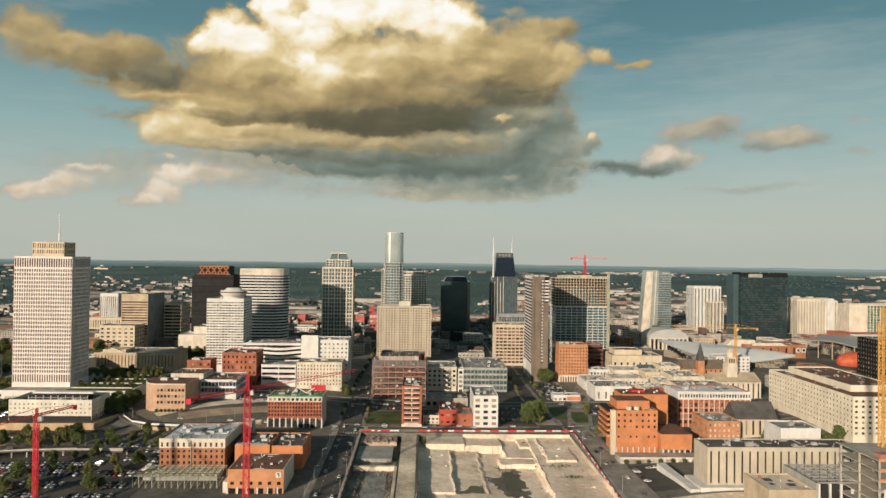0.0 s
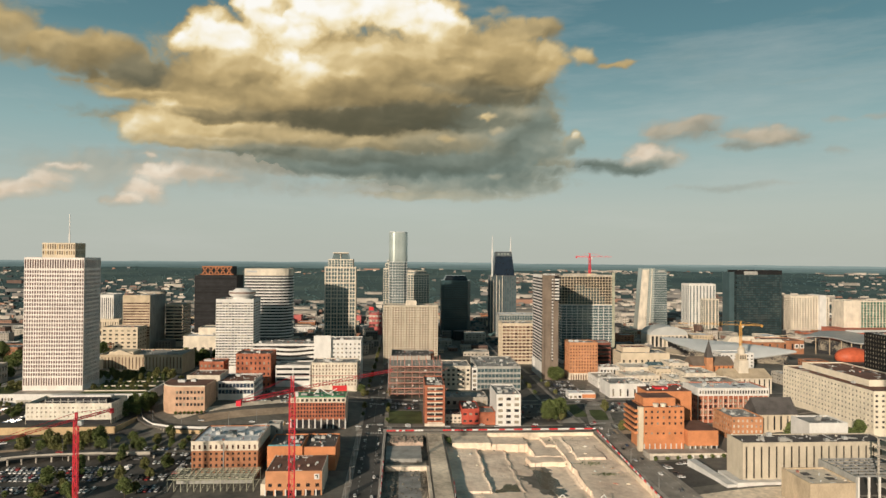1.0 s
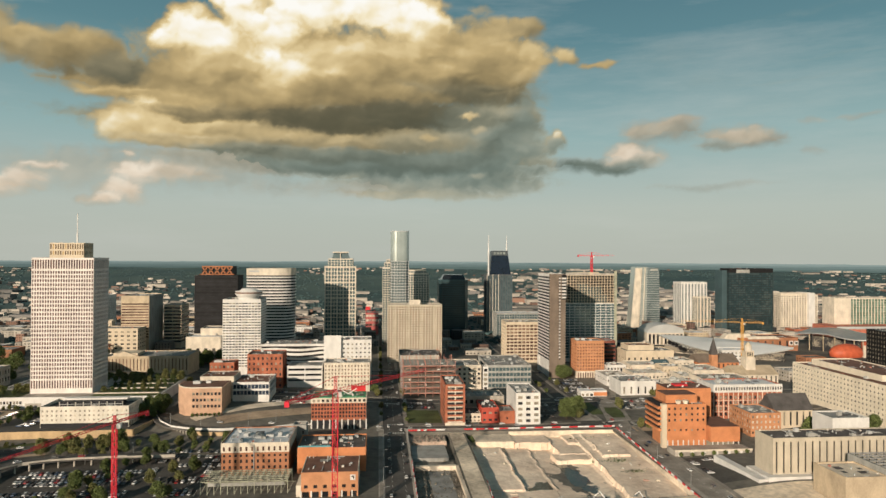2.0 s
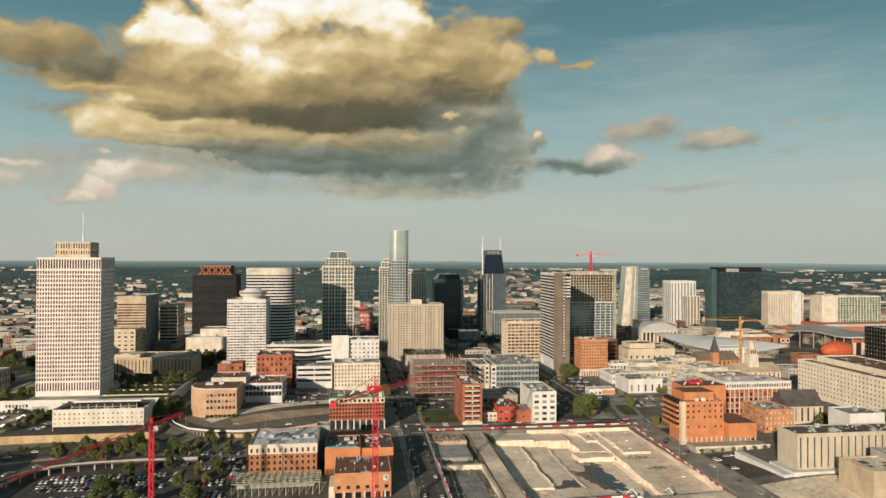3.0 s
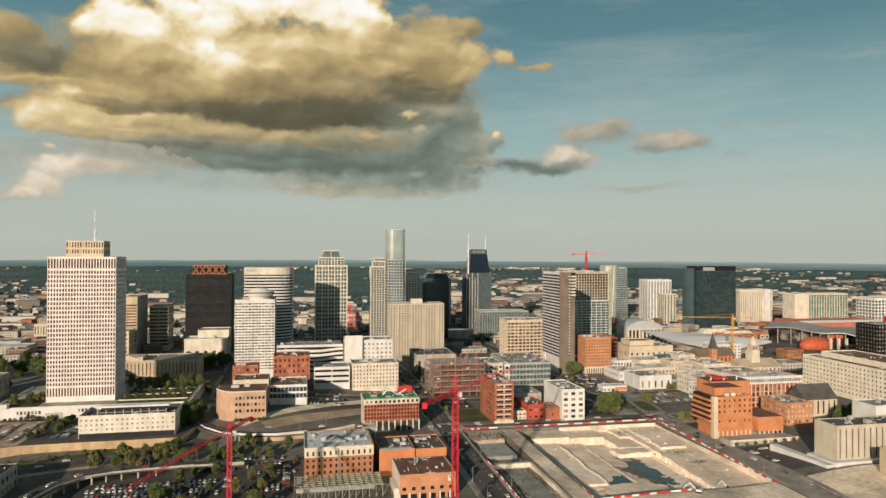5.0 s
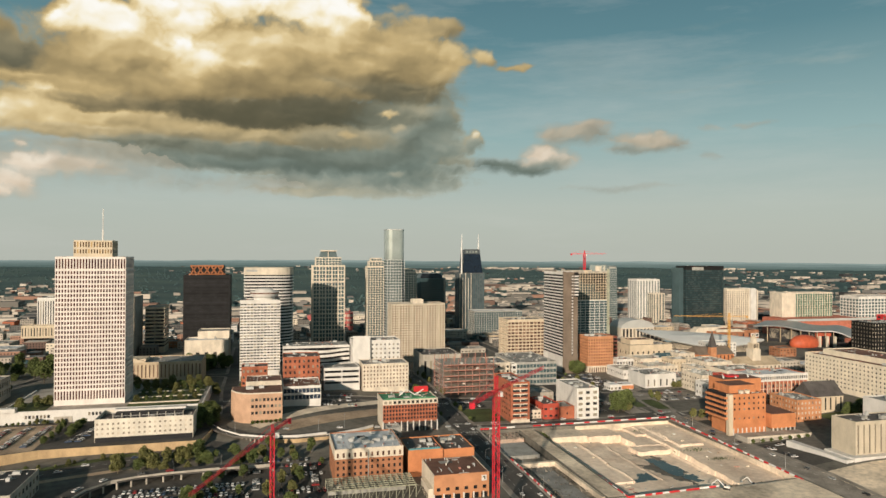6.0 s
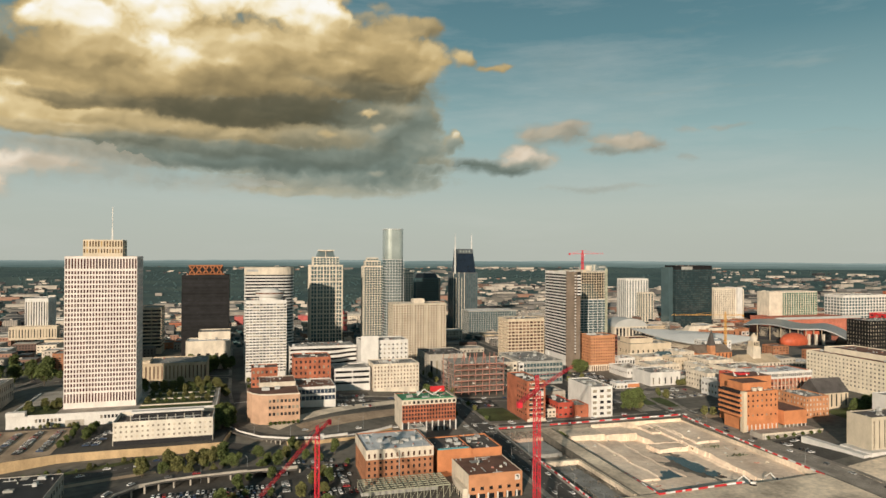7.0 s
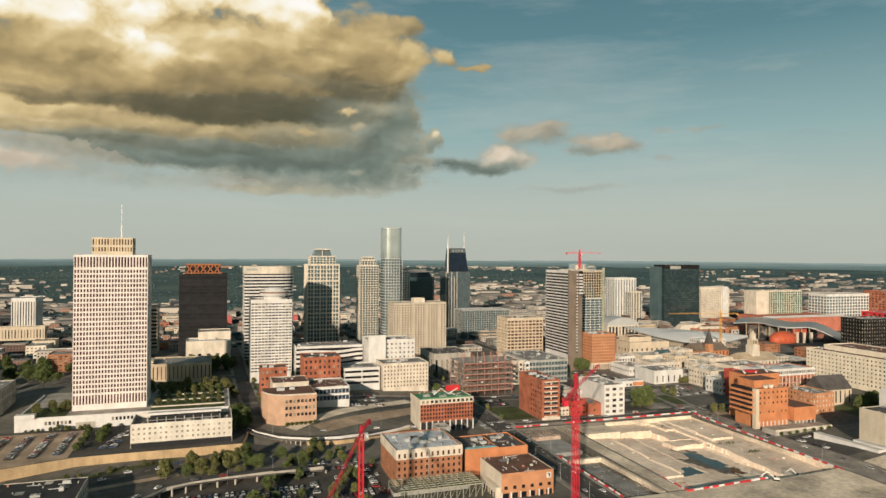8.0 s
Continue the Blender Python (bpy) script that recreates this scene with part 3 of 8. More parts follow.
sheet("lawn", 130, 146, 562, 600, M["grass"], "dry lawn of the corner plaza", up=0.18)
sheet("lawn", 134, 152, 520, 532, M["earth"], "reddish planted bed beside the street", up=0.18)
sheet("lawn", 240, 300, 455, 500, M["grass"], "shaded lawn under trees")

# the building site: pit floor, terraces, footings, puddles
site = thing("construction_site", "cleared building site with old concrete slabs and puddles", "construction site", 36, 455, 0)


def slab(name, x0, x1, y0, y1, z1, m, label="", z0=-2.6, tilt=0.0):
    mb = MB().box(x0, x1, y0, y1, z0, z1)
    if tilt:
        mb.v = [(x, y, z + (tilt if z == z1 and y > y0 + 0.1 else 0)) for x, y, z in mb.v]
    return part(name, mb, M[m], site, label)


slab("block", 4, 33, 507, 528, 4.9, "slab", "pale concrete foundation block")
slab("retaining_wall", -1.9, -1.2, 384.5, 528.8, 1.6, "slab", tilt=3.2)
slab("retaining_wall", 33, 117.6, 528.4, 529.0, 6.6, "slab")
slab("retaining_wall", 117.5, 118.1, 384.5, 528.4, 5.2, "slab")
slab("slab", -45.5, -20, 474, 506, 3.6, "greyconc", "grey concrete slab", z0=0.5)
slab("slab", -45.6, -18, 510, 528, 5.2, "pink", "reddish gravel bed", z0=0.5)
slab("slab", -36, -22, 388, 452, 1.25, "roofgrey", "wet grey concrete slab", z0=0.5)
slab("footing", -45, -17, 454, 457, 4.2, "slab", "pale concrete wall top", z0=0.5)
slab("footing", -17.5, -15.5, 386, 456, 4.0, "slab", "pale concrete wall top", z0=0.5)


def pit_z(x, y):
    """Height of the pit's floor: terraces and berms with slumped edges."""
    x += 1.6 * noise.noise((x * 0.09, y * 0.09, 0.4)) + 0.5 * noise.noise((x * 0.4, y * 0.4, 2.4))
    y += 1.6 * noise.noise((x * 0.09, y * 0.09, 5.4)) + 0.5 * noise.noise((x * 0.4, y * 0.4, 7.4))
    if x < 22:
        z = -0.6 + 1.6 * (y - 386) / 120
    elif x < 42:
        z = -2.0 + 1.6 * (y - 418) / 82
    elif x < 82:
        z = -1.7
    else:
        z = 0.6 + 3.6 * (y - 384.5) / 144
    if y < 418 and x < 42:
        z = -1.3
    for x0, x1, y0, y1, h in ((33, 62, 506, 530, 3.9), (62, 90, 482, 530, 1.9), (56, 84, 470, 484, 1.3), (90, 110, 470, 502, 4.3), (74, 90, 506, 530, 3.4)):
        if x0 < x < x1 and y0 < y < y1:
            z = max(z, h)
    for cx, y0, y1, h in ((22, 420, 503, 0.9), (42.5, 418, 505, 0.8), (81.5, 424, 482, 1.1), (89.5, 486, 525, 1.0), (62, 486, 506, 0.7)):
        if y0 < y < y1:
            z += h * math.exp(-((x - cx) / 1.1) ** 2)
    z += 0.5 * noise.noise((x * 0.05, y * 0.05, 1.1)) + 0.22 * noise.noise((x * 0.21, y * 0.21, 3.7)) + 0.09 * noise.noise((x * 0.8, y * 0.8, 6.1))
    pool = math.exp(-((x - 61) / 7) ** 2 - ((y - 445) / 34) ** 2)
    return z - 0.7 * pool


pit = MB()
pnx, pny = 190, 228
pit.v = [(-1.2 + 118.6 * i / pnx, 384.6 + 143.7 * j / pny, pit_z(-1.2 + 118.6 * i / pnx, 384.6 + 143.7 * j / pny)) for j in range(pny + 1) for i in range(pnx + 1)]
pit.f = [(j * (pnx + 1) + i, j * (pnx + 1) + i + 1, (j + 1) * (pnx + 1) + i + 1, (j + 1) * (pnx + 1) + i) for j in range(pny) for i in range(pnx)]
part("pit_floor", pit, M["sitedirt"], site, "pale dug earth and old slab in slumped terraces")
rs = random.Random(31)
for i in range(46):
    x, y = rs.uniform(3, 114), rs.uniform(390, 522)
    if 34 < x < 80 and 405 < y < 480:
        continue
    top = pit_z(x, y)
    r, sx = rs.uniform(0.6, 2.6), rs.uniform(0.5, 1.0)
    pts_ = [(x + r * q * math.cos(a), y + r * q * sx * math.sin(a)) for a, q in ((j / 12 * math.tau, rs.uniform(0.6, 1.2)) for j in range(12))]
    part("mound", MB().prism(pts_, top - 0.6, top + r * 0.35, [(x + (px - x) * 0.25, y + (py - y) * 0.25) for px, py in pts_]), M[rs.choice(("rubble", "dirt", "earth", "slab2"))], site, "low heap of spoil")
for i in range(16):
    x, y = rs.choice(((rs.uniform(84, 114), rs.uniform(390, 465)), (rs.uniform(4, 40), rs.uniform(388, 412))))
    w = rs.uniform(1.5, 5)
    top, a = pit_z(x, y), rs.uniform(0, 3.1)
    part("plank", MB().beam((x, y, top + 0.25), (x + w * math.cos(a), y + w * math.sin(a), top + 0.3), 0.2), M[rs.choice(("white", "slab", "rust"))], site, "loose building timber")
haul = MB()
for k in range(19):
    y = 384.5 + k * 8.0
    haul.v += [(-14.4 + rdh, y, 6.35 - (529 - y) * 0.016) for rdh in (0.0, 11.2)]
haul.f = [(2 * k, 2 * k + 1, 2 * k + 3, 2 * k + 2) for k in range(18)]
part("haul_road", haul, M["dirt"], site, "compacted haul road of pale gravel")


def puddle(x, y, rx, ry, z, seed):
    rngp = random.Random(seed)
    pts = [(x + rx * r * math.cos(a), y + ry * r * math.sin(a)) for a, r in ((i / 24 * math.tau, rngp.uniform(0.72, 1.15)) for i in range(24))]
    part("puddle", MB().prism(pts, z, z + 0.05), M["puddle"], site, "muddy standing water")


puddle(59, 466, 4.5, 18, -1.77, 1), puddle(62, 440, 8, 17, -1.762, 2), puddle(66, 419, 7, 8, -1.754, 3)
part("basin", MB().prism([(24, 419), (40.5, 419), (40.5, 436), (28, 436)], -2.0, -1.55), M["puddle"], site, "dark water in a sunken basin")
rb = random.Random(5)
rub = MB()
for _ in range(900):
    x, y = rb.uniform(-45, -18), rb.uniform(386, 527)
    if 457 < y < 508 and rb.random() < 0.85 or (-36 < x < -22 and y < 452 and rb.random() < 0.7):
        continue
    s, z = rb.uniform(0.3, 1.5), (1.0 if y < 508 else 5.2)
    rub.prism([(x + s * rb.uniform(0.5, 1) * math.cos(a), y + s * rb.uniform(0.5, 1) * math.sin(a)) for a in (0.2, 1.7, 3.1, 4.6)], z - 0.1, z + s * rb.uniform(0.3, 0.8), [(x + s * 0.5 * math.cos(a), y + s * 0.5 * math.sin(a)) for a in (0.2, 1.7, 3.1, 4.6)])
part("rubble", rub, M["rubble"], site, "heaps of grey rubble and broken concrete", "stuff")
part("rubble_bed", MB().box(-45.8, -17, 384.4, 528.6, 0.4, 1.05), M["rubble"], site)
weeds = MB()
for cx, cy, sx, sy, z in ((95, 462, 12, 4, 2.6), (100, 440, 10, 3, 2.0), (3, 520, 3, 8, 4.4), (88, 515, 10, 3, 3.8)):
    for _ in range(90):
        x, y, s = rb.gauss(cx, sx * 0.5), rb.gauss(cy, sy * 0.5), rb.uniform(0.3, 0.9)
        weeds.prism([(x - s, y - s * 0.6), (x + s, y - s * 0.4), (x + s * 0.4, y + s)], z - 0.8, z + s * 0.8, [(x, y), (x + 0.1, y), (x, y + 0.1)])
part("weeds", weeds, M["grass"], site, "clumps of dry weeds", "stuff")

# barriers, each a moulded block
bar_me = {}
for k, m in (("white", mat("white_plastic", (0.72, 0.70, 0.67), rough=0.5, bump=0)), ("red", M["red"])):
    q = MB().prism([(-1.1, -0.28), (1.1, -0.28), (1.1, 0.28), (-1.1, 0.28)], 0, 0.35).prism([(-1.1, -0.28), (1.1, -0.28), (1.1, 0.28), (-1.1, 0.28)], 0.35, 1.05, [(-1.1, -0.1), (1.1, -0.1), (1.1, 0.1), (-1.1, 0.1)])
    bar_me[k] = q.mesh("barrier_" + k)
    bar_me[k].materials.append(m)


def barriers(a, b, z0, z1, seed):
    a, b = Vector(a), Vector(b)
    n = int((b - a).length / 2.35)
    rr = random.Random(seed)
    ang = math.atan2(b.y - a.y, b.x - a.x)
    for i in range(n):
        red = (i // rr.choice((2, 3, 3))) % 2 == 0
        ob = new("barrier", bar_me["red" if red else "white"])
        p = a.lerp(b, (i + 0.5) / n)
        ob.location = (p.x, p.y, z0 + (z1 - z0) * (i + 0.5) / n)
        ob.rotation_euler = (0, 0, ang + rr.uniform(-0.03, 0.03))
        tagged(ob, ("red" if red else "white") + " plastic road barrier in a row round the site", "barrier", "site barriers")


barriers((-2, 532), (121, 533.5), 7.8, 7.8, 1)
barriers((-46, 531.5), (-17, 532), 7.8, 7.8, 2)
barriers((121, 530), (116.5, 380), 7.6, 5.2, 3)
barriers((-4, 381), (60, 385), 4.1, 4.1, 4)
barriers((-1, 425), (-3, 383), 3.2, 3.8, 5)
barriers((-46.5, 460), (-46.5, 384), 6.0, 4.4, 6)


# ---- buildings near the camera ----
def stone_tower():
    """The tall stone office tower with its piers, penthouse and mast."""
    x0, x1, y0, y1, zt = -372, -320, 623.5, 657, 141.5
    ob = building("office_tower", "tall pale stone office tower with a dense grid of narrow windows", x0, x1, y0, y1, zt, wall="tower", zb=18.0, bay=2.17, deep=0.6,
                  segs=[(26.5, 34.5, 1, 0.86, 0.56), (35.0, 130.5, 26, 0.66, 0.62), (131.2, 140.3, 1, 0.86, 0.6)], pane="plum", roof="roofgrey", category="skyscraper", single=False)
    pw = building("penthouse", "stone rooftop penthouse with tall slots coloured as if warmly lit", -361, -332, 632, 652, 154.8, wall="beige", zb=140, bay=2.1, segs=[(144.0, 147.6, 1, 0.9, 0.55), (149.0, 153.9, 1, 0.9, 0.55)], pane="gold", top=0.8, parapet=0.5)
    pw.location -= ob.location
    pw.parent = ob
    del pw["label"], pw["category"]
    part("mast", MB().beam((-341, 640, 154), (-341, 640, 181.5), 0.28).beam((-341, 640, 154), (-341, 640, 164), 0.55), M["white"], ob, "slender white mast")


stone_tower()
# the plaza podium below the tower
pod = thing("plaza_podium", "long white stone plaza wall with slit windows below the tower", "podium", -330, 620, 14)
part("wall", MB().box(-405, -258, 603, 604, 12, 23.6).box(-405, -404, 604, 690, 12, 23.6).box(-258.9, -258, 604, 690, 12, 23.6), M["white"], pod)
part("deck", MB().box(-404, -259, 604, 700, 12, 22.6), M["pave"], pod, "paved plaza deck")
for i in range(7):
    part("window", MB().box(-386 + i * 2.6, -384.4 + i * 2.6, 602.9, 603.1, 18.0, 20.4), G["win"], pod)
for i in range(8):
    part("window", MB().box(-342 + i * 2.6, -340.4 + i * 2.6, 602.9, 603.1, 18.6, 21.0), G["win"], pod)
part("gate", MB().box(-366, -353, 602.7, 603.2, 12.5, 18.5), M["concrete"], pod, "tan closed loading door")
part("planting_bed", MB().box(-316, -262, 606, 699, 22.6, 22.9), M["grass"], pod, "planted lawn on the plaza")
part("planting_bed", MB().box(-403, -374, 606, 640, 22.6, 22.9), M["grass"], pod, "planted lawn on the plaza")
for i in range(4):
    part("planter_wall", MB().box(-316, -262, 618 + i * 22, 619 + i * 22, 22.6, 23.8), M["cream"], pod)
part("kiosk", MB().box(-404.5, -392, 600.5, 606, 23.6, 26.5), M["white"], pod)
# terrace that carries the low block, with its retaining wall
ter = MB().prism([(-470, 493), (-390, 512), (-353, 525), (-320, 526), (-287, 526), (-252, 527), (-248, 557), (-248, 602.8), (-470, 602.8)], 4, 14.0)
setting("terrace_ground", ter, M["lot"], "raised asphalt terrace with parked cars")
setting("ground_lot", MB().prism([(-469, 496), (-390, 514), (-357, 526), (-357, 596), (-469, 596)], 13.9, 14.04), M["earth"], "tan gravel car park on the terrace")
rw = MB()
pts = [(-470, 492), (-390, 511), (-353, 524), (-320, 525), (-287, 525), (-251.5, 526), (-246.5, 556.5)]
for a, b in zip(pts, pts[1:]):
    n = Vector((b[1] - a[1], a[0] - b[0])).normalized() * 0.5
    rw.prism([(a[0] + n.x, a[1] + n.y), (b[0] + n.x, b[1] + n.y), (b[0], b[1]), (a[0], a[1])], 4, 14.5)
setting("wall_retaining", rw, M["ochre"], "ochre concrete retaining wall above the road")
strip("road", [(-470, 478), (-350, 490), (-290, 510), (-245, 530), (-228, 520)], 13, M["asphalt"], "shaded road below the retaining wall", up=0.35)
lower_road = [(-470, 478), (-350, 490), (-290, 510), (-245, 530)]
dash = MB()
for a, b in zip(lower_road, lower_road[1:]):
    a, b = Vector(a), Vector(b)
    d, n = (b - a).normalized(), int((b - a).length / 7)
    s = Vector((-d.y, d.x)) * 0.12
    for i in range(n):
        p = a.lerp(b, i / n)
        q, m = p + d * 3, len(dash.v)
        dash.v += [(w.x, w.y, lift(w.x, w.y) + 0.4) for w in (p - s, q - s, q + s, p + s)]
        dash.f.append((m, m + 1, m + 2, m + 3))
setting("trim", dash, M["paint"], "white dashed lane line on the lower road")
strip("verge", [(-470, 488.5), (-350, 500.5), (-292, 520)], 6, M["grass"], "grass verge below the retaining wall", up=0.3)
strip("verge", [(-470, 467), (-345, 479), (-290, 494)], 5, M["earth"], "bare earth verge beside the lower road", up=0.3)
building("low_office", "low white stone office block with scattered small windows", -322, -258, 536, 566, 30.0, wall="palestone", zb=13.5, segs=[(13.9, 17.6, 1, 0.9, 0.93), (18.2, 28.2, 3, 0.42, 0.4)], bay=3.4, pane="blind", roof="roofdark", parapet=2.4, units=4)
lo_sc = thing("roof_screen", "white louvred screen wall on the low office roof", "screen", -290, 553, 27)
part("panel", MB().box(-313, -265, 552.5, 558, 31.4, 32.8), M["white"], lo_sc, "white roof slab of the plant screen")
# solid near-black box paints the shade under the roof slab
part("void", MB().box(-311, -267, 547, 556, 27.6, 31.4), M["dark"], lo_sc, "near-black block for the shade in the plant deck")
for i in range(9):
    part("screen_post", MB().box(-312.6 + i * 5.8, -312.0 + i * 5.8, 545.2, 545.8, 27.6, 31.4), M["concrete"], lo_sc)
part("rail", MB().box(-312, -266, 544.4, 544.7, 29.6, 30.0), M["steel"], lo_sc)
lob = bpy.data.objects["low_office"]
part("base_glass", MB().box(-321.6, -258.4, 535.9, 535.99, 13.6, 17.3), G["win"], lob, "flat strip of dark glass along the ground floor")

# brick office with the pale top storey
ob = building("brick_office", "brown brick office block with a pale top storey and white roof", -167, -125.6, 437, 477, 27.0, wall="brick", zb=3.5, segs=[(5.2, 9.6, 1, 0.75, 0.42), (9.9, 13.5, 1, 0.5, 0.42), (13.7, 17.3, 1, 0.6, 0.38), (17.5, 20.5, 1, 0.5, 0.40), (20.8, 21.0, 1, 0.2, 0.05)], bay=3.45, pane="matte", roof="roofwhite", parapet=0.7, units=9)
part("top_storey", MB().box(-167.25, -125.35, 436.75, 437.0, 21.0, 27.1).box(-167.25, -167.0, 437, 477.2, 21.0, 27.1).box(-125.6, -125.35, 437, 477.2, 21.0, 27.1), M["cream"], ob, "cream painted top storey")
for i in range(12):
    part("window", MB().box(-166 + i * 3.45, -164.8 + i * 3.45, 436.6, 436.76, 22.0, 24.6), G["brownwin"], ob)
part("downpipe", MB().box(-147.2, -146.8, 436.3, 436.7, 4, 26), M["steel"], ob)
building("annex", "pale stair annex behind the brick office", -128, -119, 478, 489, 27.6, wall="greyconc", floors=3, bay=5, ww=0.2, wh=0.3, sides="s", zb=3.5)

# theatre-like pair in orange brick
ob = building("orange_hall", "orange brick hall with a brown roof and a white sign", -114, -81, 403, 435.6, 18.3, wall="orange2", zb=2.6, segs=[(3.0, 7.2, 1, 0.92, 0.72), (8.4, 11.6, 1, 0.62, 0.4)], bay=5.4, sides="s", side_wall="cream", roof="roofbrown", parapet=0.3, pane="matte")
part("sign", MB().box(-85.6, -82.6, 402.75, 402.98, 13.4, 16.6), M["white"], ob, "square white sign with a dark emblem")
part("emblem", MB().box(-84.9, -83.4, 402.65, 402.76, 15.4, 16.0).prism([(-84.0, 402.65), (-83.4, 402.65), (-83.4, 402.76), (-84.0, 402.76)], 14.0, 15.4), M["black"], ob)
for i in range(6):
    part("pilaster", MB().box(-114.4 + i * 5.9, -113.6 + i * 5.9, 402.5, 403.02, 2.8, 7.6), M["white"], ob)
part("stair_wing", MB().box(-117, -114.2, 404, 424, 2.6, 10.5), M["cream"], ob)
for i in range(5):
    part("side_door", MB().box(-117.15, -117, 405.5 + i * 3.7, 407.6 + i * 3.7, 3.0, 7.2), G["win"], ob)
ob = building("orange_block", "orange brick block with a turquoise edged roof deck", -121, -98.5, 443.4, 474, 21.6, wall="orange", zb=3.2, sides="", roof="roofdark", parapet=0.7, units=3)
part("pool_edge", MB().box(-120.5, -100, 443.8, 445.2, 21.0, 22.2), M["pool"], ob, "turquoise trim along the roof deck")
rd = random.Random(8)
for i in range(14):
    part("lounger", MB().box(-119.5 + i * 1.4, -118.6 + i * 1.4, 446 + rd.uniform(0, 1), 447.8, 20.9, 21.7), M["white"], ob)
building("orange_block", "lower orange brick block with a gravel roof", -98.3, -77.3, 445, 478, 20.6, wall="orange", zb=3.2, sides="", roof="roofdark", parapet=0.8, units=4)
# steel lattice deck
lat = thing("lattice_frame", "open lattice of pale steel beams over a yard", "steel frame", -148, 422, 4)
for j in range(7):
    y = 411 + j * 3.4
    part("beam", MB().box(-173, -122.5, y - 0.15, y + 0.15, 11.3, 11.8), M["scaff"], lat)
for i in range(14):
    x = -173 + i * 3.87
    part("cross_beam", MB().box(x - 0.12, x + 0.12, 411, 431.6, 11.8, 12.1), M["scaff"], lat)
    for y in (410.9, 431.3):
        part("post", MB().box(x - 0.15, x + 0.15, y, y + 0.3, 3.6, 11.3), M["scaff"], lat)
    part("brace", MB().beam((x, 411, 4.2), (x + 3.6, 411, 11.2), 0.08), M["scaff"], lat)
    part("tie", MB().beam((x, 421, 7.6), (x + 3.8, 421, 7.6), 0.1), M["scaff"], lat)
building("low_shed", "dark low roofed shed below the brick office", -172, -126, 424, 436, 6.5, wall="greyconc", sides="", roof="roofdark", parapet=0.2, zb=3)

# dark flat roof at the road
building("dark_roof_hall", "hall with a dark flat roof and pale parapet", -420, -336, 425, 470, 18.0, wall="concrete", floors=2, bay=6, ww=0.6, roof="tar", parapet=0.4, units=4)

# curved viaduct over the car park
via_pts = [(-318.5, 400), (-315.5, 428), (-309.5, 446.5), (-298, 461), (-282.5, 467.5), (-263, 471.3), (-236, 474.5), (-205, 476)]
strip("viaduct_deck", via_pts, 11, M["asphalt"], "curved road deck of a viaduct over the car park", up=0.0, z=[11.0, 11.0, 11.0, 11.0, 10.9, 10.7, 10.2, 9.0], thick=1.0)
vp = MB()
for (a, b), (za, zb_) in zip(zip(via_pts, via_pts[1:]), ((11.0, 11.0), (11.0, 11.0), (11.0, 11.0), (11.0, 10.9), (10.9, 10.7), (10.7, 10.2), (10.2, 9.0))):
    d = Vector((b[0] - a[0], b[1] - a[1])).normalized()
    for s in (5.4,):
        ax, ay, bx, by = a[0] + d.y * s, a[1] - d.x * s, b[0] + d.y * s, b[1] - d.x * s
        vp.prism([(ax, ay), (bx, by), (bx - d.y * 0.4, by + d.x * 0.4), (ax - d.y * 0.4, ay + d.x * 0.4)], za - 1.0, za + 1.0)
setting("viaduct_parapet", vp, M["concrete"], "pale concrete parapet of the viaduct")
for i in range(16):
    t = i / 15 * (len(via_pts) - 1.001)
    a, b = Vector(via_pts[int(t)]), Vector(via_pts[int(t) + 1])
    p = a.lerp(b, t % 1)
    setting("viaduct_column", MB().prism(ellipse(p.x + 2, p.y - 3, 0.6, 0.6, 10), lift(p.x, p.y) - 0.5, 8.0 + 1.9 * (i < 13)), M["concrete"], "concrete viaduct column")

# curved ramp with its parapet
rp = [(-250, 575), (-240, 552), (-226, 534), (-208, 525), (-187, 522), (-165, 526), (-140, 537), (-128, 545)]
strip("ramp_deck", [(x - 1, y + 5) for x, y in rp], 11, M["asphalt"], "curved ramp of worn asphalt", up=0.0, z=[14.2, 14, 13.8, 13.6, 13.4, 12.8, 11.0, 9.5], thick=1.2)
rq = MB()
for (a, b) in zip(rp, rp[1:]):
    d = Vector((b[0] - a[0], b[1] - a[1])).normalized()
    rq.prism([(a[0], a[1] - 0.4), (b[0], b[1] - 0.4), (b[0], b[1]), (a[0], a[1])], 13.2 if a[0] < -170 else 11.6, 15.0 if a[0] < -170 else 13.4)
setting("ramp_parapet", rq, M["white"], "white concrete ramp parapet")
ab = MB()
for (a, b) in zip(rp[3:], rp[4:]):
    ab.prism([(a[0], a[1] - 0.3), (b[0], b[1] - 0.3), (b[0], b[1] + 6), (a[0], a[1] + 6)], 4, 13.15 if a[0] < -170 else 11.5)
setting("ramp_abutment", ab, M["ochre"], "tan concrete ramp abutment")
for i in range(10):
    setting("ramp_column", MB().box(-240 + i * 3.0, -239.3 + i * 3.0, 551 - i * 2.9, 552 - i * 2.9, 5, 13), M["concrete"], "slim concrete ramp column")
strip("road", [(-216, 556), (-198, 571), (-172, 588), (-146, 603), (-108, 620)], 11, M["slab"], "pale concrete slip road", up=0.6)
strip("road", [(-196, 552), (-164, 568), (-130, 584), (-96, 598)], 17, M["earth"], "bare earth bank beside the slip road", up=0.3)

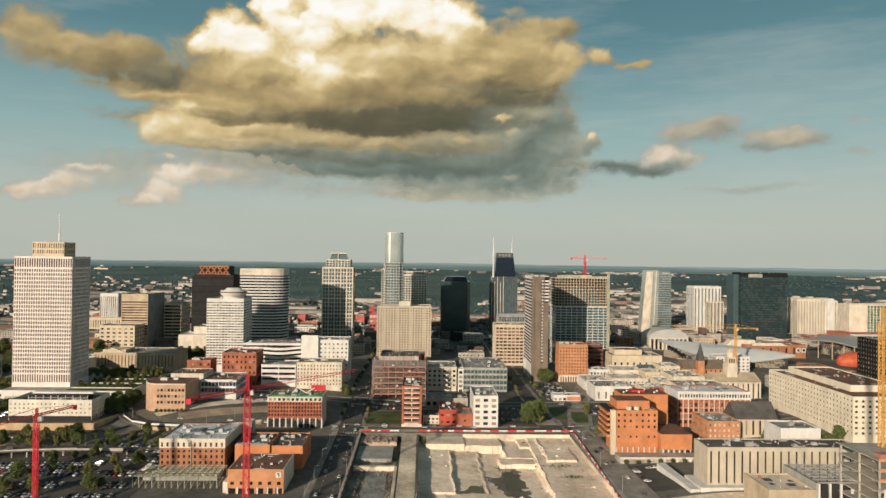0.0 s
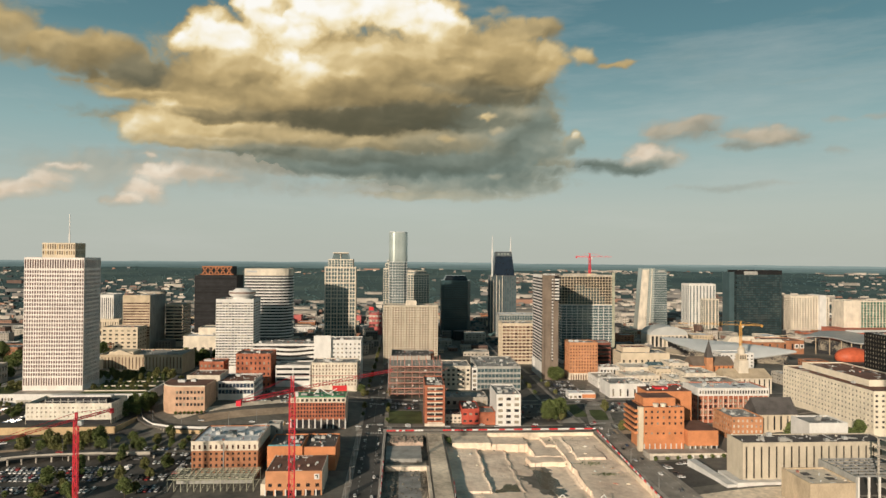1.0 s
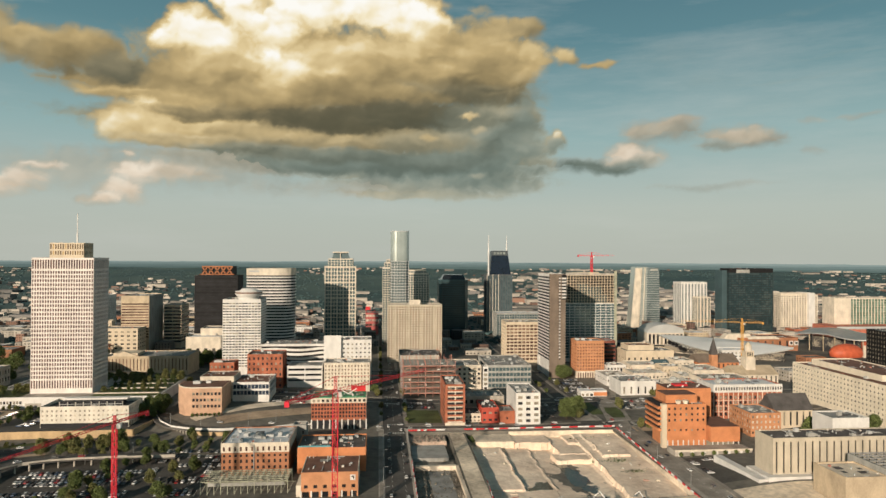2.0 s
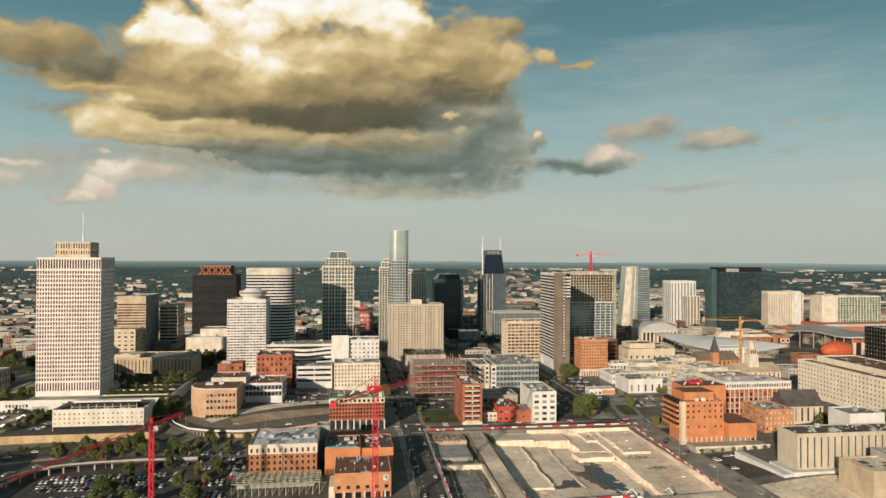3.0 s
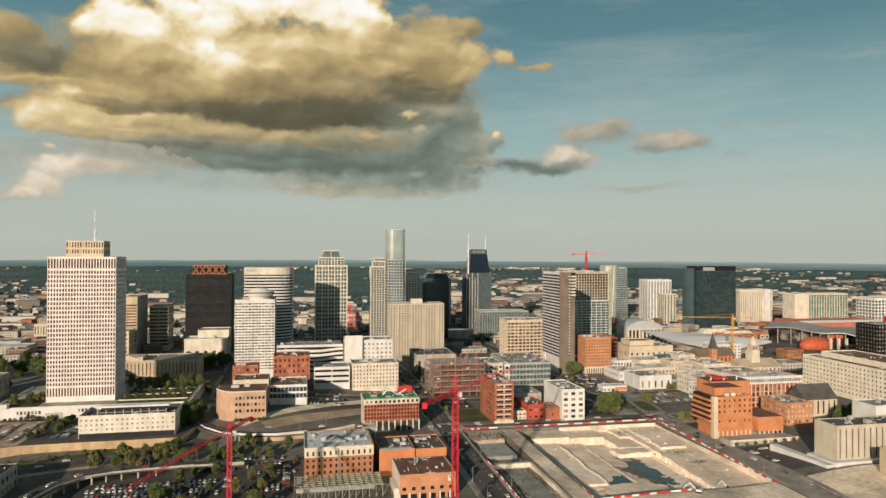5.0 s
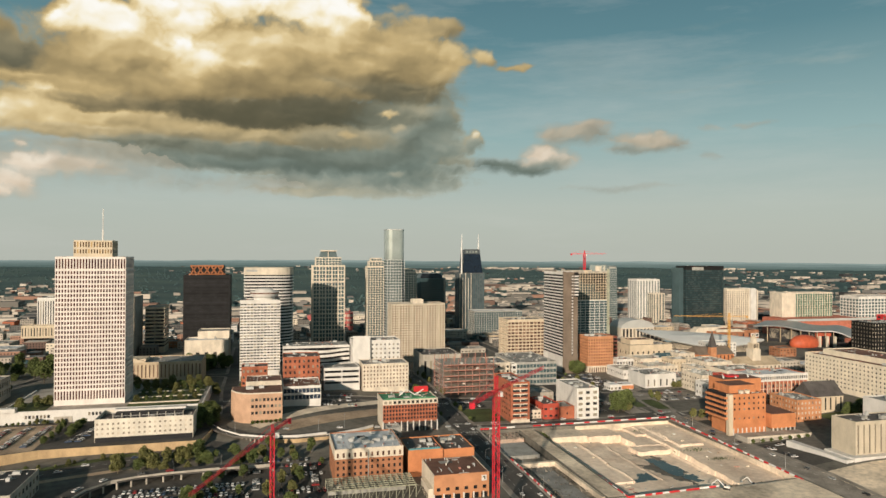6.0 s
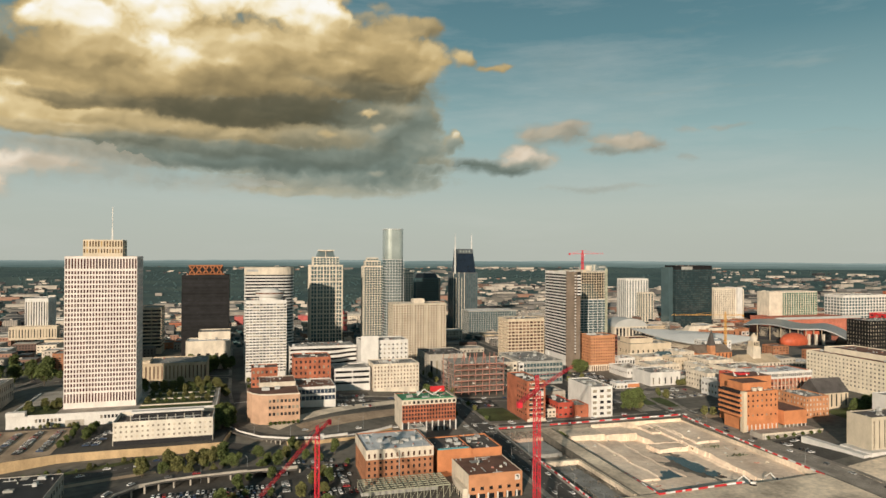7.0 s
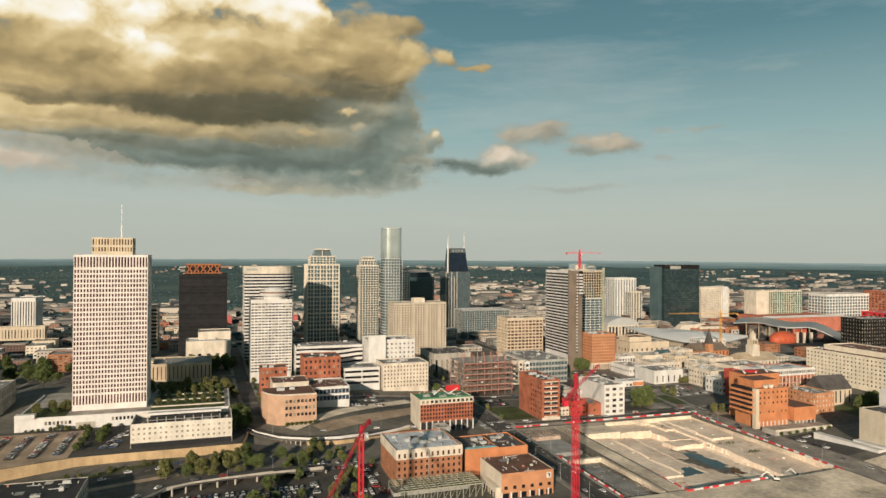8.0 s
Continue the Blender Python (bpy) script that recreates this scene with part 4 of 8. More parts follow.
# the corner office with the curved end
co = thing("corner_office", "tan stone office with a rounded end and dark gravel roof", "building", -215, 582, 8)
cpts = [(-196, 566), (-196, 600), (-235, 600), (-235, 583), (-231.5, 574.5), (-226, 568.5), (-220, 566)]
part("wall", MB().prism(cpts, 8, 36.5), M["tanbrick"], co)
part("roof", MB().prism([(-197, 567), (-197, 599), (-234, 599), (-234, 583.5), (-230.8, 575.5), (-225.5, 569.5), (-220, 567)], 36.5, 36.65), M["roofbrown"], co)
for k in range(3):
    for i in range(8):
        part("window", MB().box(-219.2 + i * 2.9, -217.4 + i * 2.9, 565.8, 566.1, 21 + k * 5.0, 23.2 + k * 5.0), G["win"], co)
part("parapet", MB().prism([(-196, 566), (-196, 566.6), (-220, 566.6), (-225.8, 569.1), (-231.1, 575.0), (-234.4, 583.2), (-235, 583), (-231.5, 574.5), (-226, 568.5), (-220, 566)][::-1], 36.5, 37.4), M["cream"], co)
roof_unit(-224, 585, 36.6, 6, 4, 2.2), roof_unit(-214, 588, 36.6, 4, 3, 2)
OCC.append((-240, -196, 566, 600))
building("glass_annex", "two-storey annex with pale frames and glass strips", -195, -164, 602, 640, 34.5, wall="white", zb=10, segs=[(22.5, 33.2, 2, 0.68, 0.9)], bay=3.0, pane="blue", roof="roofbrown", units=1)
building("low_annex", "low block with a white coping and brown roof", -225, -196, 612, 640, 38.0, wall="cream", zb=10, sides="", roof="roofbrown", parapet=0.4)
building("red_block", "low dark red brick block with white roof units", -231, -208, 670, 690, 41.0, wall="redbrick", zb=12, floors=5, bay=4, ww=0.55, wh=0.45, roof="roofdark", units=3)
building("orange_school", "four-storey orange red brick block", -194, -161, 661, 690, 50.0, wall="redbrick", zb=12, floors=7, bay=4.1, ww=0.4, wh=0.5, roof="roofdark", units=2)
# black panes close the open decks and paint their inner shade
building("parking_garage", "white concrete parking garage with open decks", -157, -123.5, 665, 695, 38.0, wall="white", zb=12, segs=[(21.5, 36.8, 3, 0.42, 0.94)], bay=16.8, pane="dark", roof="roofgrey", units=0, deep=1.0)
building("cream_office", "pale yellow stone office of many small windows", -121.4, -77.8, 659, 689, 41.5, wall="cream", zb=10, segs=[(18.5, 40, 6, 0.5, 0.36)], bay=3.1, pane="brownwin", roof="roofgrey", units=5)
# black backing wall stands for the shaded gaps between the bands
wg = building("wavy_garage", "long white parking deck with wavy bands", -193, -126, 731, 770, 50.4, wall="black", zb=12, sides="", roof="roofgrey", units=3)
for k in range(7):
    band = MB()
    for i in range(41):
        u = i / 40
        dz = 0.95 * math.sin(u * 7.5 + 0.5) * (0.25 + u) if k < 6 else 0.0
        z = 20.5 + k * 4.6 + dz
        for y, zz in ((730.2, z), (730.2, z + 2.5), (731.05, z + 2.5)):
            band.v.append((-193 + 67 * u, y, zz))
    band.f = [f for i in range(40) for f in ((3 * i, 3 * i + 3, 3 * i + 4, 3 * i + 1), (3 * i + 1, 3 * i + 4, 3 * i + 5, 3 * i + 2))]
    part("band", band, M["white"], wg, "wavy white parapet band")
part("end_wall", MB().box(-193.3, -193.02, 731, 770, 12, 50.6), M["white"], wg)
part("base", MB().box(-193, -126, 730.3, 730.95, 12, 20), M["white"], wg)
building("white_office", "white concrete office with a taller stair end", -125, -77, 708, 738, 57.5, wall="white", zb=12, segs=[(20, 55, 8, 0.4, 0.36)], bay=4.4, roof="roofgrey", units=4)
building("stair_tower", "white blank stair tower", -125.5, -108, 705, 707.9, 62.0, wall="white", zb=12, sides="")
ob = building("green_roof_office", "red brick office with white trim and green roof boards", -121.6, -79, 539, 566, 32.8, wall="redbrick", zb=8, segs=[(17.0, 28.8, 4, 0.62, 0.6)], bay=2.4, pane="matte", roof="green", parapet=0.4, units=4, sides="s", side_wall="cream")
# flat dark panel paints the shade of the base openings
part("shop_glass", MB().box(-121.4, -79.2, 538.86, 538.97, 8.5, 15.6), G["win"], ob, "dark glass panel for the shaded voids behind the piers")
part("cornice", MB().box(-122.0, -78.6, 538.5, 539.0, 29.0, 33.0).box(-122.0, -121.6, 539, 566, 29.0, 33.0).box(-79.0, -78.6, 539, 566, 29.0, 33.0), M["cream"], ob, "pale cornice band")
for i in range(10):
    part("pier", MB().box(-121.9 + i * 4.73, -121.0 + i * 4.73, 538.5, 539.1, 8, 16.2), M["white"], ob)
for i in range(12):
    part("top_window", MB().box(-120.6 + i * 3.55, -118.6 + i * 3.55, 538.35, 538.52, 29.9, 31.9), G["win"], ob)
part("green_edge", MB().box(-120, -80, 540.6, 541.2, 32.0, 33.6), M["green"], ob)
for a, b in (((-106, 556, 32), (-101, 552, 38)), ((-101, 552, 38), (-94, 554, 33)), ((-94, 554, 33), (-87, 552, 37.5))):
    part("truss", MB().beam(a, b, 0.35), M["white"], ob)
part("site_sign", MB().box(-92, -80, 566.4, 567, 30, 37), M["red"], ob, "large plain red hoarding")
rt_ = building("red_tower", "narrow red brick block with white banded window strips", -15.5, 0.5, 545.5, 590, 41.0, wall="redbrick", zb=7, segs=[(11.5, 39.8, 7, 0.5, 0.8)], bay=15, sides="s", pane="win", roof="roofdark", units=5)
for k in range(8):
    part("white_band", MB().box(-13.6, -1.4, 545.3, 545.48, 10.4 + k * 4.04, 11.2 + k * 4.04), M["cream"], rt_, "pale concrete band")
for k in range(7):
    part("mullion", MB().box(-7.9, -7.1, 545.4, 545.85, 12.5 + k * 4.04, 14.6 + k * 4.04), M["cream"], rt_)
    for i in range(5):
        part("side_window", MB().box(-15.58, -15.45, 548 + i * 4.2, 549.6 + i * 4.2, 12.6 + k * 4.04, 14.4 + k * 4.04), G["brownwin"], rt_)
part("base", MB().box(-15.7, 0.7, 545.2, 545.45, 7, 10.2), M["cream"], rt_)
building("low_shop", "low cream shop front", 1.6, 15.0, 556, 580, 15.0, wall="cream", floors=2, bay=3.4, roof="roofdark", zb=7)
building("red_shop", "bright red painted brick shop", 15.2, 29.4, 552, 582, 20.5, wall="softred", floors=2, bay=4.7, wh=0.3, roof="roofdark", zb=7, units=2)
building("brick_shop", "brown orange brick shop with one blank wall", 29.6, 42.4, 550, 571, 18.0, wall="redbrick", floors=1, bay=12, ww=0.1, wh=0.2, roof="roofgrey", zb=7)
building("white_block", "white five-storey block with paired dark windows", 42.6, 62.5, 545.4, 588, 33.5, wall="white", segs=[(8.5, 32, 5, 0.5, 0.56)], bay=6.6, zb=7, sides="s", roof="roofgrey", units=5)
building("shed_row", "weathered low sheds behind the shops", 4, 41, 590, 615, 22, wall="concrete", floors=2, bay=5, roof="roofgrey", units=6)

# civic and parking blocks behind the shops
building("grey_garage", "long grey garage with louvred front and gravel roof", 43, 88, 690, 760, 32.5, wall="greyconc", segs=[(9, 31, 4, 0.62, 0.86)], bay=3.6, pane="teal", roof="roofgrey", zb=6, units=5)
building("louvre_stair", "pale stair end with stacked openings", 37.5, 43, 689, 700, 31.5, wall="white", floors=5, bay=5.5, ww=0.6, wh=0.6, zb=6)
building("cream_hall", "cream stone hall with rows of dark openings", 6, 36, 690, 730, 33.0, wall="cream", segs=[(12, 31, 4, 0.5, 0.5)], bay=5, roof="roofgrey", zb=6, units=3)
ob = building("old_library", "old grey stone public hall with pilasters and low grey roof", -46, -3, 740, 790, 36.0, wall="concrete", segs=[(12, 31, 1, 0.8, 0.4)], bay=6, roof="slate", zb=6)
# steel frame under construction
cf = thing("steel_building_frame", "rust red steel frame of a building under construction", "construction", -20, 665, 8)
for k in range(6):
    part("floor_slab", MB().box(-46, 4, 648, 686, 13.5 + k * 5.2, 13.9 + k * 5.2), M["concrete"], cf, "bare floor deck")
    for j in range(3):
        part("floor_beam", MB().box(-46.2, 4.2, 647.8 + j * 19, 648.3 + j * 19, 12.8 + k * 5.2, 13.5 + k * 5.2), M["rust"], cf)
for i in range(8):
    for j in range(3):
        part("column", MB().box(-46 + i * 7.1, -45.5 + i * 7.1, 648 + j * 18.7, 648.5 + j * 18.7, 6.5, 44.5), M["rust"], cf)
    for z in (14, 34):
        part("bracing", MB().beam((-46 + i * 7.1, 647.8, z), (-39 + i * 7.1, 647.8, z + 5.2), 0.14), M["rust"], cf)
for i in range(15):
    for k in range(6):
        part("scaffold_pole", MB().beam((-46.6 + i * 3.62, 646.6, 13 + k * 5.2), (-46.6 + i * 3.62, 646.6, 17.6 + k * 5.2), 0.07), M["steel"], cf)
for k in range(11):
    part("scaffold_rail", MB().beam((-46.8, 646.5, 14.2 + k * 2.6), (4.6, 646.5, 14.2 + k * 2.6), 0.07), M["rust"], cf)
for k in range(11):
    part("scaffold_rail", MB().beam((-47.4, 646.8, 14.2 + k * 2.6), (-47.4, 687, 14.2 + k * 2.6), 0.08), M["rust"], cf)
for i in range(9):
    part("scaffold_pole", MB().beam((-47.3, 647 + i * 5, 8), (-47.3, 647 + i * 5, 44.6), 0.09), M["steel"], cf)
    part("bracing", MB().beam((-47.1, 647 + i * 4.4, 14 + (i % 3) * 10), (-47.1, 651.4 + i * 4.4, 24 + (i % 3) * 6), 0.12), M["rust"], cf)
for i in range(15):
    part("roof_stub", MB().beam((-46 + i * 3.5, 648 + 12 * (i % 3), 40), (-46 + i * 3.5, 648 + 12 * (i % 3), 46.5 + 1.5 * (i % 2)), 0.16), M["rust"], cf)
for i in range(12):
    part("deck_stack", MB().box(-44 + i * 3.9, -42 + i * 3.9, 650 + (i % 4) * 6, 652.4 + (i % 4) * 6, 19.1 + (i % 5) * 5.2, 20.3 + (i % 5) * 5.2), M["white" if i % 3 else "steel"], cf, "stacked building materials")
OCC.append((-46, 6, 647, 687))

# ---- towers of the skyline ----
building("apartment_block", "pale concrete apartment slab with a grid of small windows", -58, 11.3, 869, 899, 82.0, wall="slotstone", zb=4, segs=[(12, 80, 22, 0.5, 0.55)], bay=3.45, pane="brownwin", roof="roofgrey", category="apartment building", single=False)
for i in range(9):
    part("pier", MB().box(-58.2 + i * 8.6, -57.1 + i * 8.6, 868.2, 869.1, 4, 82.3), M["slotstone"], bpy.data.objects["apartment_block"])
building("lift_house", "pale rooftop lift house", -30, -16, 873, 887, 87.0, wall="cream", zb=81.5, sides="")
# striped slab tower
st = building("striped_tower", "slim brown tower with white striped long sides", 123.5, 141.5, 751, 809, 125.0, wall="brown", zb=5, side_wall="white", sides="w", segs=[(26, 122.5, 27, 0.56, 0.99)], bay=58, deep=0.22, pane="matte", roof="roofdark", category="skyscraper", units=2)
part("slit", MB().box(134.0, 135.4, 750.85, 751.1, 28, 122), M["black"], st)
for k in range(26):
    part("slit_sill", MB().box(133.9, 135.5, 750.75, 750.9, 30 + k * 3.57, 31.6 + k * 3.57), M["white"], st)
part("band_back", MB().box(136.8, 142.0, 750.75, 751.1, 96, 124.5), M["black"], st)
for k in range(7):
    part("striped_band", MB().box(137.0, 142.2, 750.4, 751.2, 97.5 + k * 3.6, 99.3 + k * 3.6), M["white"], st)
part("corner_pier", MB().box(122.7, 125.4, 749.8, 751.4, 5, 125.5).box(131.8, 133.0, 750.3, 751.2, 5, 125.5), M["brown"], st)
part("gate_frame", MB().box(122.6, 123.5, 752, 762, 22.4, 25.6).box(122.6, 123.5, 752, 755, 8, 22.4), M["white"], st)
part("gate_pier", MB().box(122.6, 123.5, 798, 808, 8, 25.6), M["white"], st)
# brown hotel
hb = building("brick_hotel", "brown orange brick hotel with a pale base and cornice", 154, 186, 749, 775, 49.5, wall="orange2", zb=4, segs=[(15.5, 47, 9, 0.5, 0.45)], bay=3.2, pane="brownwin", roof="roofgrey", units=3)
part("base_band", MB().box(153.6, 186.4, 748.5, 749.0, 4, 15.0).box(153.6, 154.0, 749, 775, 4, 15.0), M["cream"], hb, "cream stone base")
for i in range(11):
    part("base_window", MB().box(155.2 + i * 2.8, 156.6 + i * 2.8, 748.35, 748.52, 7, 13.5), G["brownwin"], hb)
building("dark_glass_block", "low dark red and glass block", 188, 214, 790, 815, 44, wall="darkred", zb=4, floors=8, bay=26, ww=0.97, wh=0.55, pane="dark")
# glazed tower still under construction
tc = building("unfinished_tower", "apartment tower, glazed below and bare concrete frame above", 172, 241.6, 864, 900, 84, wall="white", zb=4, segs=[(12, 83, 20, 0.84, 0.92)], bay=7.0, sbay=9, pane="teal", roof="roofgrey", parapet=0.1, top=0.5, category="skyscraper", single=False)
for k in range(11):
    part("bare_floor", MB().box(171.8, 241.8, 863.8, 900, 84 + k * 3.6, 84.5 + k * 3.6), M["beige"], tc)
for i in range(19):
    for j in (0, 1):
        part("bare_column", MB().box(172 + i * 3.84, 172.6 + i * 3.84, 864.2 + j * 34, 864.9 + j * 34, 84, 120.4), M["beige"], tc)
part("hoist", MB().box(238.6, 241.9, 862.2, 863.7, 10, 126), M["scaff"], tc)
for x0, x1, z1 in ((179, 190, 98.2), (190, 203, 109), (203, 222, 105.4), (222, 229, 94.6)):
    part("upper_glass", MB().box(x0, x1, 864.95, 865.1, 84.6, z1), G["deep"], tc, "glazing stepping up the bare frame")
# one solid block paints the shade of the bare floors
part("dark_interior", MB().box(173, 240.5, 871, 899, 84, 119.9), M["dark"], tc, "solid near-black block for the shade behind the frame")
part("lift_core", MB().box(190, 222, 875, 890, 120, 124), M["beige"], tc)
part("crown_frame", MB().box(174, 205, 864, 866, 120.2, 124).box(212, 240, 866, 868, 120.2, 123), M["concrete"], tc)
# black tower with a rusty crown
bt = building("black_tower", "black glass office tower with a copper toned crown", -311.5, -256, 918, 955, 117.5, wall="black", zb=8, segs=[(14, 115, 27, 0.6, 0.96)], bay=55, pane="matte", roof="roofdark", category="skyscraper", deep=0.3)
crown = mat("copper_panel", (0.36, 0.13, 0.05), rough=0.5)
part("crown_base", MB().box(-304, -264, 925, 950, 116.5, 129.5), M["black"], bt)
part("crown_ledge", MB().box(-306, -262, 923, 925, 118.0, 119.2), crown, bt)
for i in range(5):
    x = -303 + i * 8
    for a, b in (((x, 924, 119.5), (x + 6, 924, 128)), ((x + 6, 924, 119.5), (x, 924, 128))):
        part("crown_strut", MB().beam(a, b, 0.75), crown, bt, "copper coloured diagonal strut")
part("crown_rim", MB().box(-304, -264, 924, 925, 128, 129.8), crown, bt)
# hotel slab with a round restaurant on top
ht = building("white_hotel", "white hotel slab with a round rooftop drum", -236, -196, 744, 780, 97.0, wall="white", zb=10, segs=[(24, 94.0, 24, 0.46, 0.8)], bay=3.3, sbay=12, pane="win", roof="roofgrey", category="hotel")
for z0, z1, r0, r1 in ((96, 99.5, 11, 11), (99.5, 102, 13, 14.5), (102, 105, 14.5, 14.5), (105, 108, 11, 7)):
    part("drum_ring", MB().prism(ellipse(-212, 762, r0, r0, 24), z0, z1, ellipse(-212, 762, r1, r1, 24)), M["white"], ht)
part("drum_glass", MB().prism(ellipse(-212, 762, 14.6, 14.6, 24), 102.6, 104.2), G["brownwin"], ht)
# striped oval office
ov = thing("oval_office_tower", "pale office tower with rounded ends and dark window stripes", "skyscraper", -207, 905, 8)


def oval(inset):
    r = 20 - inset
    return ellipse(-198, 903, r, r, 12, -90, 90) + ellipse(-198, 903, r, r, 3, 95, 100) + [(-238 + inset, 923 - inset), (-238 + inset, 883 + inset)]


rings("oval", ov, oval, 12, 119, 28, 0.47, M["white"], G["matte"], 1.5)
part("top_band", MB().prism(oval(0), 118.5, 127.5), M["cream"], ov)
part("logo_bar", MB().box(-235, -222, 882.7, 883.1, 122.5, 125.0), M["steel"], ov, "unlit sign bar")
OCC.append((-238, -178, 883, 923))


def framed_tower(name, label, x0, x1, y0, y1, tiers, zb, wall, pane, bay, crown_top=None):
    """A stepped tower: tiers of (z0, z1, inset, floors)."""
    obs = None
    for z0, z1, ins, nf in tiers:
        b = building(name, label, x0 + ins, x1 - ins, y0 + ins, y1 - ins, z1, wall=wall, zb=z0 if obs else zb, segs=[(z0 + 0.5, z1 - 1.2, nf, 0.8, 0.8)], bay=bay, pane=pane, category="skyscraper", single=False, roof="roofgrey")
        if obs:
            b.name = "upper_tier"
            b.location -= obs.location
            b.parent = obs
            del b["label"], b["category"]
        else:
            obs = b
    return obs


ft = framed_tower("stepped_tower", "stone framed glass tower with a stepped top", -148, -104, 1001, 1035, [(14, 128, 0, 20), (128, 140, 4, 3)], 6, "cream", "teal", 4.4)
for i in range(6):
    part("stone_pier", MB().box(-148.9 + i * 8.84, -147.2 + i * 8.84, 1000.2, 1001.2, 6, 128.6), M["cream"], ft, "cream stone pier")
    part("stone_pier", MB().box(-148.8, -147.9, 1001 + i * 6.6, 1002.6 + i * 6.6, 6, 128.6), M["cream"], ft, "cream stone pier")
for k in range(6):
    part("stone_band", MB().box(-148.6, -103.4, 1000.35, 1001.1, 13.0 + k * 22.8, 14.8 + k * 22.8), M["cream"], ft, "cream stone band")
part("pavilion", MB().prism([(-139, 1008), (-113, 1008), (-113, 1028), (-139, 1028)], 140, 149.5, [(-136, 1011), (-116, 1011), (-116, 1025), (-136, 1025)]), G["mid"], ft)
part("pavilion_frame", MB().box(-138, -114, 1007.2, 1008, 148.5, 150).box(-127, -126, 1007.2, 1008, 140, 149), M["cream"], ft)
framed_tower("cream_tower", "cream residential tower with a stepped crown", -64, -35.5, 1047, 1075, [(8, 126, 0, 32), (126, 134, 3, 2), (134, 139, 6, 1)], 5, "cream", "teal", 4.2)
framed_tower("pale_tower", "pale residential tower behind the glass tower", -30, 6, 1021, 1052, [(8, 118, 0, 30), (118, 123, 4, 1)], 5, "cream", "mid", 4.0)
# tall rounded glass tower
gt = thing("glass_tower", "tall rounded glass residential tower, the highest of the skyline", "skyscraper", -41, 958, 5)


def lens(inset):
    """A rounded oblong outline."""
    pts_ = []
    for k in range(32):
        a = k / 32 * math.tau
        cx, sy = math.cos(a), math.sin(a)
        pts_.append((-40.6 + (13.4 - inset) * math.copysign(abs(cx) ** 0.6, cx), 953 + (17 - inset) * math.copysign(abs(sy) ** 0.6, sy)))
    return pts_


part("glazing", MB().prism(lens(0.5), 5, 137), G["mid"], gt)
part("upper_glazing", MB().prism(lens(0.35), 137, 178.5), G["sky"], gt, "smooth mirror glass of the upper floors")
for k in range(34):
    part("floor_edge", MB().prism(lens(0.0), 8 + k * 3.9, 8.7 + k * 3.9), M["silver"], gt)
for k in range(7):
    part("mullion", MB().box(-52.4 + k * 3.9, -51.9 + k * 3.9, 935.6, 936.3, 8, 137), M["silver"], gt)
part("roof_rim", MB().prism(lens(0.2), 178.2, 179.0), M["silver"], gt)
OCC.append((-57, -25, 940, 975))
# dark tower
dt = thing("dark_office_tower", "near black glass office tower with chamfered corners", "skyscraper", 58, 1140, 5)
part("shaft", MB().prism([(36, 1124), (75, 1124), (80, 1130), (80, 1166), (31, 1166), (31, 1130)], 3, 105), G["deep"], dt)
part("crown", MB().prism([(40, 1128), (72, 1128), (76, 1132), (76, 1162), (36, 1162), (36, 1132)], 105, 113, [(43, 1130), (69, 1130), (72, 1133), (72, 1160), (40, 1160), (40, 1133)]), G["dark"], dt)
for k in range(26):
    part("floor_line", MB().prism([(35.9, 1123.8), (75.1, 1123.8), (80.2, 1129.9), (80.2, 1166), (30.8, 1166), (30.8, 1129.9)], 8 + k * 3.7, 8.5 + k * 3.7), M["black"], dt)
OCC.append((34, 81, 1124, 1155))
# twin-spired tower
tw = building("twin_spire_tower", "granite and blue glass tower with two white spires", 122, 169, 1194, 1225, 112, wall="granite", zb=2, segs=[(6, 110, 26, 0.86, 0.6)], bay=4.3, pane="teal", category="skyscraper", single=False)
part("blue_crown", MB().prism([(128, 1196), (167, 1196), (167, 1222), (128, 1222)], 106, 154, [(132, 1199), (161, 1199), (161, 1220), (132, 1220)]), mat("deep_blue_glass", (0.007, 0.014, 0.028), rough=0.2, bump=0, spec=0.5), tw, "deep blue glazed crown")
part("brow", MB().box(132, 161, 1198, 1199.5, 146, 154.5), M["granite"], tw)
for k in range(4):
    part("brow_window", MB().box(136 + k * 5.6, 139 + k * 5.6, 1197.7, 1198.1, 148, 152), G["sky"], tw)
for x, y in ((125.0, 1190.5), (159.6, 1201)):
    part("spire", MB().prism(ellipse(x, y, 1.3, 1.3, 8), 110, 156).prism(ellipse(x, y, 1.1, 1.1, 8), 156, 183, ellipse(x, y, 0.25, 0.25, 8)), M["white"], tw, "white tapering spire")
for k in range(5):
    part("fin", MB().box(122.6 + k * 5.2, 123.4 + k * 5.2, 1193.2, 1194, 4, 112 - 9 * (k % 2)), M["cream"], tw)
# banded concrete garage in front of the twin-spired tower
# brown panes are added to paint the shade inside the open floors
building("balcony_block", "tan concrete frame of stacked floors", 94, 146, 860, 895, 60, wall="beige", zb=5, segs=[(10, 57, 11, 0.62, 0.84)], bay=5.2, deep=1.2, pane="brownwin", roof="roofgrey", units=3, single=False)
building("green_glass_block", "green glass mid-rise with pale fins", 128, 214, 1120, 1160, 49, wall="greyconc", zb=3, segs=[(6, 47, 11, 0.86, 0.84)], bay=4.3, pane="teal", roof="roofwhite", single=False)
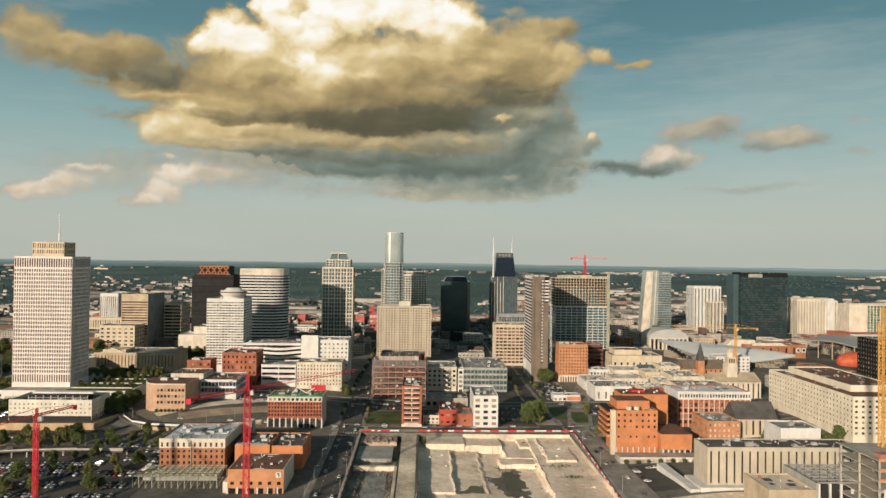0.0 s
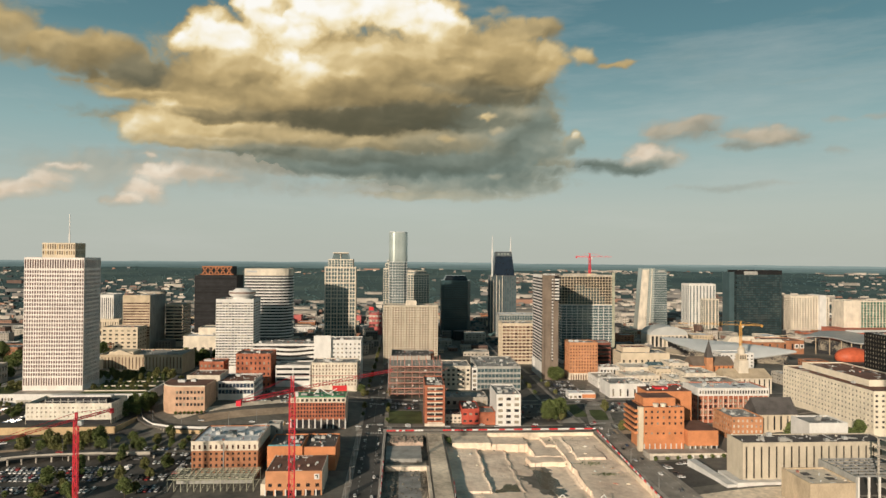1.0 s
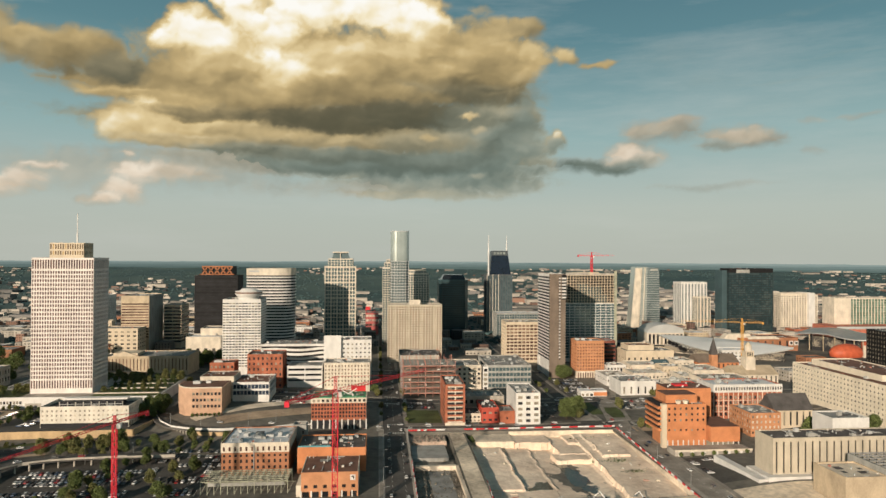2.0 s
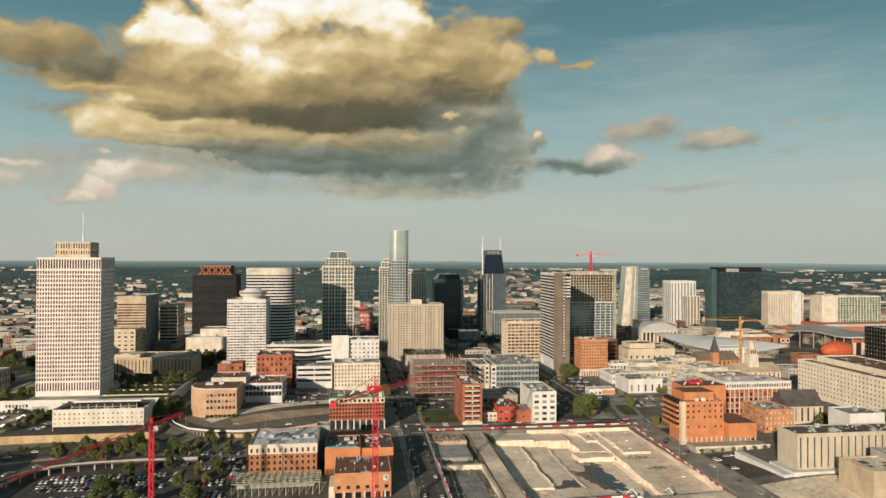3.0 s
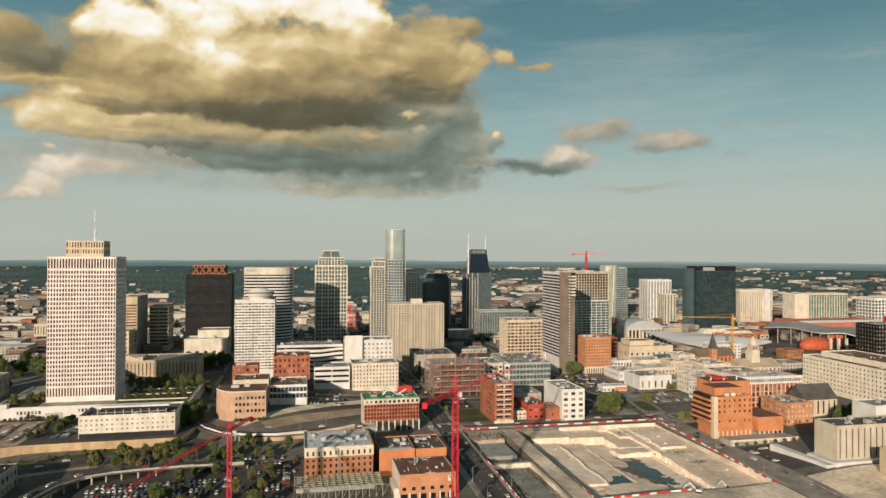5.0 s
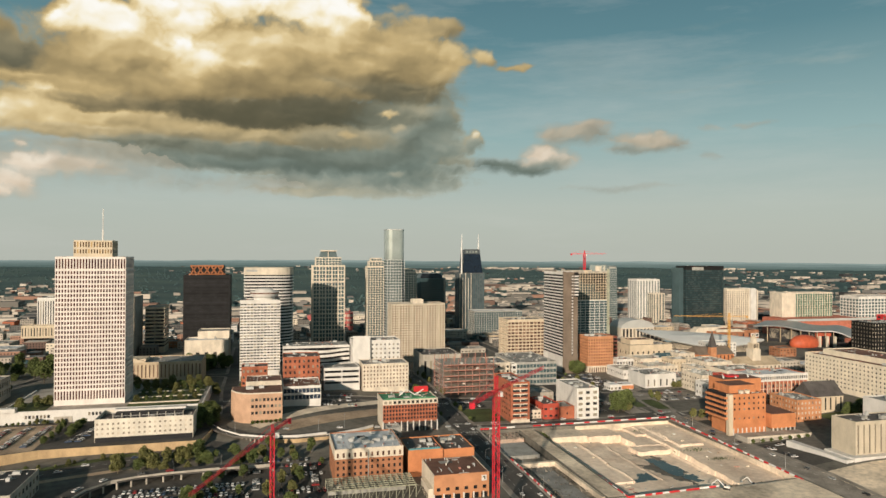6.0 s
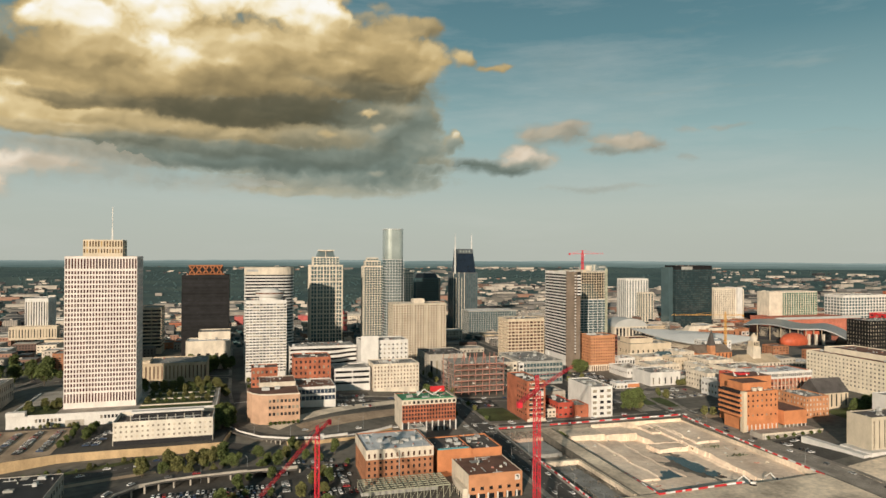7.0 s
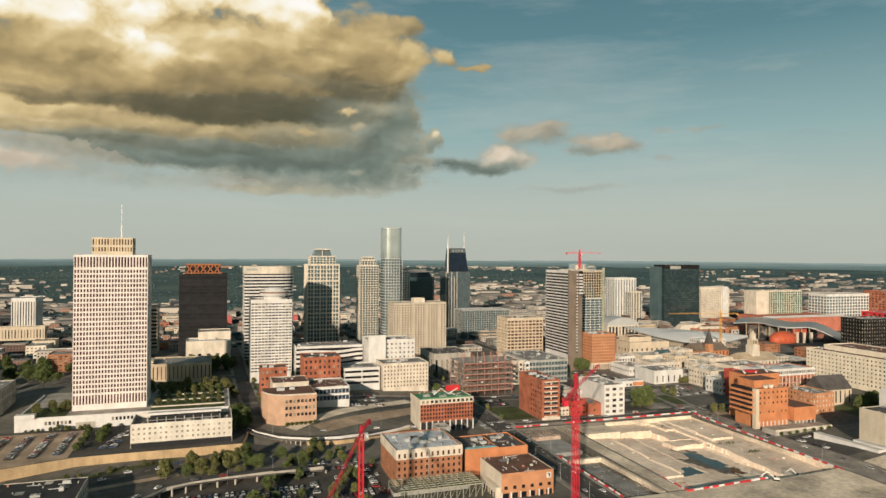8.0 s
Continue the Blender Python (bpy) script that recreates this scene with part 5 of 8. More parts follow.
# curved mirrored tower
vt = thing("mirror_tower", "pale mirrored glass tower tapering to the top", "skyscraper", 443, 1270, 4)
part("shaft", MB().prism([(414, 1257), (444, 1257), (446, 1290), (416, 1290)], 3, 125.5, [(424, 1257.5), (446, 1257.5), (447, 1288), (425, 1288)]), G["sky"], vt)
part("glass_wing", MB().prism([(444, 1257), (471, 1257), (473, 1290), (446, 1290)], 3, 124, [(446, 1257.5), (469, 1257.5), (470, 1288), (447, 1288)]), G["mid"], vt)
for k in range(2):
    part("fin", MB().prism([(427 + k * 8.2, 1255.6), (428 + k * 8.2, 1255.6), (428 + k * 8.2, 1257.2), (427 + k * 8.2, 1257.2)], 3, 124, [(434 + k * 6.6, 1256), (435 + k * 6.6, 1256), (435 + k * 6.6, 1257.6), (434 + k * 6.6, 1257.6)]), M["cream"], vt)
part("side_fin", MB().prism([(412, 1255), (426, 1255), (426, 1258), (412, 1258)], 3, 123, [(422, 1255), (434, 1255), (434, 1258), (422, 1258)]), M["cream"], vt)
for k in range(26):
    w = 10 * k / 26
    part("floor_line", MB().box(414 + w, 471 - w * 0.2, 1256.6, 1257.4, 8 + k * 4.4, 8.5 + k * 4.4), M["silver"], vt)
part("sign_bar", MB().box(452, 466, 1256.0, 1257.0, 118, 122), M["greyconc"], vt)
OCC.append((414, 474, 1255, 1290))
building("white_condo", "white concrete condominium with vertical window bays", 510, 562, 1250, 1285, 96.5, wall="white", zb=4, segs=[(8, 93, 24, 0.8, 0.45)], bay=6.5, pane="teal", single=False, units=2, category="apartment building")
building("slim_condo", "slim cream condominium with glass corners", 526, 552, 1216, 1236, 70, wall="cream", zb=4, segs=[(8, 68, 18, 0.75, 0.6)], bay=6, pane="teal", single=False)
xt = building("dark_glass_hotel", "wide dark glass hotel slab with a lighter sign panel", 543, 624, 1132, 1165, 125.5, wall="black", zb=4, segs=[(8, 118, 27, 0.8, 0.9)], bay=4.2, pane="deep", category="hotel", single=False)
part("sign_panel", MB().box(556, 580, 1131.4, 1132.0, 117.5, 123.5), M["greyconc"], xt)
part("wing", MB().box(534, 542.9, 1140, 1165, 4, 122), G["teal"], xt)
building("cream_hotel", "cream hotel with a white lit end slab", 671, 722, 1184, 1215, 79, wall="cream", zb=5, segs=[(10, 75, 18, 0.5, 0.5)], bay=5, single=False)
building("white_slab", "bright white narrow slab", 722, 734, 1178, 1215, 80, wall="white", zb=5, sides="")
building("cream_hotel", "rear wing of the cream hotel", 734, 748, 1190, 1215, 76, wall="cream", zb=5, segs=[(10, 73, 18, 0.6, 0.3)], bay=7, single=False)
building("green_glass_hotel", "cream hotel with green glass centre", 666, 695, 1030, 1060, 80, wall="cream", zb=8, sides="", single=False)
building("green_glass_hotel", "green glass hotel centre with cream fins", 695.2, 775, 1032, 1060, 80, wall="cream", zb=8, segs=[(12, 78, 16, 0.85, 0.78)], bay=5.3, pane="green", single=False)
building("white_hotel_low", "white mid-rise hotel with dark glass", 800, 905, 1000, 1040, 74, wall="white", zb=8, segs=[(20, 70, 9, 0.7, 0.7)], bay=7, pane="teal", single=False)
building("red_hotel", "dark red mid-rise hotel wing", 905, 1010, 960, 1010, 80, wall="redbrick", zb=8, segs=[(20, 76, 12, 0.5, 0.5)], bay=7, single=False)
building("dotted_hotel", "charcoal hotel with scattered pale windows", 429.5, 482, 621.5, 651.5, 72.5, wall="black", zb=10, segs=[(26, 72, 11, 0.5, 0.35)], bay=3.7, pane="blind")
building("red_wing", "deep red hotel wing beside the charcoal hotel", 482.2, 560, 634, 668, 77, wall="red", zb=10, segs=[(26, 76, 12, 0.5, 0.5)], bay=6.5, single=False)

rp_ = building("red_pavilion", "red and white hoarded block behind the stepped tower", -92, -70, 1180, 1205, 45, wall="farred", zb=5, segs=[(20, 44, 3, 0.5, 0.8)], bay=6, pane="pale", single=False)
part("banner", MB().box(-92, -84, 1179.6, 1179.95, 50, 56).box(-92, -91.4, 1179.6, 1180.4, 44, 50).box(-76.6, -76, 1179.6, 1180.4, 44, 50), M["red"], rp_, "plain red banner on posts")
building("red_stand", "bright red stadium stand far behind the towers", -136, -118, 1380, 1400, 23, wall="farred", zb=5, sides="")
building("red_stand", "red roofed stand beyond the white hotel", -256, -240, 1390, 1410, 23, wall="farred", zb=5, sides="")

# ---- towers on the hill ----
building("ribbed_office", "white ribbed office with a roof pavilion", -546, -515.5, 1156, 1200, 77, wall="white", zb=20, segs=[(34, 72, 1, 0.98, 0.45)], bay=3.4, roof="roofgrey", units=1)
building("office_podium", "tan stone podium with arcade", -562, -500, 1140, 1155.5, 37, wall="beige", zb=18, segs=[(20, 34, 1, 0.85, 0.4)], bay=4)
building("tan_office", "tan office slab with horizontal window strips", -401, -366, 909, 966, 91, wall="tan", zb=10, segs=[(36, 82, 13, 0.5, 0.97)], bay=35, sides="s", side_wall="greyconc", pane="brownwin", single=False)
building("pale_office", "pale six-storey stone office block", -411, -366.6, 870, 900, 53, wall="beige", zb=10, segs=[(26, 51, 5, 0.4, 0.5)], bay=7, pane="win")
building("banded_office", "tan banded office half hidden by the black tower", -361, -338, 953, 990, 76, wall="beige", zb=10, segs=[(24, 74, 11, 0.55, 0.95)], bay=11.5, pane="dark")
mh = building("memorial_hall", "tan stone memorial hall with columned front and grey roof", -360, -273, 750, 795, 36, wall="tan", zb=12, segs=[(20, 34, 1, 0.9, 0.3)], bay=3.6, sides="s", roof="roofgrey", pane="brownwin")
part("attic", MB().box(-351, -326, 752, 775, 36, 39.0), M["beige"], mh)
part("pediment", MB().prism([(-353, 749.2), (-324, 749.2), (-324, 752), (-353, 752)], 36, 41.0, [(-340, 749.2), (-338, 749.2), (-338, 752), (-340, 752)]), M["beige"], mh, "low stone pediment")
building("white_terrace", "low white hall with stepped terraces", -300, -253, 838, 870, 46, wall="cream", zb=10, segs=[(26, 34, 1, 0.5, 0.4)], bay=9, roof="roofwhite", units=1)
building("white_terrace", "upper storey of a white stone hall", -288, -253, 858, 888, 54, wall="cream", zb=10, sides="")
building("stone_hall", "old grey stone hall beside the tower", -470, -428, 655, 700, 36, wall="concrete", zb=14, segs=[(20, 34, 2, 0.6, 0.4)], bay=5, roof="roofgrey")
building("brick_flats", "brown red flats behind the tower", -440, -395, 870, 900, 33, wall="brick", zb=14, floors=7, bay=5)

# ---- east side ----
ah = building("orange_office", "orange brick office with a taller core and a low wing", 138.5, 168.6, 475, 500, 47.0 - 8.8, wall="orange", zb=7, segs=[(18.0, 21.0, 1, 0.45, 0.35), (24.5, 37, 3, 0.42, 0.36)], bay=4.3, sides="s", side_wall="orange", pane="win", roof="roofbrown", foot=8, parapet=0.6)
for k in range(5):
    part("balcony", MB().box(132.5, 138.4, 476, 500, 19 + k * 3.9, 20.6 + k * 3.9), M["orange"], ah, "brick balcony band")
# near-black backing paints the shade in the balcony recesses
part("balcony_back", MB().box(134, 138.3, 478, 500, 19, 38), M["dark"], ah)
part("stair_pier", MB().box(135, 138.4, 474, 477.5, 7, 38.4), M["beige"], ah)
part("core", MB().box(141, 165, 482, 500, 37.5, 43.5), M["orange"], ah)
part("core_roof", MB().box(141.3, 164.7, 482.3, 499.7, 43.5, 43.7), M["roofbrown"], ah)
part("core", MB().box(150, 185, 500.1, 520, 7, 44.5), M["orange"], ah)
part("core_roof", MB().box(150.3, 184.7, 500.4, 519.7, 44.5, 44.7), M["roofbrown"], ah)
for i in range(2):
    part("roof_fan", MB().prism(ellipse(149 + i * 5.5, 478.6, 1.9, 1.9, 14), 37.9, 39.6).prism(ellipse(149 + i * 5.5, 478.6, 2.2, 2.2, 14), 39.6, 40.3), M["cream"], ah, "round cream roof fan")
for i in range(8):
    part("vent_cap", MB().prism(ellipse(153 + i * 3.9, 505 + 9 * (i % 3) * 0.6, 0.7, 0.7, 8), 44.6, 45.9), M["white"], ah)
part("red_plant", MB().box(160, 170, 508, 515, 44.5, 46), M["red"], ah)
part("low_wing", MB().box(168.8, 191, 469, 499, 12, 22.8), M["orange"], ah)
part("low_wing_roof", MB().box(169.1, 190.7, 469.3, 498.7, 22.8, 23.0), M["roofbrown"], ah)
part("arcade_back", MB().box(141, 190, 477, 498, 7, 12), G["win"], ah)
for i in range(14):
    part("arcade_post", MB().box(139 + i * 3.9, 139.55 + i * 3.9, 474.2 if i < 8 else 468.8, 474.9 if i < 8 else 469.5, 7, 12.2), M["white"], ah)
part("terrace", MB().box(136, 192, 455, 468.5, 6, 10.2), M["pave"], ah, "pale raised terrace")
part("terrace_band", MB().box(135.7, 192.3, 454.7, 455.0, 9.6, 11.0), M["cream"], ah)
for i in range(6):
    part("terrace_pier", MB().box(138 + i * 9, 140 + i * 9, 454.4, 454.8, 6, 9.6), M["white"], ah)
sl = building("slot_building", "pale stone hall with tall narrow slots and gravel roof", 169, 262, 392.3, 412, 35.5, wall="slotstone", zb=9, segs=[(14, 33.5, 1, 0.96, 0.25)], bay=4.6, sides="s", pane="matte", roof="roofdark", parapet=0.5, deep=0.8, units=6)
part("white_base", MB().box(163.2, 264, 387, 392.1, 8, 13.6).box(163.2, 168.8, 392.1, 412, 8, 13.0), M["white"], sl, "white stone base terrace")
part("white_ramp", MB().prism([(157.5, 388), (163.0, 388), (160.5, 438), (155.0, 438)], 6, 12.2), M["white"], sl, "white boundary wall")
building("white_plant", "white windowless plant room", 230, 256, 424, 445, 39, wall="white", zb=10, sides="", roof="roofgrey", units=2)
# parking structure with bare frames, and a tan blank block
building("tan_block", "tan blank walled block with a sloping pale roof", 181, 206, 345, 372, 27.0, wall="tan", zb=8, sides="", roof="slab")
gs = thing("roof_deck_frame", "grey steel roof frame over a parking deck", "steel frame", 235, 365, 20)
for j in range(7):
    part("beam", MB().box(208, 262, 347 + j * 5, 347.5 + j * 5, 29.5, 30.3), M["steel"], gs)
for i in range(10):
    part("cross_beam", MB().box(208 + i * 5.9, 208.5 + i * 5.9, 347, 378, 28.8, 29.5), M["steel"], gs)
    part("post", MB().box(208 + i * 5.9, 209 + i * 5.9, 346.2, 347, 8, 29.5), M["white"], gs)
part("deck", MB().box(208, 262, 347, 378, 19, 20), M["asphalt"], gs)
part("rear_wall", MB().box(206.5, 207.9, 346, 378, 8, 30), M["greyconc"], gs)
kb = thing("concrete_frame_building", "concrete frame building under construction with orange edge boards", "construction", 250, 345, 10)
for k in range(8):
    part("floor_slab", MB().box(222, 275, 320, 352, 14 + k * 5.0, 14.5 + k * 5.0), M["concrete"], kb)
    part("edge_board", MB().box(221.8, 275, 319.6, 319.9, 14.6 + k * 5.0, 15.8 + k * 5.0), M["orange"] if k > 4 else M["steel"], kb)
for i in range(8):
    for j in range(3):
        part("column", MB().box(222.3 + i * 7.3, 223.1 + i * 7.3, 320.3 + j * 15, 321.1 + j * 15, 8, 49.5), M["concrete"], kb)
part("white_core", MB().box(224, 231, 318.6, 319.5, 8, 36).box(233, 240, 318.6, 319.5, 8, 33), M["white"], kb)
part("roof_stock", MB().box(226, 240, 325, 330, 49.5, 51).box(246, 262, 332, 340, 49.5, 50.6), M["rust"], kb)
# long beige office
building("long_office", "long cream office with rows of square windows", 307, 362, 470, 586, 50.0, wall="brightcream", zb=14, segs=[(22, 48.5, 7, 0.42, 0.42)], bay=5.0, sbay=4.1, pane="win", roof="roofbrown", deep=0.5, units=5)
building("roof_storey", "set back pale roof storey", 318, 355, 490, 575, 54.5, wall="brightcream", zb=49.5, sides="", roof="roofbrown")
wb = building("white_brick_hotel", "white and red brick hotel with arched windows", 208.5, 268, 541, 570, 38.6, wall="redbrick", zb=9, segs=[(12, 30.5, 4, 0.6, 0.5)], bay=4.25, pane="win", roof="roofwhite", units=4)
part("top_storey", MB().box(208.0, 268.5, 540.5, 541, 32.4, 39.0), M["white"], wb, "white top storey with square windows")
part("top_storey", MB().box(208.0, 208.5, 541, 570, 32.4, 39.0), M["white"], wb, "white top storey")
for i in range(26):
    part("top_window", MB().box(209.6 + i * 2.27, 210.8 + i * 2.27, 540.35, 540.52, 34.2, 36.8), G["win"], wb)
for i in range(15):
    part("bay_stripe", MB().box(208.2 + i * 4.25, 208.75 + i * 4.25, 540.6, 541.05, 9, 32.4), M["cream"], wb)
for k in range(3):
    part("string_course", MB().box(208.1, 268.4, 540.7, 541.02, 16.3 + k * 4.6, 16.6 + k * 4.6), M["cream"], wb)
building("red_stair", "small bright red stair block on the brick hotel", 199, 208, 572, 582, 34.5, wall="softred", zb=9, sides="", roof="roofdark")
building("brick_flats", "orange brick flats with rows of pale windows", 212, 236, 491, 522, 27.0, wall="orange2", zb=8, segs=[(10, 26, 4, 0.5, 0.42)], bay=3.4, pane="pale", roof="roofgrey", units=2)


def gabled(name, label, x0, x1, y0, y1, ze, zr, wall, roof, zb):
    """A hall with a pitched roof whose ridge runs along x."""
    ob = thing(name, label, "church", (x0 + x1) / 2, (y0 + y1) / 2, zb)
    part("wall", MB().box(x0, x1, y0, y1, zb, ze), M[wall], ob)
    ym = (y0 + y1) / 2
    r = MB()
    r.v = [(x0 - 0.6, y0 - 0.8, ze - 0.3), (x1 + 0.6, y0 - 0.8, ze - 0.3), (x1 + 0.6, y1 + 0.8, ze - 0.3), (x0 - 0.6, y1 + 0.8, ze - 0.3), (x0 - 0.6, ym, zr), (x1 + 0.6, ym, zr)]
    r.f = [(0, 1, 5, 4), (2, 3, 4, 5), (1, 2, 5), (3, 0, 4), (3, 2, 1, 0)]
    part("roof", r, M[roof], ob)
    n = max(3, int((x1 - x0) / 5))
    for i in range(n):
        c = x0 + (i + 0.5) * (x1 - x0) / n
        part("window", MB().box(c - 0.7, c + 0.7, y0 - 0.08, y0 + 0.1, zb + 4, ze - 1.5), G["win"], ob)
    OCC.append((x0, x1, y0, y1))
    return ob


gabled("stone_church", "stone church with a dark slate roof", 238.5, 270, 503, 524, 26, 37, "beige", "slate", 10)
bc = gabled("brick_church", "orange brick church with a slender dark spire", 288, 335, 728, 756, 27, 35, "orange", "brown", 8)
part("steeple", MB().box(301, 308, 724, 731, 8, 36), M["orange2"], bc, "square brick steeple")
part("spire", MB().prism([(300.6, 723.6), (308.4, 723.6), (308.4, 731.4), (300.6, 731.4)], 36, 55, [(304.3, 727.3), (304.7, 727.3), (304.7, 727.7), (304.3, 727.7)]), M["slate"], bc, "dark pointed spire")
cc = gabled("cream_church", "cream stone church with a domed lantern tower", 285, 330, 645, 675, 28, 35, "cream", "tan", 8)
part("tower", MB().box(300, 310, 652, 662, 8, 44), M["cream"], cc)
part("belfry", MB().box(301, 309, 653, 661, 44, 50), M["beige"], cc)
# openings are flat near-black boxes on the wall, their shade given by colour
for i in range(3):
    part("belfry_opening", MB().box(302 + i * 2.2, 303.2 + i * 2.2, 652.85, 653.02, 45, 49), M["dark"], cc)
part("lantern", MB().prism(ellipse(305, 657, 3.4, 3.4, 10), 50, 55), M["cream"], cc)
part("cap", MB().prism(ellipse(305, 657, 3.7, 3.7, 10), 55, 59, ellipse(305, 657, 0.4, 0.4, 10)), M["beige"], cc)
building("beige_hall", "beige stone hall with a stepped roof", 219, 277, 768, 802, 35.0, wall="beige", zb=5, segs=[(10, 30, 2, 0.4, 0.3)], bay=7, roof="roofgrey", units=2)
building("beige_penthouse", "upper beige stone storey", 224, 256, 776, 800, 40.5, wall="beige", zb=34.5, sides="", roof="roofbrown")
building("white_shop", "white low commercial block with a glazed corner", 169, 205, 650, 684, 22, wall="white", zb=6, segs=[(9, 17, 1, 0.85, 0.25)], bay=7, roof="roofgrey", sides="s", units=5)
building("glass_shop", "low glazed shop front under a flat roof", 205.3, 232, 652, 684, 17, wall="greyconc", zb=6, segs=[(8, 15, 1, 0.8, 0.85)], bay=3, pane="teal", roof="roofgrey", sides="s", units=2)
building("white_arcade", "white block with arched dark windows", 187, 209, 742, 760, 23, wall="white", zb=6, segs=[(12, 20.5, 1, 0.85, 0.6)], bay=3.6, roof="roofgrey", units=2)
for x0, x1, y0, y1, zt, wl, rf, un in ((210, 262, 728, 760, 25, "cream", "roofcream", 5), (262.4, 284, 732, 760, 29, "cream", "concrete", 3), (172, 198, 700, 738, 18, "white", "concrete", 3),
                                       (199, 236, 694, 726, 22, "cream", "roofcream", 5), (236.4, 262, 704, 727, 27, "beige", "concrete", 3), (263, 284, 706, 730, 22, "cream", "roofcream", 2),
                                       (234, 250, 650, 684, 26, "cream", "roofcream", 3), (250.4, 282, 662, 700, 30, "cream", "concrete", 6), (206, 236, 608, 642, 27, "cream", "roofcream", 5), (236.4, 284, 610, 645, 30, "cream", "concrete", 7),
                                       (196, 236, 580.5, 604, 24, "white", "concrete", 4), (238, 276, 576, 606, 28, "cream", "roofcream", 4)):
    building("cream_row", "cream stuccoed low block with small roof plant", x0, x1, y0, y1, zt, wall=wl, zb=6, segs=[(10, zt - 2.0, max(1, int((zt - 12) / 4.2)), 0.42, 0.42)], bay=4.3, roof=rf, units=un, single=False, sides="sw", group="cream rows")
sk = thing("skylight", "pitched glass skylight on a cream roof", "skylight", 248, 744, 25)
part("glazing", MB().prism([(240, 737), (258, 737), (258, 751), (240, 751)], 24, 28.5, [(240.5, 743.5), (257.5, 743.5), (257.5, 744.5), (240.5, 744.5)]), G["teal"], sk)
gr_ = thing("pitched_roof", "small orange pitched roof on a cream block", "roof", 274, 716, 22)
part("tiles", MB().prism([(265, 708), (282, 708), (282, 726), (265, 726)], 21, 25.5, [(266, 716.5), (281, 716.5), (281, 717.5), (266, 717.5)]), M["orange2"], gr_)
building("filling_station", "low white and orange trimmed shop on a car park", 128, 154, 648, 661, 13.5, wall="white", zb=6, segs=[(8, 11, 1, 0.8, 0.6)], bay=4.5, roof="roofwhite", parapet=0.3)
part("orange_trim", MB().box(141, 154.3, 647.6, 648, 8.5, 12), M["orange"], bpy.data.objects["filling_station"], "orange fascia")

# arena with a pale shell roof, lying askew to the streets
ar = thing("arena", "arena with a broad curved white metal roof", "arena", 411, 907, 6)
shell = MB()
nu, nv = 32, 12
AL, AR, AN = Vector((342, 964)), Vector((480, 851)), Vector((-0.631, -0.776))
for j in range(nv + 1):
    for i in range(nu + 1):
        u, v = i / nu, j / nv
        wide = 40 * math.sin(math.pi * min(max(u, 0.004), 0.996)) ** 0.75
        p = AL.lerp(AR, u) + AN * (wide * (1 - 2 * v) * (0.95 if v < 0.5 else 0.62))
        low = 30 - 16.5 * math.sin(min(u / 0.75, 1) * math.pi / 2) + 10 * max(0, u - 0.72) / 0.28
        high = 30 - 4.5 * u
        shell.v.append((p.x, p.y, low + (high - low) * math.sin(v * math.pi / 2) ** 0.9))
shell.f = [(j * (nu + 1) + i, j * (nu + 1) + i + 1, (j + 1) * (nu + 1) + i + 1, (j + 1) * (nu + 1) + i) for j in range(nv) for i in range(nu)]
sh = part("roof", shell, M["shell"], ar, "curved white metal shell roof")
sh.data.polygons.foreach_set("use_smooth", [True] * len(sh.data.polygons))
rim = MB()
for i in range(nu):
    rim.beam(shell.v[i], shell.v[i + 1], 0.5)
part("rim", rim, M["greyconc"], ar, "dark roof edge")
foot_pts = [tuple(AL.lerp(AR, u) + AN * s * 26 * math.sin(math.pi * u) ** 0.7) for s, us in ((1, (0.06, 0.2, 0.35, 0.5, 0.65, 0.8, 0.94)), (-1, (0.94, 0.8, 0.65, 0.5, 0.35, 0.2, 0.06))) for u in us]
part("glass_front", MB().prism(foot_pts, 5, 16), G["win"], ar)
part("wall", MB().prism([(x, y) for x, y in foot_pts], 4, 9), M["cream"], ar)
for i in range(5):
    p = AL.lerp(AR, 0.1 + i * 0.035) + AN * (14 + i * 5)
    part("louvre", MB().box(p.x, p.x + 5, p.y - 0.6, p.y + 0.4, 19 - i, 25 - i * 1.6), M["black"], ar)
OCC.append((330, 490, 840, 985))
# cream arched hall behind it
vh = thing("vaulted_hall", "cream hall with a vaulted roof and tall arcade", "hall", 380, 1040, 6)
vault = MB()
for j in range(2):
    for i in range(13):
        a = math.pi * i / 12
        vault.v.append((379 - 30 * math.cos(a), 1022 + 40 * j, 26 + 13 * math.sin(a)))
vault.f = [(i, i + 1, 14 + i, 13 + i) for i in range(12)] + [tuple(range(13)), tuple(range(25, 12, -1))]
part("roof", vault, M["silver"], vh)
part("wall", MB().box(349, 409, 1022, 1062, 5, 26), M["cream"], vh)
for i in range(9):
    part("arcade_opening", MB().box(351.5 + i * 6.4, 355 + i * 6.4, 1021.8, 1022.1, 8, 24), G["win"], vh)
OCC.append((349, 409, 1022, 1062))
# convention centre with a wavy roof and red oval hall
mc = thing("convention_centre", "convention centre with a wavy grey roof and a red oval hall", "convention centre", 600, 910, 6)
edge = [(554, 964, 31.5), (578, 930, 36), (590, 902, 30), (606, 888, 29.5), (626, 877, 32.5), (641, 860, 24), (652, 848, 14), (668, 830, 6)]
fine_edge = []
for a, b in zip(edge, edge[1:]):
    fine_edge += [tuple(Vector(a).lerp(Vector(b), k / 4)) for k in range(4)]
fine_edge.append(edge[-1])
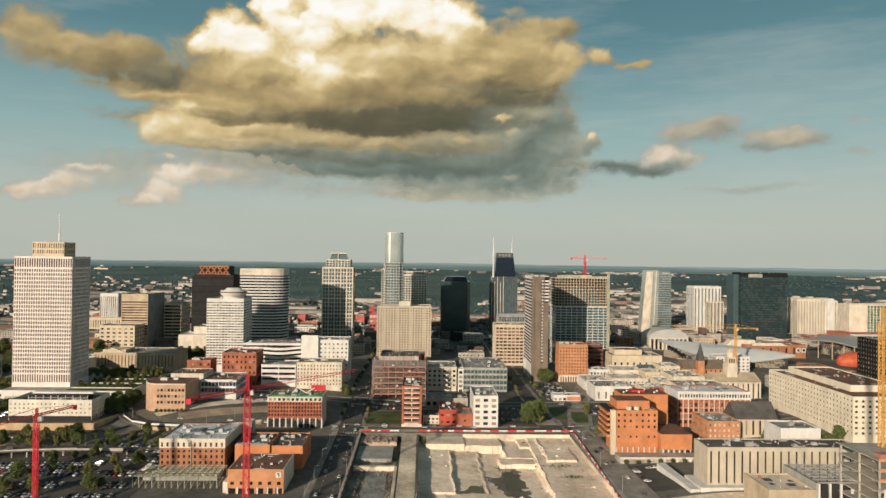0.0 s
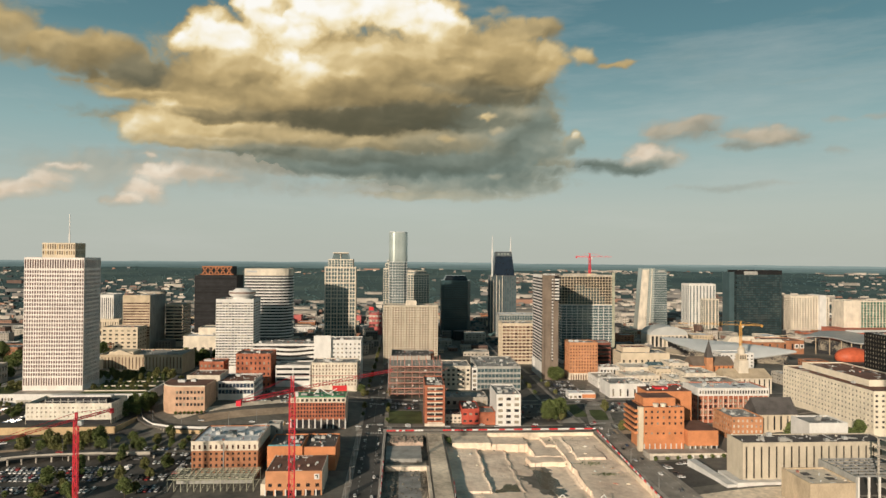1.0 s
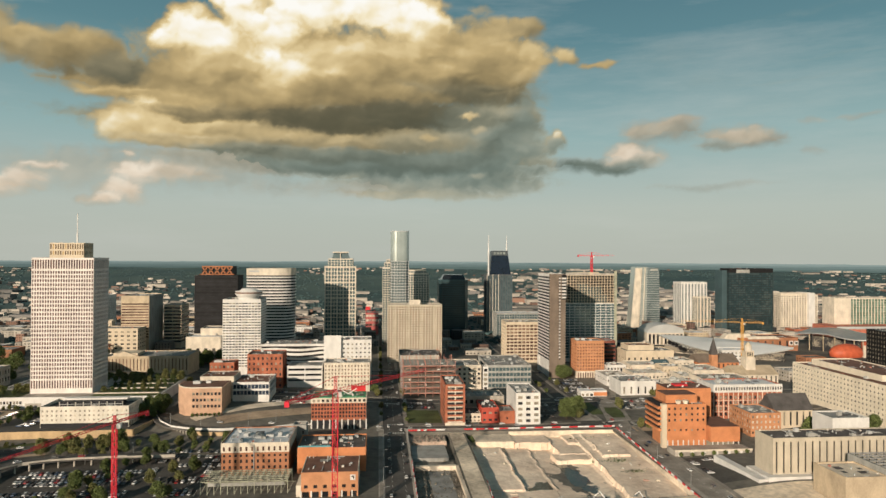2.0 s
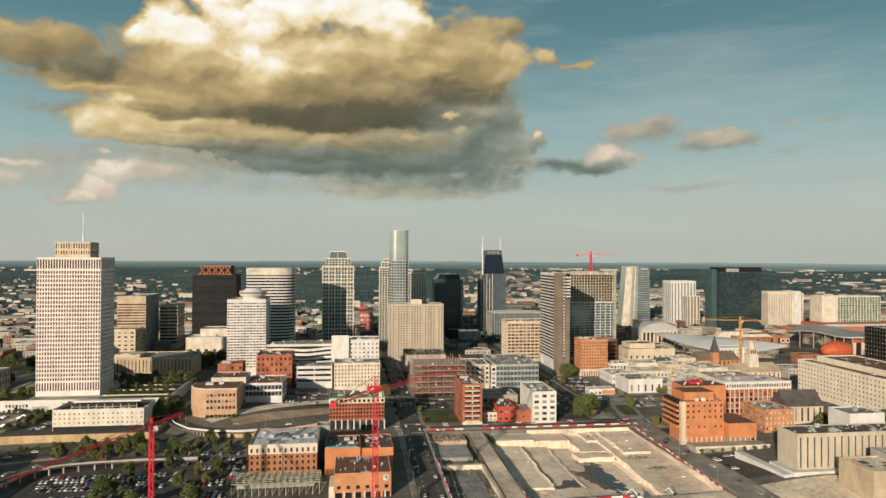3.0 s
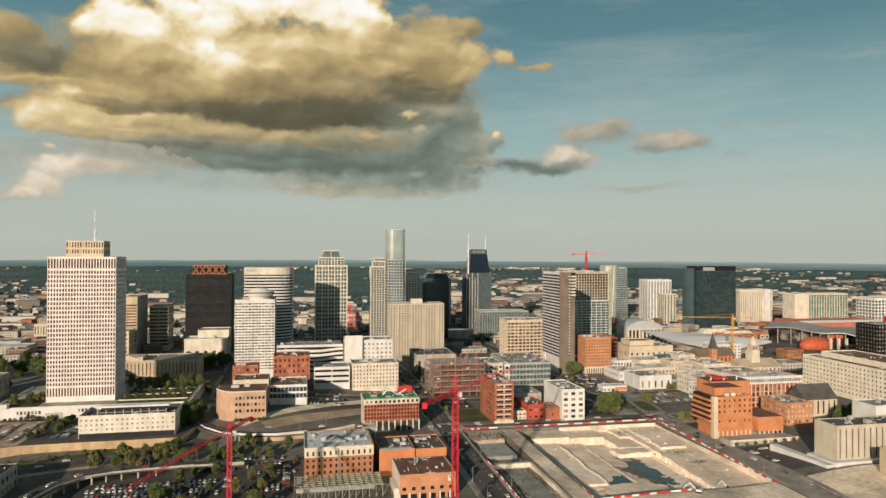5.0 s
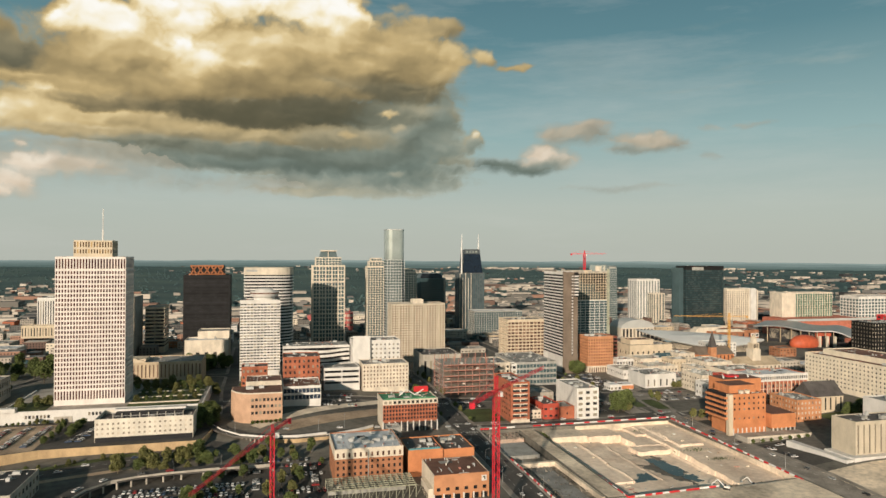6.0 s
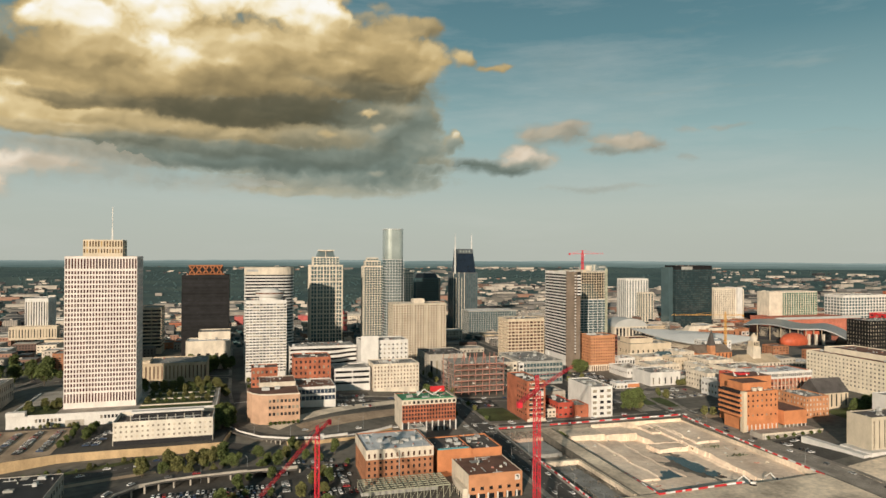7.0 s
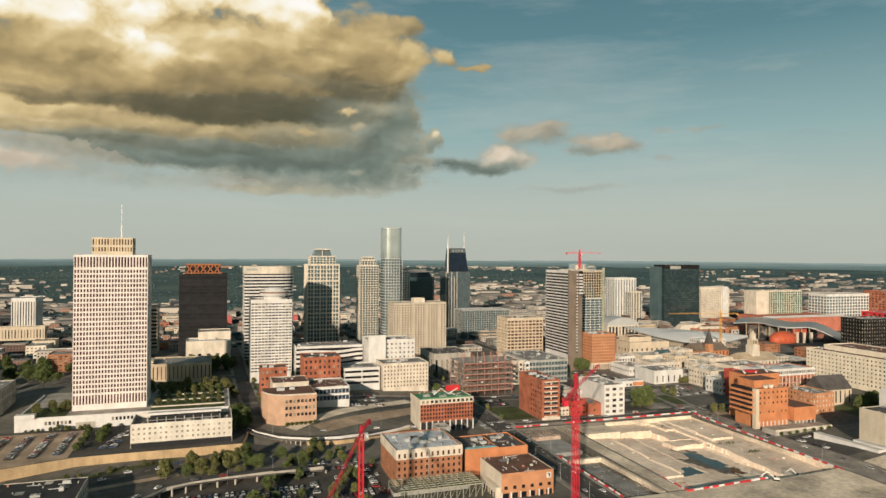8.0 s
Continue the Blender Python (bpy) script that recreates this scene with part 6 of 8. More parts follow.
for _ in range(4):
    fine_edge = [fine_edge[0]] + [tuple((Vector(a) + 2 * Vector(b) + Vector(q)) / 4) for a, b, q in zip(fine_edge, fine_edge[1:], fine_edge[2:])] + [fine_edge[-1]]
ne = len(fine_edge)
wave = MB()
for k in range(4):
    wave.v += [(x + 22 * k, y + 18 * k, z + 0.6 * k - 1.6 * s) for s in (0, 1) for x, y, z in fine_edge]
st2 = 2 * ne
for k in range(3):
    wave.f += [(k * st2 + i, k * st2 + i + 1, (k + 1) * st2 + i + 1, (k + 1) * st2 + i) for i in range(ne - 1)]
    wave.f += [(k * st2 + ne + i, (k + 1) * st2 + ne + i, (k + 1) * st2 + ne + i + 1, k * st2 + ne + i + 1) for i in range(ne - 1)]
wave.f += [(i, ne + i, ne + i + 1, i + 1) for i in range(ne - 1)] + [(0, st2, st2 + ne, ne), (st2, 2 * st2, 2 * st2 + ne, st2 + ne), (2 * st2, 3 * st2, 3 * st2 + ne, 2 * st2 + ne)]
part("roof", wave, M["steel"], mc, "wavy grey roof")
hall_pts = [(574, 952), (590, 934), (600, 912), (614, 898), (632, 888), (648, 872), (700, 915), (640, 1000)]
part("hall", MB().prism(hall_pts, 5, 13), G["win"], mc)
part("upper_hall", MB().prism([(575, 953), (591, 935), (601, 913), (612, 901), (690, 920), (640, 999)], 13, 28), G["win"], mc)
part("red_front", MB().prism([(612, 897.5), (632, 887.5), (634, 890), (614, 900)], 6, 27), mat("rust_red_panel", (0.42, 0.085, 0.04), rough=0.5), mc, "rust red wall panel")
ball = bmesh.new()
bmesh.ops.create_uvsphere(ball, u_segments=28, v_segments=16, radius=1.0, matrix=Matrix.Translation((579, 884, 12.5)) @ Matrix.Diagonal((24, 14, 13, 1)))
bme = MB()
ball.verts.index_update()
bme.v = [tuple(v.co) for v in ball.verts]
bme.f = [tuple(v.index for v in f.verts) for f in ball.faces]
ball.free()
bo = part("oval_hall", bme, mat("orange_red_shingle", (0.52, 0.11, 0.05), rough=0.5), mc, "orange red oval hall")
bo.data.polygons.foreach_set("use_smooth", [True] * len(bo.data.polygons))
# every second box is near-black, painting the shaded gap between frames
for i in range(5):
    part("entrance_frame", MB().box(597 + i * 5, 600 + i * 5, 873 - i * 2, 876 - i * 2, 5, 24), M["cream" if i % 2 == 0 else "dark"], mc)
for i in range(8):
    p = Vector(fine_edge[2 + i * 2])
    part("column", MB().box(p.x + 3, p.x + 4, p.y + 3, p.y + 4, 5, p.z - 1.4), M["tan"], mc)
part("red_roof", MB().box(642, 826, 988, 1050, 5, 37), mat("faded_red_roofing", (0.50, 0.17, 0.11), rough=0.8), mc, "red rear hall")
part("roof_coping", MB().box(640, 828, 986.5, 988, 34, 38), M["silver"], mc, "pale metal coping")
OCC.append((554, 830, 830, 1050))
mu = building("museum", "brown brick museum with slanted cream roofs", 458, 548, 945, 985, 27, wall="brick", zb=6, segs=[(12, 24, 1, 0.7, 0.25)], bay=12, roof="roofbrown", single=False, sides="s", units=2)
part("slanted_roof", MB().prism([(436, 952), (480, 952), (480, 966), (436, 966)], 24, 32, [(444, 953), (478, 953), (478, 965), (444, 965)]), M["cream"], mu, "cream slanted roof")
part("slanted_roof", MB().prism([(470, 943), (520, 943), (520, 949), (470, 949)], 25, 29, [(470, 943.5), (512, 943.5), (512, 948.5), (470, 948.5)]), M["cream"], mu, "cream slanted roof")
part("wing", MB().box(438, 457.9, 953, 984, 6, 24), M["cream"], mu)
for i in range(4):
    part("wing_window", MB().box(440 + i * 4.4, 443 + i * 4.4, 952.8, 953.1, 12, 21), G["win"], mu)
for i in range(2):
    part("white_frame", MB().box(534 + i * 8, 540 + i * 8, 944.4, 944.9, 16, 22), M["white"], mu)
    part("frame_pane", MB().box(535.2 + i * 8, 538.8 + i * 8, 944.2, 944.5, 17.2, 20.8), G["win"], mu)


# ---- cranes ----
def lattice(mb, a, b, half, seg, bar):
    """Four chords and zigzag lacing from a to b."""
    a, b = Vector(a), Vector(b)
    d = (b - a).normalized()
    u = d.cross(Vector((0, 0, 1)) if abs(d.z) < 0.9 else Vector((0, 1, 0))).normalized() * half
    w = d.cross(u).normalized() * half
    cs = [u + w, -u + w, -u - w, u - w]
    for c in cs:
        mb.beam(a + c, b + c, bar)
    n = max(2, int((b - a).length / seg))
    for i in range(n):
        p, q = a.lerp(b, i / n), a.lerp(b, (i + 1) / n)
        for k in range(4):
            c0, c1 = cs[k], cs[(k + 1) % 4]
            mb.beam(p + (c0 if i % 2 else c1), q + (c1 if i % 2 else c0), bar * 0.6)
            mb.beam(p + c0, p + c1, bar * 0.6)
    return mb


def tower_crane(label, x, y, zb, zj, tip, tail, m, half=1.3, apex=8.0, bar=0.22):
    """A slewing tower crane: mast, cab, jib, counter-jib, ballast, apex and tie bars."""
    ob = thing("tower_crane", label, "crane", x, y, zb, "cranes")
    part("mast", lattice(MB(), (x, y, zb), (x, y, zj), half, 3.2, bar), m, ob)
    part("jib", lattice(MB(), (x, y, zj + 0.6), (tip[0], tip[1], zj + 0.6), half * 0.5, 3.0, bar * 0.36), m, ob)
    part("counter_jib", lattice(MB(), (x, y, zj + 0.4), (tail[0], tail[1], zj + 0.4), half * 0.55, 3.0, bar * 0.6), m, ob)
    bx, by = tail
    part("ballast", MB().box(bx - half * 0.8, bx + half * 0.8, by - half * 0.8, by + half * 0.8, zj - 1.6, zj + 1.0), m, ob)
    part("apex", lattice(MB(), (x, y, zj), (x, y, zj + apex), half * 0.5, 2.5, bar * 0.8), m, ob)
    part("tie_bar", MB().beam((x, y, zj + apex), (x + (tip[0] - x) * 0.6, y + (tip[1] - y) * 0.6, zj + 1.6), 0.09).beam((x, y, zj + apex), (bx, by, zj + 1), 0.09), m, ob)
    part("cab", MB().box(x + 1.2, x + 3.2, y - 1.2, y + 1.0, zj - 2.6, zj - 0.2), M["white"], ob, "white driver's cab")
    return ob


tower_crane("tall red lattice tower crane beside the orange hall", -91.8, 359, 2, 74, (-40, 420), (-113, 332), M["crane"], half=1.4, bar=0.155)
tower_crane("red lattice tower crane standing in the car park", -203.7, 363.5, 5, 58.5, (-232, 282), (-195, 386), M["crane"], half=0.95, bar=0.17, apex=4)
tower_crane("distant red tower crane on the unfinished tower", 214, 882, 110, 146, (240, 870), (198, 890), M["crane"], half=1.1, apex=5, bar=0.25)
tower_crane("orange tower crane among the eastern blocks", 368.7, 781, 8, 66, (300, 800), (392, 776), M["ycrane"], half=1.1, apex=5, bar=0.18)
tower_crane("yellow tower crane beside the concrete frame", 241.3, 345, 8, 114, (291.5, 400), (260, 330), M["ycrane"], half=1.5)

# ---- cars ----
def make_car(paint, label, van=False, plain=False):
    ob = thing("car", label, "car", 0, 0, 0, "parked cars")
    prof = [(-2.25, 0.35), (2.2, 0.35), (2.25, 0.75), (1.3, 0.95), (-2.15, 1.0), (-2.3, 0.7)]
    b = MB()
    for s in (-0.88, 0.88):
        b.v += [(x, s, z) for x, z in prof]
    b.f = [tuple(range(6)), tuple(reversed(range(6, 12)))] + [(i, 6 + i, 6 + (i + 1) % 6, (i + 1) % 6) for i in range(6)]
    part("body", b, paint, ob)
    top = 1.95 if van else 1.45
    part("cabin_glass", MB().prism([(-2.0, -0.8), (1.2, -0.8), (1.2, 0.8), (-2.0, 0.8)], 0.96, top - 0.05, [(-1.6, -0.66), (0.5, -0.66), (0.5, 0.66), (-1.6, 0.66)]), G["dark"], ob)
    part("roof", MB().box(-1.58, 0.48, -0.65, 0.65, top - 0.05, top + 0.02), paint, ob)
    for x in (-1.4, 1.4) if not plain else ():
        for y in (-0.86, 0.86):
            w = MB()
            w.v = [(x + 0.33 * math.cos(a), y + s, 0.33 + 0.33 * math.sin(a)) for s in (-0.1, 0.1) for a in (i * math.tau / 8 for i in range(8))]
            w.f = [tuple(range(8)), tuple(reversed(range(8, 16)))] + [(i, 8 + i, 8 + (i + 1) % 8, (i + 1) % 8) for i in range(8)]
            part("wheel", w, M["tyre"], ob)
    return ob


cars = [make_car(CAR[i], lab) for i, lab in enumerate(("white parked car", "silver parked car", "black parked car", "dark blue parked car", "red parked car", "grey parked car"))]
for c, lab in zip(cars, ("white", "silver", "black", "dark blue", "red", "grey")):
    c["label"] = lab + " saloon car parked on asphalt"
rc = random.Random(11)
far_cars = [make_car(CAR[i], c["label"], plain=True) for i, c in enumerate(cars)]
used, far_used = [0] * 6, [0] * 6
NCAR = [0]
BODY_SHAPE = MB().box(-2.2, 2.2, -0.88, 0.88, 0.3, 0.95).box(-1.6, 0.5, -0.65, 0.65, 1.42, 1.47)
GLASS_SHAPE = MB().prism([(-2.0, -0.8), (1.2, -0.8), (1.2, 0.8), (-2.0, 0.8)], 0.95, 1.42, [(-1.6, -0.66), (0.5, -0.66), (0.5, 0.66), (-1.6, 0.66)])
REST_BODY, REST_GLASS = [MB() for _ in range(6)], MB()


def park(x, y, ang, z=None):
    k = rc.choices(range(6), (32, 22, 18, 9, 6, 13))[0]
    m = pose(x, y, (lift(x, y) + 0.1) if z is None else z, 0, 0, ang)
    NCAR[0] += 1
    if y > 500:
        c, s = math.cos(radians(ang)), math.sin(radians(ang))
        for q, dark in ((REST_BODY[k], False), (REST_GLASS, True)):
            src, n = (GLASS_SHAPE if dark else BODY_SHAPE), len(q.v)
            q.v += [(x + px * c - py * s, y + px * s + py * c, m.translation.z + pz) for px, py, pz in src.v]
            q.f += [tuple(n + i for i in f) for f in src.f]
        return
    kind, seen = (cars, used) if y < 425 and -300 < x < 200 else (far_cars, far_used)
    if not seen[k]:
        seen[k] = 1
        kind[k].matrix_basis = m
    else:
        copy_thing(kind[k], m)


def row(x0, y0, x1, y1, ang, fill=0.75, pitch=2.9, z=None):
    n = int(math.hypot(x1 - x0, y1 - y0) / pitch)
    for i in range(n):
        if rc.random() < fill:
            t = (i + 0.5) / n
            park(x0 + (x1 - x0) * t + rc.uniform(-0.2, 0.2), y0 + (y1 - y0) * t + rc.uniform(-0.3, 0.3), ang + rc.uniform(-3, 3) + (180 if rc.random() < 0.5 else 0), z)


for y in (392, 397.5, 412, 417.5, 432, 437.5):
    row(-290, y, -216, y, 90, 0.74)
    row(-206, y, -172, y, 90, 0.7)
for x in (-213, -178):
    row(x, 440, x, 474, 0, 0.6)
row(-292, 446, -218, 446, 90, 0.85), row(-288, 452, -216, 452, 90, 0.85), row(-226, 480, -172, 478, 90, 0.6), row(-222, 491, -180, 488, 90, 0.6), row(-200, 462, -172, 461, 90, 0.75)
for x in (-405, -391, -378, -365):
    row(x, 530, x, 588, 0, 0.85, z=14.05)
row(-340, 540, -328, 590, 0, 0.7, z=14.05), row(-334, 540, -326, 590, 0, 0.5, z=14.05)
for y in (572, 592, 612):
    row(68, y, 98, y, 90, 0.75)
for y in (652, 670, 676, 690, 696, 712, 718, 734):
    row(119, y, 150, y, 90, 0.8)
for y in (604, 618):
    row(-44, y, -20, y, 90, 0.7)
for y in (606, 622, 640):
    row(-162, y, -130, y, 90, 0.6)
for y in (594, 606, 622):
    row(153, y, 194, y, 90, 0.55)
row(141, 392, 141, 448, 0, 0.18), row(146, 441, 166, 444, 0, 0.3)
for x, y0, y1 in ((-61.5, 300, 640), (-51.5, 300, 640), (-55, 640, 1000), (126, 420, 540), (131.5, 320, 520)):
    y = y0
    while y < y1:
        y += rc.uniform(15, 42)
        park(x, y, 90)
for x0, x1, y in ((-120, 118, 543), (-240, 118, 548), (-200, 300, 632), (-50, 300, 783)):
    x = x0
    while x < x1:
        x += rc.uniform(18, 52)
        park(x, y, 0)
for k in range(13):
    x = -455 + k * 15 + rc.uniform(-4, 4)
    y = 479 + (x + 470) * 0.1 if x < -350 else 491 + (x + 350) * 0.333
    park(x, y + (2.6 if k % 2 else -2.6), 6 if x < -350 else 18, lift(x, y) + 0.4)
for _ in range(9):
    t = rc.random() * 4.99
    a, b = Vector(via_pts[int(t)]), Vector(via_pts[int(t) + 1])
    p = a.lerp(b, t % 1)
    park(p.x, p.y, math.degrees(math.atan2(b.y - a.y, b.x - a.x)), 11.05 - 0.15 * max(0, t - 3))


rest = thing("distant_cars", "many parked and driving cars on the far streets and terraces", "cars", 0, 0, 0, kind="stuff")
for k, q in enumerate(REST_BODY):
    if q.v:
        part("bodywork", q, CAR[k], rest, kind="stuff")
part("glazing", REST_GLASS, G["dark"], rest, kind="stuff")


# ---- trees ----
def make_tree(seed, h, r, leafmat, label, n=2600):
    rt = random.Random(seed)
    ob = thing("tree", label, "tree", 0, 0, 0, "trees")
    tr = MB()
    k = 8
    tr.v = [(0.28 * math.cos(a), 0.28 * math.sin(a), -0.4) for a in (i * math.tau / k for i in range(k))] + [(0.13 * math.cos(a), 0.13 * math.sin(a), h * 0.55) for a in (i * math.tau / k for i in range(k))]
    tr.f = [(i, (i + 1) % k, k + (i + 1) % k, k + i) for i in range(k)] + [tuple(range(k, 2 * k))]
    blobs = []
    for i in range(16):
        a, v = rt.uniform(0, math.tau), rt.uniform(0.0, 1.0)
        q = math.sqrt(max(1 - (1.9 * v - 0.85) ** 2, 0.1)) * rt.uniform(0.25, 0.72)
        c = Vector((r * q * math.cos(a), r * q * math.sin(a), h * (0.30 + 0.58 * v)))
        blobs.append((c, r * rt.uniform(0.28, 0.46)))
        tr.beam((0, 0, h * 0.3), tuple(c), 0.07)
    blobs.append((Vector((0, 0, h * 0.86)), r * 0.38))
    blobs.append((Vector((0, 0, h * 0.55)), r * 0.55))
    part("trunk", tr, M["bark"], ob)
    cr = MB()
    for _ in range(n):
        c, q = rt.choice(blobs)
        d = Vector((rt.gauss(0, 1), rt.gauss(0, 1), rt.gauss(0, 0.9))).normalized() * q * rt.uniform(0.6, 1.06)
        p = c + d
        s = rt.uniform(0.24, 0.55)
        e = Euler((rt.uniform(-0.9, 0.9), rt.uniform(-0.9, 0.9), rt.uniform(0, 6))).to_matrix() if rt.random() < 0.5 else Euler((rt.uniform(0, 6), rt.uniform(0, 6), rt.uniform(0, 6))).to_matrix()
        m = len(cr.v)
        cr.v += [tuple(p + e @ Vector(t)) for t in ((-s, -s * 0.6, 0), (s, -s * 0.5, 0.1), (s * 0.8, s * 0.7, 0), (-s * 0.5, s * 0.8, 0.15))]
        cr.f.append((m, m + 1, m + 2, m + 3))
    part("crown", cr, leafmat, ob)
    return ob


kinds = [make_tree(1, 11, 5.6, M["leaf"], "broad dark green street tree"), make_tree(2, 14, 6.2, M["leaf"], "tall dark green tree in full leaf"), make_tree(3, 10, 4.8, M["leaf2"], "olive green tree with yellowing leaves"), make_tree(4, 16, 5.2, M["leaf2"], "tall narrow olive green tree")]
tseen = [0] * 4


def plant(x, y, k, s=1.0, z=None):
    m = pose(x, y, (lift(x, y) if z is None else z), 0, 0, rc.uniform(0, 360)) @ Matrix.Diagonal((s, s, s * rc.uniform(0.9, 1.15), 1))
    if not tseen[k]:
        tseen[k] = 1
        kinds[k].matrix_basis = m
    else:
        copy_thing(kinds[k], m)


TREES = [(-283, 494, 3), (-277, 489, 2), (-269, 492, 3), (-262, 497, 2), (-256, 495, 3), (-250, 498, 1), (-226, 481, 0), (-216, 484, 1), (-207, 488, 0), (-198, 492, 1), (-190, 495, 2), (-240, 448, 1), (-236, 440, 0), (-243, 429, 2), (-247, 420, 1),
         (-214, 507, 0), (-205, 512, 1), (-190, 506, 0), (-178, 500, 1), (88, 561, 1), (94, 560, 1), (100, 562, 2), (86, 568, 0), (92, 569, 1), (104, 568, 2), (-70, 640, 2), (-73, 648, 1), (-190, 460, 2), (-187, 450, 1), (-192, 435, 2), (-172, 480, 0), (-245, 402, 1), (-240, 396, 0)]
LOT_TREES = [(-234, 464), (-221, 463), (-270, 486), (-255, 481), (-248, 499), (-228, 502), (-210, 499), (-202, 506), (-189, 488), (-249, 426), (-234, 413), (-240, 398), (-222, 437), (-194, 402), (-191, 411), (-198, 443), (-186, 458), (-224, 398), (-297, 487), (-280, 500), (-266, 503), (-244, 488), (-222, 492), (-206, 425), (-262, 405)]
TREES += [(x, y, i % 4) for i, (x, y) in enumerate(LOT_TREES)]
for x, y, k in TREES:
    plant(x, y, k, rc.uniform(0.55, 0.82) * (1.4 if 486 < y < 500 and x < -245 else 1.0))
for j in range(3):
    for i in range(8):
        plant(-266 - i * 6.5 + rc.uniform(-1, 1), 627 + j * 22 + rc.uniform(-2, 2), rc.choice((0, 2)), 0.55, 22.8)
for i in range(11):
    plant(-252 - i * 7.5, 676 + rc.uniform(-3, 3), rc.choice((0, 2)), 0.8, 23 if i > 0 else None)
    plant(-255 - i * 7.5, 690 + rc.uniform(-3, 3), rc.choice((0, 2)), 0.8, 23 if i > 0 else None)
for i in range(8):
    plant(-398 + i * 3.2 + rc.uniform(-1, 1), 612 + rc.uniform(0, 30), rc.choice((0, 2)), 0.7, 22.6)
for i in range(9):
    plant(-252 + rc.uniform(-6, 6), 560 + i * 5, 1, 1.0, 12)
for i in range(8):
    plant(-343 + rc.uniform(-2, 2), 556 + i * 5, 0, 0.8, 13.9)
for _ in range(46):
    plant(rc.uniform(-560, -400), rc.uniform(700, 900), rc.choice((0, 1)), rc.uniform(1.0, 1.5))
for _ in range(22):
    plant(rc.uniform(-300, -250), rc.uniform(800, 836), rc.choice((0, 1)), rc.uniform(0.9, 1.3))
for _ in range(14):
    plant(rc.uniform(244, 300), rc.uniform(452, 500), rc.choice((0, 1)), rc.uniform(0.8, 1.2))
for i in range(7):
    plant(139 + i * 8, 452.5, 0, 0.45)
for _ in range(10):
    plant(rc.uniform(126, 150), rc.uniform(736, 748), rc.choice((0, 1)), rc.uniform(0.7, 1.0))
for _ in range(10):
    plant(rc.uniform(275, 300), rc.uniform(695, 722), 1, 0.9)


for x, y0, y1 in ((-46.2, 545, 800), (-67.0, 575, 1000), (119.5, 640, 760), (98.5, 640, 760), (-233, 650, 900)):
    y = y0
    while y < y1:
        if min(abs(y - 538), abs(y - 628), abs(y - 785)) > 14:
            plant(x, y, rc.choice((0, 2)), rc.uniform(0.45, 0.65))
        y += rc.uniform(12, 38)
for i in range(9):
    plant(-398 + i * 5 + rc.uniform(-1.5, 1.5), 599.5, rc.choice((0, 2)), rc.uniform(0.28, 0.42), 13.9)
for i in range(8):
    plant(-354 + rc.uniform(-1.5, 1.5), 540 + i * 6.5, 0, rc.uniform(0.5, 0.75), 13.9)
for _ in range(6):
    plant(rc.uniform(-300, -175), rc.uniform(484, 512), rc.choice((0, 1, 0)), rc.uniform(0.5, 0.8))
for x, y in ((89, 560), (95, 563), (91, 568), (100, 566)):
    plant(x, y, 1, rc.uniform(1.0, 1.2))
for i in range(8):
    plant(198 + i * 5.2, 644 + rc.uniform(-2, 2), 2, rc.uniform(0.5, 0.8))
for x, y in ((148, 604), (152, 612), (146, 590), (140, 527), (147, 524), (232, 600), (226, 640)):
    plant(x, y, rc.choice((0, 2)), rc.uniform(0.5, 0.8))


for k in range(26):
    x = -460 + k * 6.4
    y = 489.5 + (x + 470) * 0.1 if x < -350 else 501 + (x + 350) * 0.333
    plant(x + rc.uniform(-2, 2), y + rc.uniform(-1, 1), rc.choice((0, 2)), rc.uniform(0.22, 0.5))


# ---- street lamps ----
def make_lamp():
    ob = thing("street_lamp", "tall grey street lamp with one arm", "street lamp", 0, 0, 0, "street lamps")
    part("pole", MB().prism(ellipse(0, 0, 0.14, 0.14, 8), -0.3, 10, ellipse(0, 0, 0.07, 0.07, 8)), M["steel"], ob)
    part("arm", MB().beam((0, 0, 9.8), (2.2, 0, 10.4), 0.06), M["steel"], ob)
    part("head", MB().box(2.0, 2.9, -0.18, 0.18, 10.3, 10.5), M["steel"], ob)
    return ob


lamp0 = make_lamp()
first = True
for x, y, a in [(-47.5, 300 + 34 * i, 180) for i in range(7)] + [(-66, 320 + 34 * i, 0) for i in range(6)] + [(-230, 545, 200), (-205, 536, 120), (-170, 540, 60), (-150, 548, 80), (121, 400, 0), (121, 450, 0), (121, 500, 0), (-262, 470, 120), (-235, 480, 120)]:
    m = pose(x, y, lift(x, y), 0, 0, a)
    if first:
        lamp0.matrix_basis, first = m, False
    else:
        copy_thing(lamp0, m)


for i in range(7):
    plant(-218 + i * 3.4, 562.5, 0, 0.42)

# site machines
def make_digger():
    ob = thing("excavator", "pale excavator working at the edge of the site", "excavator", 0, 0, 0, "site machines")
    for s in (-1.2, 1.2):
        part("track", MB().box(-2, 2, s - 0.3, s + 0.3, 0, 0.9), M["tyre"], ob)
    part("house", MB().box(-1.8, 1.4, -1.3, 1.3, 0.95, 2.2), M["white"], ob)
    part("cab", MB().box(0.2, 1.4, 0.2, 1.3, 2.2, 3.2), G["win"], ob)
    part("boom", MB().beam((1.2, -0.3, 1.6), (5.0, -0.3, 5.2), 0.28).beam((5.0, -0.3, 5.2), (8.2, -0.3, 2.2), 0.22), M["white"], ob)
    part("bucket", MB().prism([(7.8, -0.9), (8.9, -0.9), (8.9, 0.3), (7.8, 0.3)], 1.2, 2.3, [(8.0, -0.9), (8.5, -0.9), (8.5, 0.3), (8.0, 0.3)]), M["steel"], ob)
    return ob


dg = make_digger()
